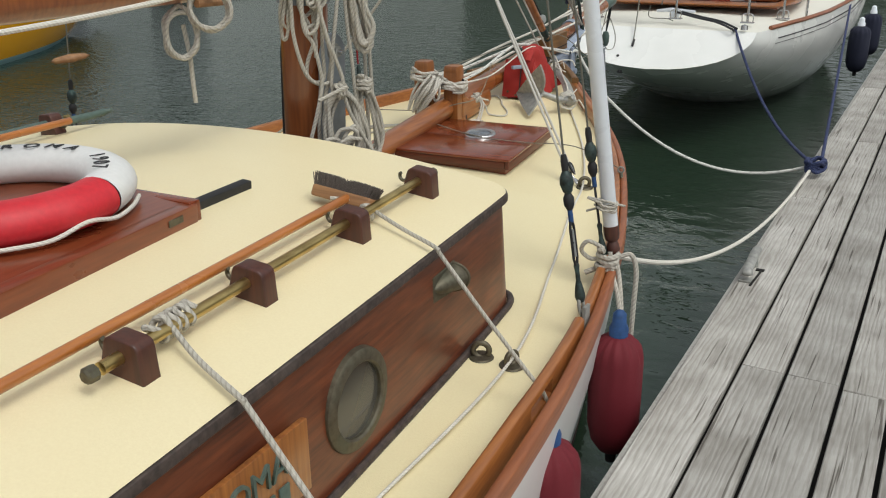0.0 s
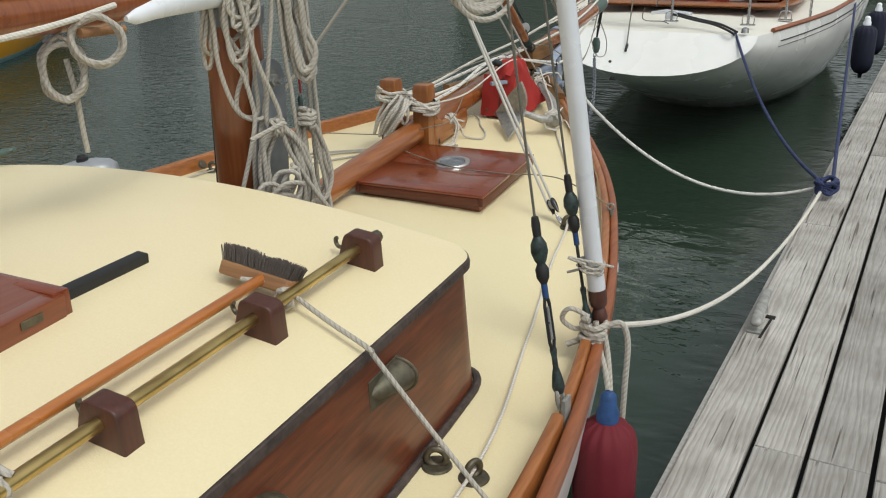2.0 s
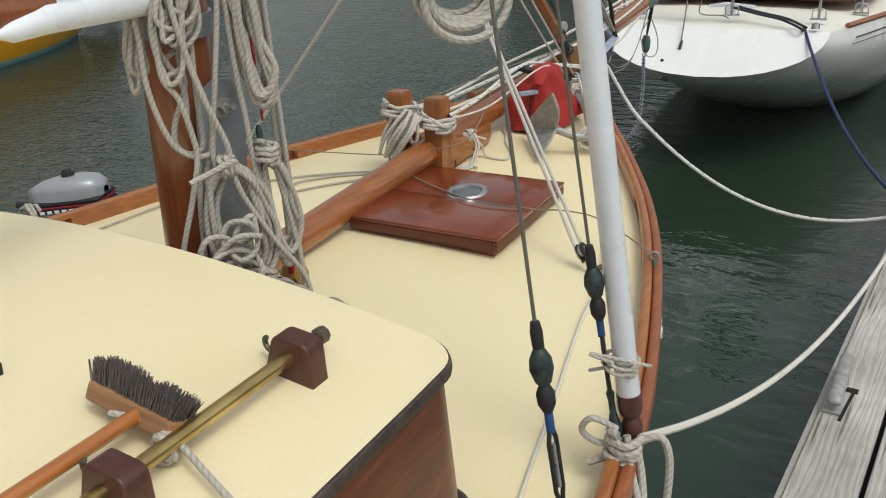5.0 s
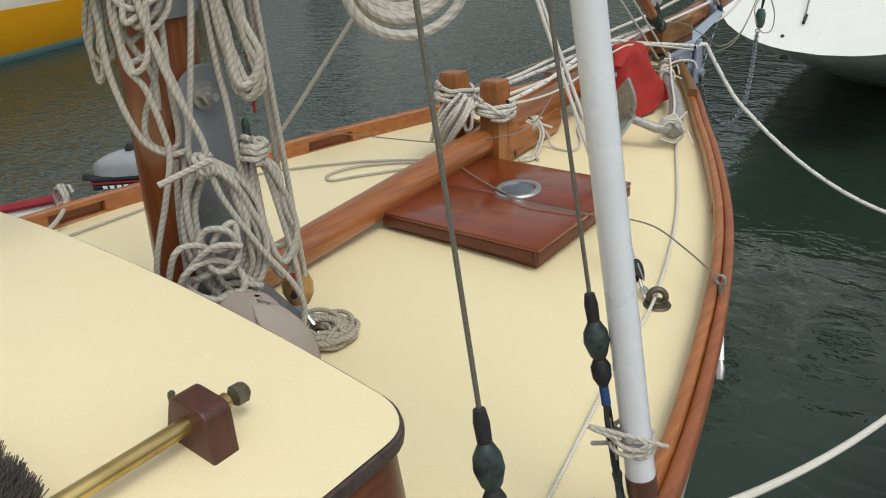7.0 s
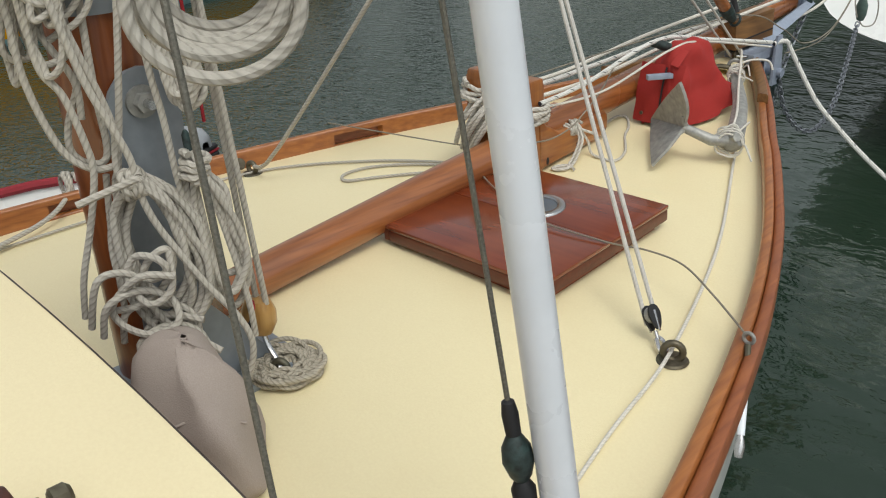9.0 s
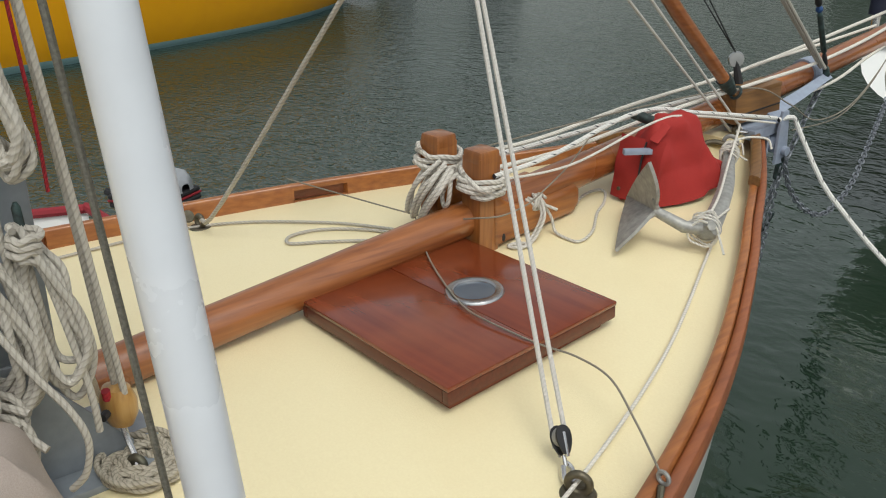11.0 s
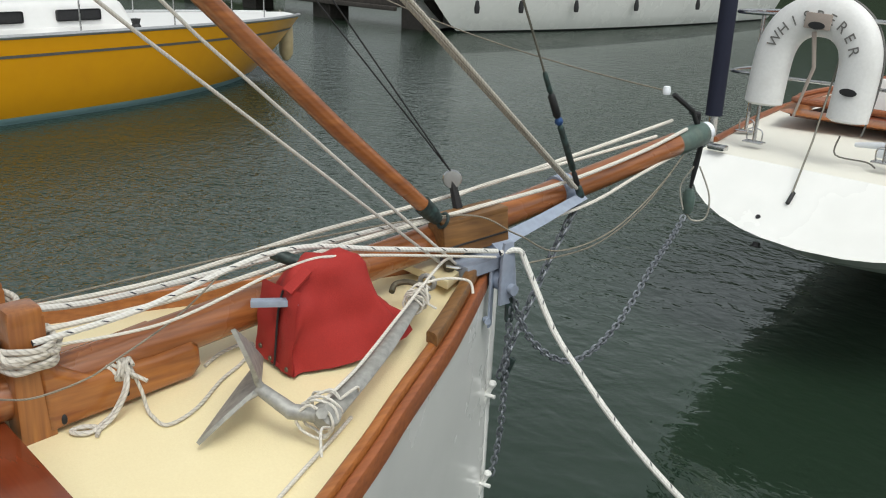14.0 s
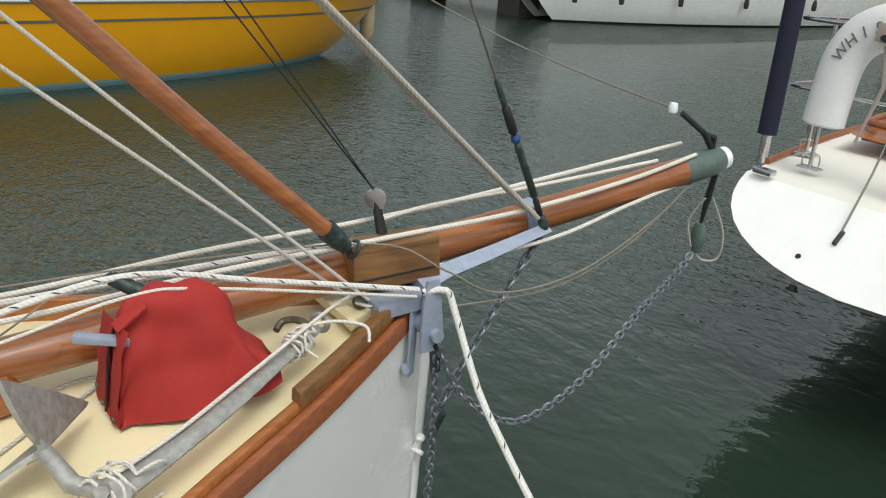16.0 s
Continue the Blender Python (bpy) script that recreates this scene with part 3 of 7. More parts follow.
# scuppers: slots under the top of the toe rail; the rail stops short of each chain plate
SLOTS = [(-1.93, -1.75), (-0.58, -0.36), (0.52, 0.72)]
GAPS = [(-1.385, -1.295), (-0.955, -0.875)]
for side in (1, -1):
    cuts = [-6.5] + sorted(c for s in SLOTS + GAPS for c in s) + [2.2]
    for i in range(0, len(cuts), 2):
        part("toe_rail", rail_strip(side, toe_inset, 0.034, -0.1, 0.0, cuts[i], cuts[i + 1]), RAILWOOD, boat)
    for a, b in SLOTS:
        part("rail_bridge", rail_strip(side, toe_inset, 0.034, -0.026, 0.0, a - 0.002, b + 0.002), RAILWOOD, boat)
        part("rail_sill", rail_strip(side, toe_inset, 0.034, -0.1, -0.072, a - 0.002, b + 0.002), RAILWOOD, boat)
    part("rubbing_strake", rail_strip(side, 0.004, 0.034, -0.075, -0.014, -6.5, 2.24), RUBWOOD, boat, "reddish wooden rubbing strake")

# ---- cabin ----
CAB_FRONT, CAB_AFT = -1.212, -5.2


def roof_z(u):
    return 1.402 - 0.079 * u * u


def cab_half(v):
    return 1.100 + 0.045 * (CAB_FRONT - v) / 1.2 * 0.62


def roof_outline(grow=0.0, r=0.082, n=7):
    """Half outline of the cabin, from the middle of the front round to the aft end, in u, v."""
    h = cab_half(CAB_FRONT) + grow
    f = CAB_FRONT + grow
    pts = [(h * k / 6, f + 0.004 * (1 - (k / 6) ** 2)) for k in range(6)]
    for i in range(n + 1):
        a = math.pi / 2 * (1 - i / n)
        pts.append((h - r + r * math.cos(a), f - r + r * math.sin(a) + 0.0))
    for v in np.linspace(f - r - 0.15, CAB_AFT, 14):
        pts.append((cab_half(v) + grow, v))
    return pts


def front_rake(v):
    """How far the foot of the cabin front stands ahead of its top."""
    return 0.055 * max(0.0, min(1.0, (v - CAB_FRONT + 0.12) / 0.1))


cabin = part("cabin", bmesh.new(), CABINWOOD, boat, "weathered varnished mahogany cabin")
_o = roof_outline()
_rows = []
full = [(-u, v) for u, v in reversed(_o[1:])] + _o
for dz in (0, 0.25, 0.5, 0.75, 1.0):
    _rows.append([B(u * (1 + 0.008 * (1 - dz)), v + front_rake(v) * (1 - dz), (deck_z(u, v) - 0.01) * (1 - dz) + (roof_z(u) - 0.012) * dz) for u, v in full])
part("cabin_side", grid_mesh(_rows), CABINWOOD, cabin, "reddish brown mahogany side with worn varnish", 30)
_oo = roof_outline(0.012, 0.087)
fullr = [(-u, v) for u, v in reversed(_oo[1:])] + _oo
_rows = []
for s in np.linspace(1.0, 0.0, 17):
    _rows.append([B(u * s, (v if s > 0.999 else v), roof_z(u * s)) for u, v in fullr])
# roof as strips across: the outline shrinks to the middle line
_bm = bmesh.new()
vs_line = sorted({round(v, 4) for u, v in fullr})


def roof_half_at(v):
    best = 0.0
    for (u0, v0), (u1, v1) in zip(_oo, _oo[1:]):
        if min(v0, v1) <= v <= max(v0, v1) and abs(v1 - v0) > 1e-9:
            best = max(best, u0 + (u1 - u0) * (v - v0) / (v1 - v0))
    return best


_vl = list(np.linspace(CAB_AFT, CAB_FRONT - 0.082, 30)) + [CAB_FRONT + 0.012 - 0.087 * (1 - math.sin(a)) for a in np.linspace(0.1, math.pi / 2, 9)] + [CAB_FRONT + 0.012 + k for k in (0.001, 0.002, 0.003, 0.0039)]
_rows = []
for v in _vl:
    h = roof_half_at(v)
    _rows.append([B(h * s, v, roof_z(h * s)) for s in np.linspace(-1, 1, 25)])
part("cabin_roof", grid_mesh(_rows), ROOF, cabin, "cream painted cambered cabin roof", 60)
# dark strip round the roof edge
_bm = bmesh.new()
_path = [B(u, v, roof_z(u) - 0.016) for u, v in fullr]
_rings = []
for (u, v), p in zip(fullr, _path):
    d = Vector((u * 0.25, 1.0, 0)) if v > CAB_FRONT - 0.02 else Vector((math.copysign(1, u), 0.0, 0))
    if CAB_FRONT - 0.13 < v <= CAB_FRONT - 0.02:
        t = (v - (CAB_FRONT - 0.13)) / 0.15
        d = Vector((math.copysign(1 - t, u), t + 0.1, 0))
    d.normalize()
    _rings.append([_bm.verts.new(p + d * a + Vector((0, 0, c))) for a, c in ((-0.012, -0.018), (0.002, -0.018), (0.008, -0.012), (0.009, 0.002), (0.006, 0.011), (0.001, 0.0135), (-0.004, 0.0125))])
for a, b in zip(_rings, _rings[1:]):
    for j in range(6):
        _bm.faces.new((a[j], a[j + 1], b[j + 1], b[j]))
bmesh.ops.recalc_face_normals(_bm, faces=_bm.faces[:])
part("roof_trim", _bm, TRIM, cabin, "worn dark wooden edge strip")
# quarter-round along the foot of the cabin
part("base_moulding", tube([B(u * 1.012 + math.copysign(0.006, u), v + front_rake(v) * 1.22, deck_z(u, v) + 0.006) for u, v in full], 0.013, 8), TRIM, cabin)

# ---- fore hatch ----
hatch = part("fore_hatch", boxed((0.585, 0.575, 0.075), Matrix.Translation((0, 0, 0)), 0.004), MAHOG, boat, "varnished mahogany foredeck hatch")
HM = Matrix.Translation((0.412, 0.314, 1.0265)) @ Euler((radians(2.6), radians(-0.4), radians(3.4))).to_matrix().to_4x4()
hatch.matrix_basis = HM @ Matrix.Translation((0, 0, -0.045))
part("lid_board", boxed((0.645, 0.3155, 0.014), Matrix.Translation((0, -0.1582, 0.0305)), 0.004, 2), MAHOGX, hatch)
part("lid_board", boxed((0.645, 0.3155, 0.014), Matrix.Translation((0, 0.1582, 0.0305)), 0.004, 2), MAHOGX, hatch)
# edge boards carry the lid's side shade by their darker colour
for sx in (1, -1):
    part("edge_board", boxed((0.022, 0.630, 0.039), Matrix.Translation((sx * 0.3095, 0, 0.0035)), 0.005, 2), EDGESHADE, hatch, "mahogany edge board with side shade in its colour")
    part("edge_board", boxed((0.596, 0.022, 0.039), Matrix.Translation((0, sx * 0.304, 0.0035)), 0.005, 2), EDGESHADE, hatch, "mahogany edge board with side shade in its colour")
for c in hatch.children:
    c.matrix_basis = Matrix.Translation((0, 0, 0.045))
_ring = part("portlight_ring", turned([(0.060, 0.028), (0.061, 0.036), (0.066, 0.039), (0.084, 0.037), (0.088, 0.032), (0.088, 0.026)], Matrix.Translation((-0.005, 0.075, 0.052)), 32), STEEL, hatch, "bright metal ring")
part("glass", turned([(0.0, 0.031), (0.063, 0.031), (0.063, 0.029), (0.0, 0.029)], Matrix.Translation((-0.005, 0.075, 0.052)), 28), HATCHGLASS, _ring)
for k in range(6):
    a = k * math.pi / 3 + 0.3
    part("screw", turned([(0.0, 0.0405), (0.0035, 0.040), (0.0035, 0.037)], Matrix.Translation((-0.005 + 0.075 * math.cos(a), 0.075 + 0.075 * math.sin(a), 0.045)), 8), GALV, _ring)


# ---- bowsprit, bitts, mast ----
def sprit_bend(p):
    """The outer end of the bowsprit lifts and swings out slightly."""
    k = max(0.0, p[1] - 1.9) ** 2
    return Vector((p[0] + 0.010 * k, p[1], p[2] + 0.019 * k))


def sprit_at(y, off=0.0):
    return sprit_bend((0.065 - 0.031 * y, y, 1.06 + 0.103 * y + off))


bowsprit = part("bowsprit", tube([sprit_at(y) for y in np.linspace(-0.62, 3.42, 18)], [0.060 - 0.010 * max(0, (y - 1.8) / 2) for y in np.linspace(-0.62, 3.42, 18)], 20), SPAR, boat, "varnished round wooden bowsprit")
part("end_cap", tube([sprit_at(y) for y in (3.40, 3.42, 3.56, 3.60, 3.61)], [0.050, 0.0555, 0.0545, 0.052, 0.044], 20), GREENPAINT, bowsprit, "grey-green painted metal cap")
part("end_ring", tube([sprit_at(y) for y in (3.605, 3.615, 3.64, 3.645)], [0.036, 0.044, 0.042, 0.034], 20), PVC, bowsprit)

for bx, by, yaw, h in ((0.084, 0.672, 4, 1.36), (-0.086, 0.628, 4, 1.382)):
    base = deck_z(0, by) - 0.02
    pm = Matrix.Translation((bx, by, (base + h) / 2)) @ Euler((0, 0, radians(yaw))).to_matrix().to_4x4()
    post = part("bitt_post", boxed((0.088, 0.088, h - base - 0.02), pm, 0.004), BITTWOOD, boat, "golden varnished oak mooring post")
    part("post_head", boxed((0.091, 0.091, 0.05), Matrix.Translation((bx, by, h - 0.012)) @ Euler((0, 0, radians(yaw))).to_matrix().to_4x4(), 0.012, 2, 0.93), BITTWOOD, post)

def mast_at(z):
    return Vector((0.195 + 0.05 * (z - 1.1), -0.84 - 0.02 * (z - 1.1), z))


mast = part("mast", tube([mast_at(0.85 + k * 0.8) for k in range(0, 12)], 0.098, 24), MASTWOOD, boat, "varnished wooden mast")
for side, w in ((1, 0.085), (-1, 0.055)):
    out = [(-w, 0), (w, 0), (w, 0.70)] + [(w * math.cos(a), 0.70 + 0.10 * math.sin(a)) for a in np.linspace(0.3, math.pi - 0.3, 9)] + [(-w, 0.70)]
    foot = mast_at(0.94)
    pm = Matrix.Translation((foot.x + side * 0.104, foot.y + 0.02, 0.94)) @ Matrix.Rotation(radians(2.9), 4, "Y") @ Matrix(((0, 0, side * 1.0, 0), (side * 1.0, 0, 0, 0), (0, 1, 0, 0), (0, 0, 0, 1)))
    plate = part("tabernacle_plate", prism(out, 0.014, pm, 0.003), GREY if side > 0 else BLACKISH, mast, "grey painted steel mast plate" if side > 0 else "")
    if side > 0:
        c = Vector((0.352, -0.822, 1.665))
        part("washer", tube([c - Vector((0.012, 0, 0)), c], 0.036, 20), GALV, plate)
        part("nut", tube([c, c + Vector((0.022, 0, 0))], 0.023, 6), GALV, plate)
        part("bolt_end", tube([c + Vector((0.02, 0, 0)), c + Vector((0.044, 0, 0))], 0.011, 10), STEEL, plate)
part("mast_foot", boxed((0.34, 0.46, 0.02), Matrix.Translation((0.30, -0.78, deck_z(0.1, -0.8) + 0.01)), 0.005), GREY, mast, "grey steel mast step")
part("foot_gusset", prism([(0, 0), (0.24, 0), (0.24, 0.03), (0.03, 0.30), (0, 0.30)], 0.012, Matrix.Translation((0.375, -0.86, deck_z(0.1, -0.8) + 0.02)) @ Matrix(((0, 0, 1, 0), (1, 0, 0, 0), (0, 1, 0, 0), (0, 0, 0, 1))), 0.003), GREY, mast)
part("mast_band", tube([mast_at(1.86), mast_at(1.92)], 0.108, 24), GREY, mast, "grey steel mast band")

# white plastic tube over a shroud by the rail
tube_thing = thing("shroud_tube", "white plastic tube standing over a shroud at the rail", "tube")
PB, PT = Vector((1.572, -0.826, 1.10)), Vector((1.432, -0.872, 2.15))
_d = (PT - PB).normalized()
part("sleeve", tube([PB, PB + _d * 0.004, PB + _d * 2.4], [0.025, 0.0275, 0.0275], 24), PVC, tube_thing)
part("collar", turned([(0.0, -0.10), (0.022, -0.098), (0.026, -0.08), (0.022, -0.06), (0.018, -0.05), (0.026, -0.04), (0.029, -0.02), (0.029, 0.012), (0.026, 0.014)], along(PB, PT), 20), BLOCKWOOD, tube_thing, "dark turned wooden collar")


# ---- other yachts ----
def yacht(name, label, T, length, beam, free, tipfree, over_bow, over_stern, hullmat, bootmat, deckmat, railmat, boot=0.14, stripe=None, full=2.4):
    own = thing(name, label, "yacht")
    n, secs = 36, [0, 0.12, 0.25, 0.4, 0.55, 0.7, 0.85, 1.0]
    def shape(s):
        return max(0.0, 1 - abs(2 * s - 1.06) ** full / 1.06 ** full) if s > 0.53 else (1 - 0.42 * ((0.53 - s) / 0.53) ** 2.2)
    def sheer(s):
        return free + (tipfree - free) * max(0, (s - 0.45) / 0.55) ** 2 + 0.08 * max(0, (0.45 - s) / 0.45) ** 2
    def pt(s, tau, z):
        ys = (s - 0.5) * length
        yw = -length / 2 + over_stern + s * (length - over_bow - over_stern)
        k = max(0.0, min(1.0, z / sheer(s)))
        y = yw + (ys - yw) * k ** 0.8
        b = beam / 2 * shape(s) * (0.72 + 0.28 * k ** 0.6)
        return T @ Vector((b, y, z)), b, y
    def side(z0, z1, off=0.0):
        bm = bmesh.new()
        for sg in (1, -1):
            grid = []
            for i in range(n + 1):
                s = i / n
                row = []
                for q in secs:
                    a, b = (z0(s) if callable(z0) else z0), (z1(s) if callable(z1) else z1)
                    z = a + (b - a) * q
                    _, bb, y = pt(s, q, z)
                    row.append(bm.verts.new(T @ Vector((sg * (bb + off), y, z))))
                grid.append(row)
            for a, b in zip(grid, grid[1:]):
                for j in range(len(secs) - 1):
                    bm.faces.new((a[j], a[j + 1], b[j + 1], b[j]))
        bmesh.ops.recalc_face_normals(bm, faces=bm.faces[:])
        return bm
    hull = part("hull", side(boot, lambda s: sheer(s)), hullmat, own, "", 60)
    part("boot_top", side(-0.15, boot), bootmat, own, "", 60)
    if stripe:
        part("cove_stripe", side(lambda s: sheer(s) - stripe[0] - stripe[1], lambda s: sheer(s) - stripe[0], 0.006), stripe[2], hull)
    rows, rail = [], []
    for i in range(n + 1):
        s = i / n
        _, b, y = pt(s, 1, sheer(s))
        rows.append([T @ Vector((b * q, y, sheer(s) + 0.05 * (1 - q * q))) for q in (-1, -0.5, 0, 0.5, 1)])
        rail.append((b, y, sheer(s)))
    part("deck", grid_mesh(rows), deckmat, own, "", 60)
    for sg in (1, -1):
        part("toe_rail", tube([T @ Vector((sg * max(b - 0.01, 0), y, z + 0.02)) for b, y, z in rail], 0.032, 6), railmat, own)
    # transom
    bm = bmesh.new()
    z0 = [T @ Vector((sg * pt(0, 1, q * sheer(0))[1], pt(0, 1, q * sheer(0))[2], q * sheer(0))) for sg, qs in ((1, secs), (-1, secs[::-1])) for q in qs]
    bm.faces.new([bm.verts.new(p) for p in z0])
    part("transom", bm, hullmat, own)
    return own


def place(x, y, dx, dy):
    a = math.atan2(-dx, dy)
    return Matrix.Translation((x, y, 0)) @ Matrix.Rotation(a, 4, "Z")


ALU = mat("anodised_toe_rail", (0.55, 0.56, 0.57), 0.4, 0.6, (0.45, 0.46, 0.47), grain=20, bump=0.05)
CABWHITE = mat("white_cabin_gelcoat", (0.78, 0.78, 0.77), 0.35, 0, (0.74, 0.74, 0.73), grain=8, bump=0.03)
_L = 11.5
_tip = Vector((-13.1, 8.99))
_dir = Vector((-0.33, 0.944)).normalized()
_c = _tip - _dir * _L / 2
YT = place(_c.x, _c.y, _dir.x, _dir.y)
yellow_yacht = yacht("yellow_yacht", "yellow sailing yacht with pale blue boot top, moored across the water", YT, _L, 3.4, 1.10, 1.04, 1.5, 0.8, YELLOW, PALEBLUE, CABWHITE, ALU, 0.10, (0.20, 0.035, GREYTEXT))
_L2 = 21.0
_c2 = Vector((-19.4, 16.3 + _L2 / 2))
FT = place(_c2.x, _c2.y, 0.06, -1.0)
far_yacht = yacht("white_yacht", "white sailing yacht with black fittings, moored at the far pier", FT, _L2, 4.0, 1.5, 1.75, 1.8, 1.2, WHITE, BLACKISH, CABWHITE, BLACKISH, 0.06)

# the white yacht ahead: counter stern with a raked, forward-leaning transom
stern_yacht = thing("counter_stern_yacht", "white sailing yacht with broad raked transom, moored ahead at the pontoon", "yacht")
SY = Matrix.Translation((0.196, -0.2, 0)) @ Matrix.Rotation(radians(2.0), 4, "Z")
SB = [(4.62, 0.92), (5.2, 1.04), (6.0, 1.20), (7.0, 1.37), (8.3, 1.52), (10.0, 1.58), (12.0, 1.36), (13.5, 0.9), (14.6, 0.35), (15.2, 0.02)]
SK = [(4.62, 0.765), (5.2, 0.60), (5.8, 0.42), (6.4, 0.24), (7.2, 0.0), (8.0, -0.25), (13.0, -0.25), (15.2, -0.2)]


def stern_sheer(y):
    return 1.10 + 0.012 * max(0, y - 5) + 0.003 * max(0, y - 6) ** 2


def stern_point(y, tau, sg):
    b, k, s = interp(SB, y), interp(SK, y), stern_sheer(y)
    z = k + (s - k) * tau
    x = b * (1 - (1 - tau) ** 2.2) ** (1 / 2.0) 
    rake = 1.3 * max(0.0, 1 - (y - 4.62) / 2.2)
    return SY @ Vector((sg * x, y + rake * max(0.0, z - 0.66), z))


_taus = [0, 0.03, 0.08, 0.16, 0.27, 0.4, 0.55, 0.7, 0.85, 1.0]
_rows = []
for y in [4.62, 4.8, 5.0, 5.3, 5.6, 6.0, 6.5, 7.0, 7.6, 8.3, 9.2, 10, 11, 12, 13, 13.8, 14.6, 15.2]:
    _rows.append([stern_point(y, t, -1) for t in _taus[::-1]] + [stern_point(y, t, 1) for t in _taus[1:]])
part("hull", grid_mesh(_rows), WHITE, stern_yacht, "", 50)
_bm = bmesh.new()
_bm.faces.new([_bm.verts.new(p + Vector((0, 0, 0.0))) for p in _rows[0]])
part("transom", _bm, WHITE, stern_yacht, "broad plain white transom")
_dr = []
for i, y in enumerate([4.62, 4.8, 5.0, 5.3, 5.6, 6.0, 6.5, 7.0, 7.6, 8.3, 9.2, 10, 11, 12, 13, 13.8, 14.6, 15.2]):
    a, b = _rows[i][0], _rows[i][-1]
    _dr.append([a.lerp(b, q) + Vector((0, 0, 0.05 * 4 * q * (1 - q) if i > 3 else 0.0)) for q in (0, 0.15, 0.3, 0.5, 0.7, 0.85, 1)])
part("deck", grid_mesh(_dr), WHITEDECK, stern_yacht, "off-white painted deck", 60)
for sg in (0, -1):
    part("toe_rail", tube([r[sg] + Vector((0, 0, 0.015)) for r in _rows[2:]], 0.022, 6), RUBWOOD, stern_yacht, "reddish wooden toe rail")


# ---- on the cabin roof ----
def roof(x, y):
    u = x - 0.145 + 0.053 * y
    return roof_z(u)


def block_at(y, side=1):
    u = 0.145 - 0.053 * y
    x = 1.12 - (y + 1.43) * 0.075
    return x if side > 0 else 2 * u - x


def handrail(side, rodmat, label):
    own = thing("hand_rail", label, "hand rail", "cabin roof hand rails")
    ys = (-1.433, -1.878, -2.333, -2.74)
    for y in ys:
        x = block_at(y, side)
        z = roof(x, y)
        m = Matrix.Translation((x, y, z - 0.004)) @ Matrix.Rotation(radians(4.5 * side), 4, "Z") @ Matrix.Rotation(radians(7 * side), 4, "Y") @ Matrix(((1, 0, 0, 0), (0, 0, -1, 0.026), (0, 1, 0, 0), (0, 0, 0, 1)))
        out = [(-0.058, 0), (0.058, 0), (0.052, 0.03), (0.046, 0.066)] + [(0.024 + 0.02 * math.cos(a), 0.072 + 0.018 * math.sin(a)) for a in np.linspace(0.2, 1.5, 4)] + [(-0.024 - 0.02 * math.cos(a), 0.072 + 0.018 * math.sin(a)) for a in np.linspace(1.5, 0.2, 4)] + [(-0.046, 0.066), (-0.052, 0.03)]
        blk = part("block", prism(out, 0.052, m, 0.005, 3), BLOCKWOOD, own, "dark wooden block")
        hx = x - side * 0.052
        part("hook", tube(smooth_line([(hx + side * 0.008, y, z + 0.040), (hx - side * 0.014, y + 0.002, z + 0.034), (hx - side * 0.026, y + 0.004, z + 0.042), (hx - side * 0.027, y + 0.004, z + 0.054), (hx - side * 0.022, y + 0.004, z + 0.058)], 4), 0.0058, 8), BRONZE, blk, "dark bronze hook")
    a, b = ys[0] + 0.055, ys[-1] - 0.075
    def ax(y):
        return Vector((block_at(y, side) + side * 0.004, y, roof(block_at(y, side), y) + 0.047))
    part("rod", tube([ax(y) for y in np.linspace(a, b, 14)], 0.0145, 16), rodmat, own, "tarnished brass rod" if side > 0 else "grey-green rod")
    for y, o in ((a + 0.01, 1), (b - 0.01, -1)):
        p = ax(y)
        part("end_nut", tube([p, p + Vector((0, o * 0.004, 0)), p + Vector((0, o * 0.024, 0)), p + Vector((0, o * 0.03, 0))], [0.0125, 0.018, 0.018, 0.012], 8), BRASS if side < 0 else BRONZE, own)
    return own


handrail(1, BRASS, "brass hand rail in dark wooden blocks on cabin roof")
handrail(-1, GREENPAINT, "dull green hand rail in dark wooden blocks on cabin roof")

# deck brush with its long pole, laid in the hooks
brush = thing("deck_brush", "wooden deck brush with dark bristles, lying bristles up", "brush")
def pole_at(y):
    x = block_at(y) - 0.088
    return Vector((x, y, roof(x, y) + 0.052))
part("handle", tube([pole_at(y) for y in np.linspace(-1.74, -4.2, 16)], 0.0135, 14), ROUND, brush, "orange-brown varnished round handle")
BR = Matrix.Translation((1.032, -1.728, roof(1.03, -1.73) + 0.040)) @ Matrix.Rotation(radians(-2), 4, "Z") @ Matrix.Rotation(radians(4), 4, "Y") @ Matrix.Rotation(radians(-24), 4, "X")
part("head", boxed((0.215, 0.060, 0.036), BR @ Matrix.Translation((0, 0, 0.0)), 0.008, 3), BRUSHWOOD, brush, "worn pale wooden head")
_bm = bmesh.new()
random.seed(4)
for i in range(26):
    for j in range(7):
        for k in range(7):
            x, y = -0.10 + i * 0.008 + random.uniform(-0.005, 0.005), -0.022 + j * 0.0073 + random.uniform(-0.004, 0.004)
            t = Vector((x + random.uniform(-0.006, 0.006) + x * 0.10, y + random.uniform(-0.005, 0.005) + y * 0.15, 0.056 + random.uniform(-0.005, 0.003) - 0.012 * math.exp(-(x / 0.018) ** 2) - 0.06 * max(0.0, x - 0.02)))
            sweep(_bm, [BR @ Vector((x, y, 0.014)), BR @ t], [0.0012, 0.0010], 3, False, 1.0, False)
part("bristles", _bm, BRISTLE, brush, "worn dark brown bristles").name = "bristle_tuft"

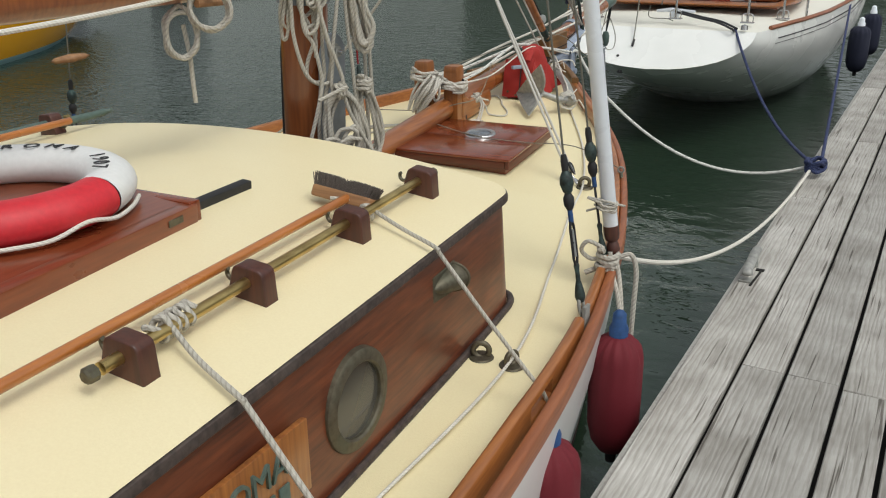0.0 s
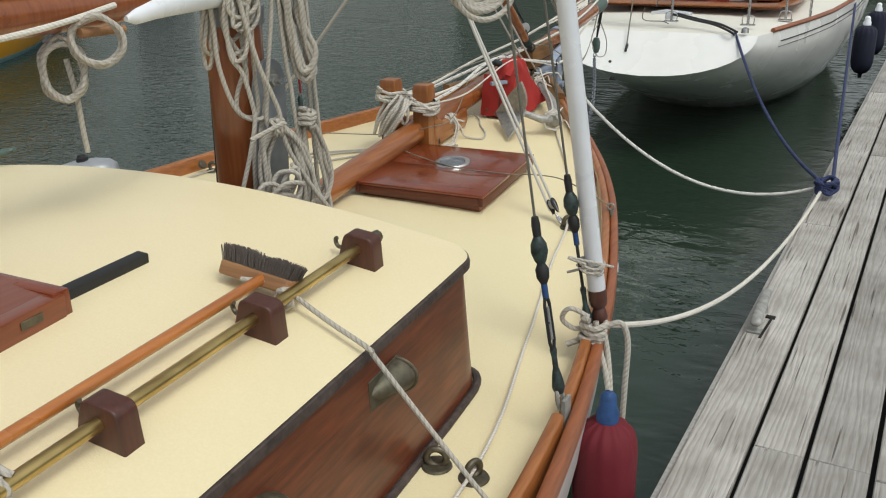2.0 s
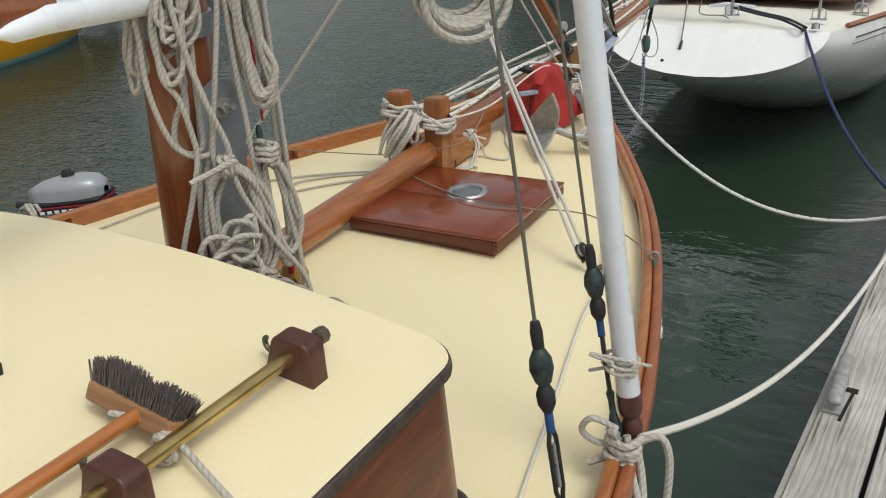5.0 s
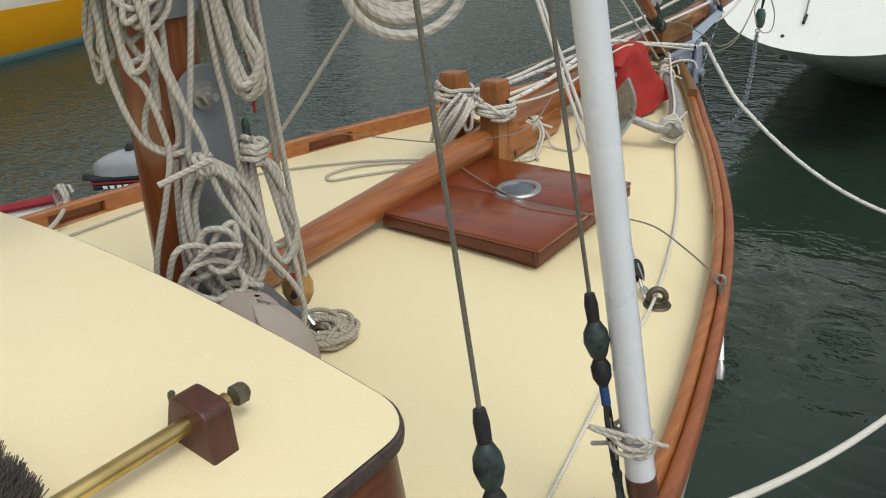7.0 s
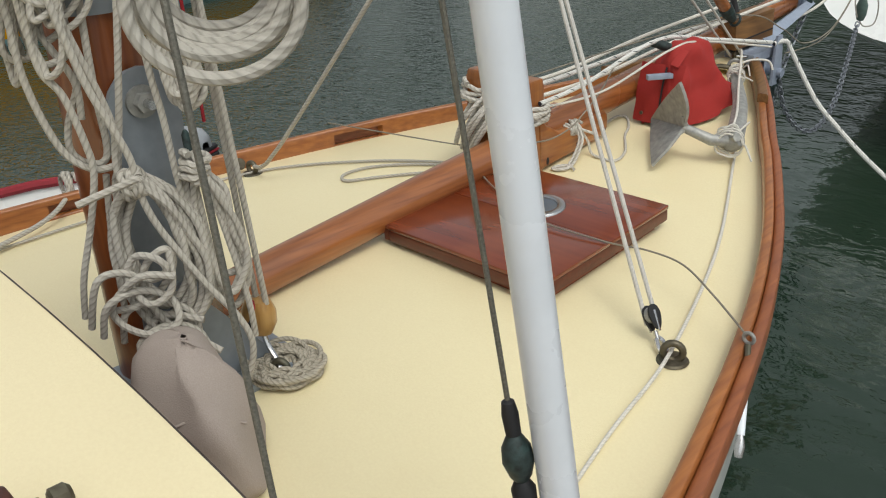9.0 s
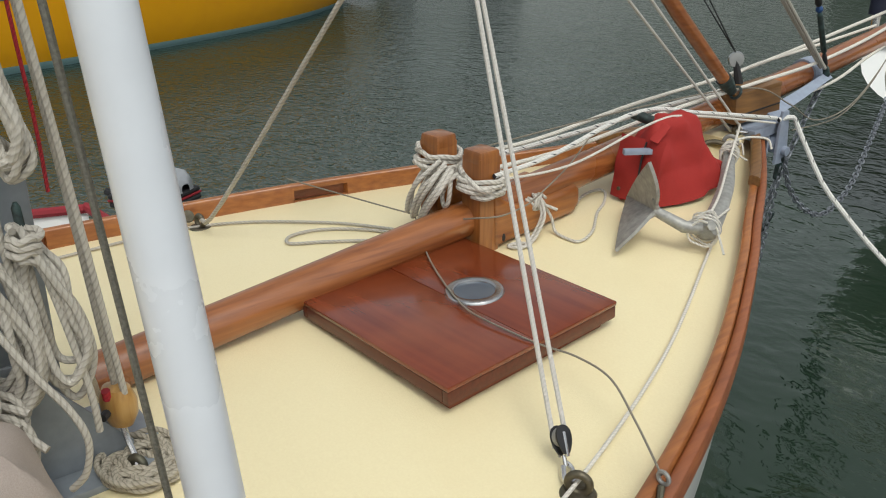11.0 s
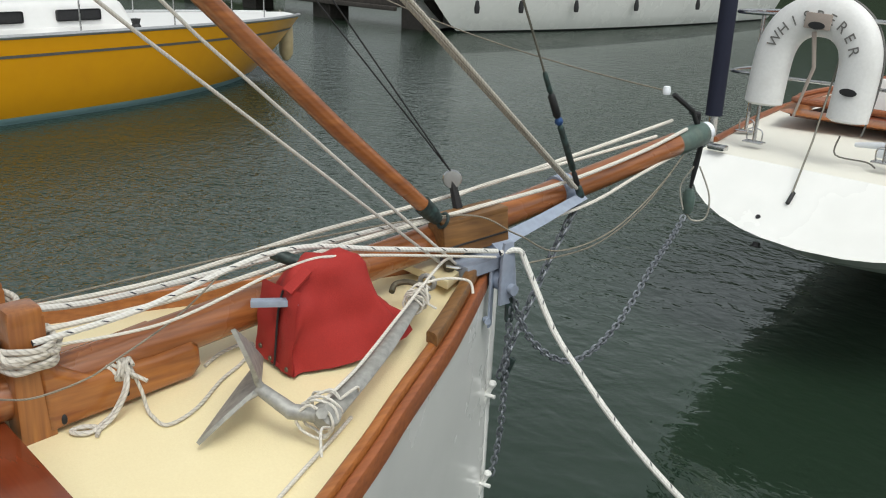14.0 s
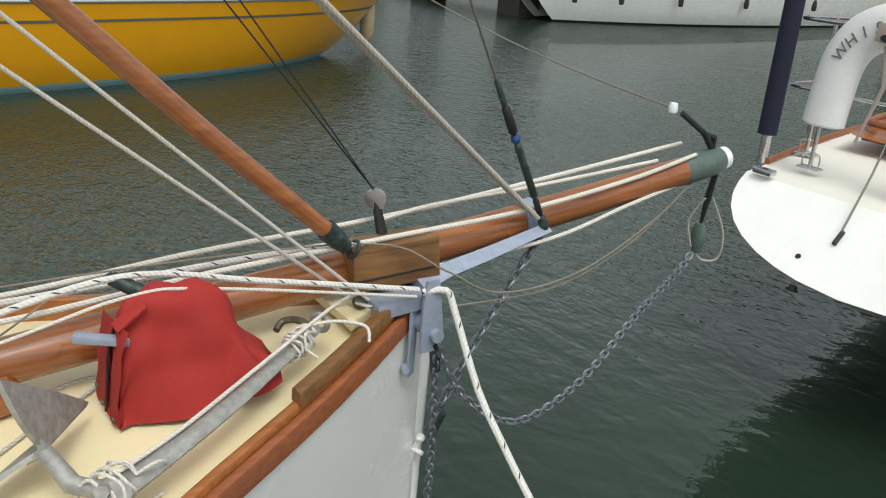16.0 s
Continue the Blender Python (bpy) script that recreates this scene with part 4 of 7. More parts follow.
boathook = thing("boat_hook", "varnished wooden boat hook with a dull green metal tip", "boat hook")
def hook_at(y):
    x = block_at(y, -1) + 0.10
    return Vector((x, y, roof(x, y) + 0.05))
part("shaft", tube([hook_at(y) for y in np.linspace(-1.42, -4.0, 14)], 0.0145, 14), ROUND, boathook)
_p = hook_at(-1.42)
part("tip", tube(smooth_line([_p, _p + Vector((0.0, 0.08, 0.0)), _p + Vector((0.005, 0.17, 0.004)), _p + Vector((0.02, 0.20, 0.008)), _p + Vector((0.035, 0.185, 0.01))], 5), [0.0165] * 6 + [0.0145] * 5 + [0.010] * 5 + [0.006] * 5, 10), GREENPAINT, boathook, "dull green hooked tip")

# sliding hatch box and its runner
skyl = thing("companion_hatch", "low varnished mahogany sliding hatch on the cabin roof", "hatch")
CB = B(0, -2.0, 0)
def CH(u, v, z):
    return B(u, v, z)
def hatch_half(v):
    return 0.498 + 0.06 * (-2.10 - v)
part("hatch_top", grid_mesh([[CH(q * hatch_half(v), v, 1.449 - 0.05 * (q * hatch_half(v)) ** 2) for q in np.linspace(-1, 1, 9)] for v in np.linspace(-4.4, -2.10, 8)]), MAHOG, skyl, "reddish brown varnished top", 60)
for side in (1, -1):
    part("side_rail", boxed((0.046, 2.32, 0.094), Matrix.Translation(CH(side * 0.560, -3.26, 1.390)) @ Matrix.Rotation(radians(3.04 + 3.4 * side), 4, "Z") @ Matrix.Rotation(radians(side * 4), 4, "Y"), 0.006, 2), MAHOG, skyl)
    part("runner", boxed((0.036, 0.60, 0.036), Matrix.Translation(CH(side * 0.442, -2.09, 1.394)) @ Matrix.Rotation(radians(3.04), 4, "Z") @ Matrix.Rotation(radians(side * 4), 4, "Y"), 0.004, 2), BLACKISH, skyl, "dark runner")
part("front_rail", boxed((1.02, 0.045, 0.088), Matrix.Translation(CH(0, -2.105, 1.398)) @ Matrix.Rotation(radians(3.04), 4, "Z"), 0.006, 2), MAHOGX, skyl)
part("corner_plate", boxed((0.003, 0.06, 0.020), Matrix.Translation(CH(0.523, -2.20, 1.412)) @ Matrix.Rotation(radians(6.44), 4, "Z") @ Matrix.Rotation(radians(4), 4, "Y"), 0.001, 1), BRONZE, skyl)

# lifebuoy
ring = thing("lifebuoy", "red and white foam lifebuoy with black lettering, lying on the hatch", "lifebuoy")
RC, RR, RT = Vector((0.362, -2.415, 1.500)), 0.305, 0.070
def ring_seg(a0, a1, n=16, grow=1.0):
    bm = bmesh.new()
    pts = [RC + Vector((RR * math.cos(a), RR * math.sin(a), 0)) for a in np.linspace(radians(a0), radians(a1), n)]
    return sweep(bm, pts, RT * grow, 20, False, 0.82, False, (0, 0, 1))
for a0, a1, mt in ((20, 150, WHITEFOAM), (150, 200, REDPLASTIC), (200, 260, WHITEFOAM), (-100, 20, REDPLASTIC)):
    part("ring_section", ring_seg(a0, a1, 24, 1.0), mt, ring, "red section" if mt is REDPLASTIC else "white section")
for k, ch in enumerate("ROMA"):
    a = radians(135 - k * 14)
    lettering(ch, 0.062, Matrix.Translation(RC + Vector((0.285 * math.cos(a), 0.285 * math.sin(a), RT * 0.82 + 0.001))) @ Matrix.Rotation(a - math.pi / 2, 4, "Z"), BLACKTEXT, ring)
for k, ch in enumerate("1907"):
    a = radians(66 - k * 9)
    lettering(ch, 0.062, Matrix.Translation(RC + Vector((0.285 * math.cos(a), 0.285 * math.sin(a), RT * 0.82 + 0.001))) @ Matrix.Rotation(a - math.pi / 2, 4, "Z"), BLACKTEXT, ring)
part("grab_line", tube(smooth_line([RC + Vector((0.374 * math.cos(radians(a)), 0.374 * math.sin(radians(a)), -0.022 - (0.02 if a % 90 else 0))) for a in range(-150, 60, 15)], 4), 0.006, 8), WHITEROPE, ring)
part("holder_block", boxed((0.10, 0.07, 0.05), Matrix.Translation((0.76, -2.80, 1.458)), 0.008), BLOCKWOOD, skyl)

# ---- on the cabin side ----
def side_pt(v, z, off=0.0):
    k = (z - 0.88) / 0.42
    return B((cab_half(v)) * (1 + 0.008 * (1 - k)) + off, v, z)
SIDEM = Matrix.Rotation(radians(3.04 - 1.3), 4, "Z") @ Matrix(((0, 0, 1, 0), (1, 0, 0, 0), (0, 1, 0, 0), (0, 0, 0, 1)))
def on_side(v, z, off=0.0):
    p = side_pt(v, z, off)
    return Matrix.Translation(p) @ SIDEM
pl = part("portlight", turned([(0.099, -0.02), (0.100, 0.014), (0.106, 0.019), (0.128, 0.017), (0.136, 0.012), (0.139, 0.0), (0.139, -0.01)], on_side(-2.285, 1.055, 0.001), 36), BRONZE, cabin, "round dull bronze portlight")
part("glass", turned([(0.0, 0.005), (0.101, 0.004), (0.101, 0.0), (0, 0)], on_side(-2.285, 1.055, 0.001), 30), DARKGLASS, pl)
pl2 = part("portlight", turned([(0.099, -0.02), (0.100, 0.014), (0.106, 0.019), (0.128, 0.017), (0.136, 0.012), (0.139, 0.0), (0.139, -0.01)], on_side(-3.9, 1.055, 0.001), 36), BRONZE, cabin, "round dull bronze portlight")
part("glass", turned([(0.0, 0.005), (0.101, 0.004), (0.101, 0.0), (0, 0)], on_side(-3.9, 1.055, 0.001), 30), DARKGLASS, pl2)
plate = part("name_board", boxed((0.70, 0.185, 0.016), on_side(-2.885, 1.058, 0.006), 0.003), BITTWOOD, cabin, "golden varnished name board")
lettering("ROMA", 0.085, on_side(-2.885, 1.058, 0.006) @ Matrix.Translation((0.145, 0.030, 0.0115)), GREENPAINT, plate, "lettering", 0.004)
for k in range(3):
    part("letter_bar", boxed((0.035, 0.05, 0.006), on_side(-2.885, 1.058, 0.006) @ Matrix.Translation((0.25 - k * 0.05, -0.048, 0.010)), 0.002), GREENPAINT, plate)
# shell vent: a cowl with its mouth facing ahead
VM = on_side(-1.755, 1.165, 0.0)
_rows = []
for q in np.linspace(0, 1, 9):
    w, h = 0.042 * math.sqrt(q) + 0.003, 0.050 * math.sqrt(q) ** 1.2 + 0.004
    _rows.append([VM @ Vector((-0.062 + 0.118 * q + 0.010 * math.sin(a) * q, w * math.cos(a), h * math.sin(a))) for a in np.linspace(0, math.pi, 13)])
vent = part("vent_cowl", grid_mesh(_rows), BRONZE, cabin, "dull bronze shell vent", 60)
part("vent_lip", tube([p for p in _rows[-1]], 0.005, 8), BRONZE, vent)
part("vent_mouth", grid_mesh([[p for p in [VM @ Vector((0.040, 0.039 * math.cos(a) * k, 0.046 * math.sin(a) * k)) for a in np.linspace(0, math.pi, 13)]] for k in (1.0, 0.5, 0.02)]), VERDIGRIS, vent, "green-stained mouth", 60)
part("vent_flange", prism([(-0.070, -0.040), (0.064, -0.050), (0.068, 0.050), (-0.070, 0.040)], 0.004, VM, 0.001, 1), BRONZE, vent)

# ---- deck fittings ----
def deck_at(x, y, up=0.0):
    u = x - 0.145 + 0.053 * y
    return Vector((x, y, deck_z(u, y - 0.053 * u) + up))


def pad_eye(x, y, turn=0, r=0.026):
    p = deck_at(x, y)
    m = Matrix.Translation(p) @ Matrix.Rotation(radians(turn), 4, "Z")
    e = part("pad_eye", turned([(0.0, 0.007), (0.038, 0.006), (0.042, 0.0)], m, 20), BRONZE, boat, "dark bronze pad eye")
    part("eye_ring", tube([m @ Vector((r * math.cos(a), 0, 0.026 + r * math.sin(a))) for a in np.linspace(0, 2 * math.pi, 21)[:-1]], 0.0095, 10, True), BRONZE, e)
    return p


pad_eye(1.402, -1.54, 20)
pad_eye(1.508, -1.535, 70, 0.022)
pad_eye(1.125, 0.085, 30, 0.024)
pad_eye(-0.85, 0.075, 10, 0.022)
pad_eye(0.462, -0.64, 30, 0.018)

# raised rail chock at the bow
for side in (1, -1):
    part("rail_chock", rail_strip(side, 0.034, 0.046, -0.004, 0.034, 1.66, 2.16), OAK, boat, "darker oak rail chock")


# rigging screws
def shroud(foot, top, up, name="shroud"):
    """A wire shroud with its rigging screw; the screw runs from foot to top, the wire on to up."""
    foot, top, up = Vector(foot), Vector(top), Vector(up)
    own = part(name, tube([top, up], 0.0038, 8), WIRE, boat, "weathered wire shroud")
    L = (top - foot).length
    m = along(foot, top)
    k = L / 0.52
    def seg(a, b, prof, nm, mt=VERDIGRIS, label=""):
        return part(nm, turned([(r, (a + (b - a) * q) * k) for r, q in prof], m, 14), mt, own, label)
    seg(0.47, 0.525, ((0.004, 0), (0.011, 0.05), (0.012, 0.6), (0.009, 0.95), (0.005, 1)), "socket", BLACKISH)
    seg(0.395, 0.475, ((0.008, 0), (0.016, 0.15), (0.023, 0.45), (0.021, 0.7), (0.012, 0.92), (0.008, 1)), "thimble", VERDIGRIS, "green-grey bronze thimble")
    seg(0.345, 0.40, ((0.009, 0), (0.017, 0.3), (0.018, 0.7), (0.010, 1)), "toggle", BLACKISH)
    seg(0.305, 0.347, ((0.0085, 0), (0.0085, 0.5), (0.0085, 0.51), (0.0085, 1)), "tape_wrap", BLUETIE, "blue tape")
    bm = bmesh.new()
    for s in (-1, 1):
        sweep(bm, [m @ Vector((s * 0.006, 0, 0.308 * k)), m @ Vector((s * 0.0135, 0, 0.285 * k)), m @ Vector((s * 0.0135, 0, 0.185 * k)), m @ Vector((s * 0.006, 0, 0.162 * k))], 0.0048, 8)
    sweep(bm, [m @ Vector((-0.013, 0, 0.237 * k)), m @ Vector((0.013, 0, 0.237 * k))], 0.004, 6)
    part("screw_frame", bm, BLACKISH, own, "dark open bottle screw")
    part("screw_thread", tube([m @ Vector((0, 0, 0.19 * k)), m @ Vector((0, 0, 0.28 * k))], 0.0052, 8), STEEL, own)
    seg(0.10, 0.165, ((0.008, 0), (0.0075, 0.6), (0.010, 0.9), (0.008, 1)), "lower_thread", VERDIGRIS)
    seg(0.035, 0.105, ((0.012, 0), (0.018, 0.25), (0.015, 0.6), (0.009, 1)), "jaw", VERDIGRIS)
    sh = [m @ Vector((0.016 * math.cos(a), 0, 0.02 * k + 0.034 * math.sin(a))) for a in np.linspace(0, 2 * math.pi, 17)[:-1]]
    part("shackle", tube(sh, 0.0065, 8, True), GALV, own, "galvanised shackle")
    return own


shroud((1.634, -1.262, 0.955), (1.545, -1.258, 1.475), (1.05, -1.21, 4.6))
shroud((1.560, -0.842, 0.955), (1.480, -0.874, 1.475), (1.02, -1.02, 4.6))
shroud((-1.13, -1.0, 0.98), (-1.09, -0.995, 1.46), (-0.75, -0.95, 4.6))
for x, y in ((1.637, -1.262), (1.565, -0.842)):
    part("chain_plate", boxed((0.012, 0.045, 0.16), Matrix.Translation((x + 0.012, y, 0.90)), 0.003), GALV, boat)

# bottle screw and lanyard outside the starboard rail
guy = thing("rail_bottle_screw", "white rod bottle screw hanging outside the starboard rail", "bottle screw")
part("eye", tube([Vector((1.27, 0.175, 1.03)) + Vector((0.014 * math.cos(a), 0.006, 0.014 * math.sin(a))) for a in np.linspace(0, 6.28, 13)[:-1]], 0.005, 8, True), GALV, guy)
part("clip", tube([(1.275, 0.17, 1.02), (1.292, 0.145, 0.97)], 0.008, 8), BRONZE, guy)
part("rod", tube([(1.292, 0.145, 0.97), (1.345, 0.055, 0.85)], 0.009, 10), PVC, guy)
part("foot_eye", tube([(1.345, 0.055, 0.85), (1.352, 0.042, 0.83), (1.357, 0.033, 0.805)], [0.007, 0.013, 0.010], 10), STEEL, guy)

# ---- bow ----
# lines and metalwork round the stem
stemfit = part("stem_fitting", boxed((0.15, 0.20, 0.045), Matrix.Translation((0.11, 2.14, 1.205)) @ Matrix.Rotation(radians(5), 4, "X"), 0.006), LILAC, boat, "blue-grey painted stem fitting")
_arm = [(0.125, 2.20, 1.235), (0.11, 2.30, 1.262), (0.098, 2.45, 1.288), (0.085, 2.60, 1.318), (0.075, 2.71, 1.34)]
part("cranse_arm", tube(_arm, [0.042, 0.040, 0.036, 0.031, 0.030], 4, False, 0.75), LILAC, stemfit)
part("roller_cheek", prism([(-0.03, -0.15), (0.035, -0.15), (0.045, -0.09), (0.03, 0.02), (0.02, 0.075), (-0.02, 0.075), (-0.03, 0.0)], 0.014, Matrix.Translation((0.20, 2.20, 1.21)) @ Matrix(((0, 0, 1, 0), (1, 0, 0, 0), (0, 1, 0, 0), (0, 0, 0, 1))), 0.003), LILAC, stemfit)
part("roller_pin", tube([(0.15, 2.215, 1.115), (0.235, 2.215, 1.115)], 0.020, 10), LILAC, stemfit)
part("roller", tube([(0.14, 2.21, 1.14), (0.195, 2.21, 1.14)], 0.04, 16), LILAC, stemfit)
part("hull_strap", prism([(-0.018, -0.11), (0.018, -0.11), (0.022, 0.12), (-0.022, 0.12)], 0.008, Matrix.Translation((0.165, 2.165, 1.08)) @ Matrix.Rotation(radians(32), 4, "Z") @ Matrix(((0, 0, 1, 0), (1, 0, 0, 0), (0, 1, 0, 0), (0, 0, 0, 1))), 0.002), LILAC, stemfit)
part("strap_bolt", tube([(0.165, 2.15, 1.0), (0.188, 2.14, 1.0)], 0.012, 8), LILAC, stemfit)
chk = part("sprit_chock", boxed((0.10, 0.27, 0.115), Matrix.Translation((0.075, 2.135, 1.305)) @ Matrix.Rotation(radians(6), 4, "X") @ Matrix.Rotation(radians(-6), 4, "Z"), 0.006), OAK, boat, "weathered oak chock beside the bowsprit")
part("chock_cap", prism([(-0.06, -0.135), (0.05, -0.135), (0.055, 0.13), (-0.05, 0.13)], 0.02, Matrix.Translation((0.072, 2.132, 1.357)) @ Matrix.Rotation(radians(6), 4, "X") @ Matrix.Rotation(radians(-6), 4, "Z"), 0.005), OAK, chk)
part("chock_seam", boxed((0.103, 0.26, 0.006), Matrix.Translation((0.077, 2.135, 1.285)) @ Matrix.Rotation(radians(6), 4, "X") @ Matrix.Rotation(radians(-6), 4, "Z"), 0.001, 1), BLACKISH, chk)
part("breast_hook", prism([(-0.14, -0.12), (0.14, -0.12), (0.035, 0.12), (-0.035, 0.12)], 0.03, Matrix.Translation((0.035, 2.08, 1.165)) @ Matrix.Rotation(radians(5), 4, "X"), 0.004), DECK, boat)

# lugs on the stem
for z in (0.635, 0.245):
    lug = part("stem_lug", tube([(0.055, 2.262, z - 0.06), (0.07, 2.272, z), (0.085, 2.275, z + 0.035)], [0.009, 0.011, 0.012], 8), WHITE, boat, "white painted stem lug")
    part("lug_ball", turned([(0.0, -0.016), (0.012, -0.01), (0.016, 0), (0.012, 0.01), (0, 0.016)], Matrix.Translation((0.09, 2.275, z + 0.045)), 12), WHITE, lug)
    part("lug_pin", tube([(0.03, 2.255, z - 0.01), (0.105, 2.275, z - 0.005)], 0.008, 8), WHITE, lug)


def chain(pts, size, material, name, label, parent=None, category="chain"):
    """Links threaded along a line, every second one turned."""
    line = smooth_line(pts, 10) if len(pts) > 2 else [Vector(p) for p in pts]
    step = size * 0.74
    out, acc, need = [line[0]], 0.0, step
    for a, b in zip(line, line[1:]):
        d = (b - a).length
        while acc + d >= need:
            out.append(a.lerp(b, (need - acc) / d))
            need += step
        acc += d
    bm = bmesh.new()
    for i, (a, b) in enumerate(zip(out, out[1:])):
        m = along((a + b) / 2, b) @ Matrix.Rotation(math.pi / 2 * (i % 2) + 0.3, 4, "Z")
        h, w, r = size * 0.5, size * 0.30, size * 0.12
        loop = [m @ Vector((w * math.cos(t), 0, (h - w) * (1 if math.sin(t) > 0 else -1) + w * math.sin(t))) for t in np.linspace(0.2, 2 * math.pi + 0.2, 11)[:-1]]
        sweep(bm, loop, r, 5, True)
    if parent is None:
        own = thing(name, label, category)
        part("link_run", bm, material, own)
        return own
    return part(name, bm, material, parent, label)


CHAINM = mat("blue_grey_chain", (0.25, 0.27, 0.30), 0.5, 0.6, (0.14, 0.15, 0.17), grain=60, bump=0.3)
chain([(0.075, 2.70, 1.33), (0.08, 2.55, 1.12), (0.09, 2.36, 0.82), (0.10, 2.285, 0.68)], 0.042, CHAINM, "bobstay_chain", "blue-grey bobstay chain", boat)
chain([(0.215, 2.225, 1.09), (0.222, 2.30, 0.93), (0.245, 2.42, 0.81), (0.263, 2.56, 0.772), (0.22, 2.82, 0.83), (0.11, 3.16, 0.97), (-0.02, 3.50, 1.05), (-0.05, 3.59, 1.10)], 0.036, CHAINM, "hanging_chain", "galvanised chain hanging slack below the bowsprit", boat)
chain([(0.21, 2.225, 1.07), (0.17, 2.26, 0.85), (0.12, 2.30, 0.5), (0.095, 2.285, 0.27)], 0.036, CHAINM, "hanging_chain", "galvanised chain running down the stem", boat)
part("chain_seizing", tube([(0.205, 2.222, 1.085), (0.185, 2.245, 0.98)], 0.016, 8), VERDIGRIS, boat)
part("green_shackle", tube([(0.125, 2.29, 0.70), (0.155, 2.31, 0.80)], 0.012, 8), VERDIGRIS, boat)

# pendant block at the sprit end
pend = part("pendant_block", turned([(0.0, -0.07), (0.02, -0.062), (0.031, -0.03), (0.033, 0.02), (0.022, 0.052), (0.0, 0.06)], Matrix.Translation((-0.048, 3.607, 1.165)) @ Matrix.Diagonal((1, 0.6, 1, 1)), 16), GREENPAINT, boat, "grey-green hanging block")
part("shackle", tube([(-0.01, 3.60, 1.45), (-0.03, 3.605, 1.34), (-0.045, 3.607, 1.225)], [0.011, 0.014, 0.007], 8), BLACKISH, pend)
part("pendant_line", rope([(-0.03, 3.59, 1.33), (-0.075, 3.57, 1.23), (-0.06, 3.59, 1.12)], 0.004, 6, 6), ROPE, pend)
part("pendant_line", rope([(-0.02, 3.62, 1.33), (0.01, 3.68, 1.19), (0.0, 3.69, 1.08), (-0.035, 3.64, 1.065), (-0.05, 3.605, 1.10)], 0.004, 6, 6), ROPE, pend)
part("sprit_shackle", tube([sprit_at(3.56, 0.05), sprit_at(3.56, 0.095), sprit_at(3.50, 0.12)], 0.012, 8), BLACKISH, boat)
part("furler_rod", tube([sprit_at(3.55, 0.06), (0.010, 3.47, 1.60), (-0.028, 3.375, 1.672)], 0.011, 8), BLACKISH, boat, "dark rod at the bowsprit end")
part("rod_cap", turned([(0.0, -0.02), (0.015, -0.015), (0.018, 0.0), (0.014, 0.018), (0, 0.022)], Matrix.Translation((-0.044, 3.343, 1.688)), 12), PVC, boat)
part("stay_wire", rope(sag((-0.044, 3.343, 1.688), (-3.6, 3.55, 2.25), 0.10), 0.0035, 3, 6), THINROPE, boat)

# staysail boom, forestay, sheets
boom = part("staysail_boom", tube([(0.093, 1.938, 1.412), (0.096, 1.578, 1.722), (0.143, 0.178, 3.01), (0.158, -0.382, 3.56)], [0.025, 0.028, 0.028, 0.027], 18), SPAR, boat, "varnished round staysail boom")
part("gooseneck", tube([(0.096, 1.975, 1.375), (0.094, 1.945, 1.405), (0.093, 1.91, 1.437)], [0.02, 0.029, 0.031], 12), VERDIGRIS, boom)
part("gooseneck_ring", tube([Vector((0.10, 1.995, 1.37)) + Vector((0.022 * math.cos(a), 0.012 * math.sin(a), 0.022 * math.sin(a))) for a in np.linspace(0, 6.28, 15)[:-1]], 0.006, 8, True), VERDIGRIS, boom)
FS = Vector((0.0838, 2.70, 1.34))
FD = (Vector((0.133, 1.796, 3.0)) - Vector((0.087, 2.808, 1.1))).normalized()
fst = part("forestay", tube([FS + FD * 0.55, FS + FD * 3.5], 0.0042, 8), WIRE, boat, "weathered wire forestay")
for a, b, r, mt in ((0.0, 0.06, 0.016, VERDIGRIS), (0.06, 0.13, 0.011, BLACKISH), (0.13, 0.34, 0.013, VERDIGRIS), (0.34, 0.37, 0.016, BLUETIE), (0.37, 0.47, 0.015, BLACKISH), (0.47, 0.56, 0.010, VERDIGRIS)):
    part("stay_fitting", tube([FS + FD * a, FS + FD * (a + 0.01), FS + FD * (b - 0.01), FS + FD * b], [r * 0.6, r, r * 0.9, r * 0.5], 10), mt, fst)
part("stay_band", tube([sprit_at(2.66), sprit_at(2.72)], 0.066, 20), LILAC, boat)
for off in (0.0, 0.02):
    part("luff_rope", tube([(0.07 + off, 2.66, 1.385), (0.095 + off, 1.3 + off, 2.51), (0.12 + off, -0.4, 3.9)], 0.008, 8), ROPE, boat)
part("sheave_block", turned([(0.0, -0.012), (0.030, -0.010), (0.034, 0), (0.030, 0.010), (0, 0.012)], Matrix.Translation((0.0, 2.115, 1.475)) @ Matrix.Rotation(radians(90), 4, "Y") @ Matrix.Rotation(radians(40), 4, "X"), 20), STEEL, boat, "bright metal sheave block")
part("sheave_strap", tube([(0.0, 2.115, 1.47), (0.01, 2.125, 1.41), (0.02, 2.13, 1.37)], [0.012, 0.016, 0.018], 8), BLACKISH, boat)
for e in ((-0.42, 0.95, 3.0), (-0.30, 1.04, 3.0)):
    part("thin_stay", tube([(0.0, 2.11, 1.50), e, Vector((0.0, 2.11, 1.50)).lerp(Vector(e), 1.6)], 0.0028, 6), BLACKISH, boat)
for pts in ([(0.12, 2.04, 1.215), (0.122, 1.149, 2.0), (0.119, 0.133, 3.0), (0.117, -0.5, 3.62)], [(0.085, 2.02, 1.20), (0.145, 1.004, 2.0), (0.231, -0.208, 3.0), (0.26, -0.7, 3.4)]):
    part("fall_rope", tube(pts, 0.0052, 8), FALLROPE, boat)
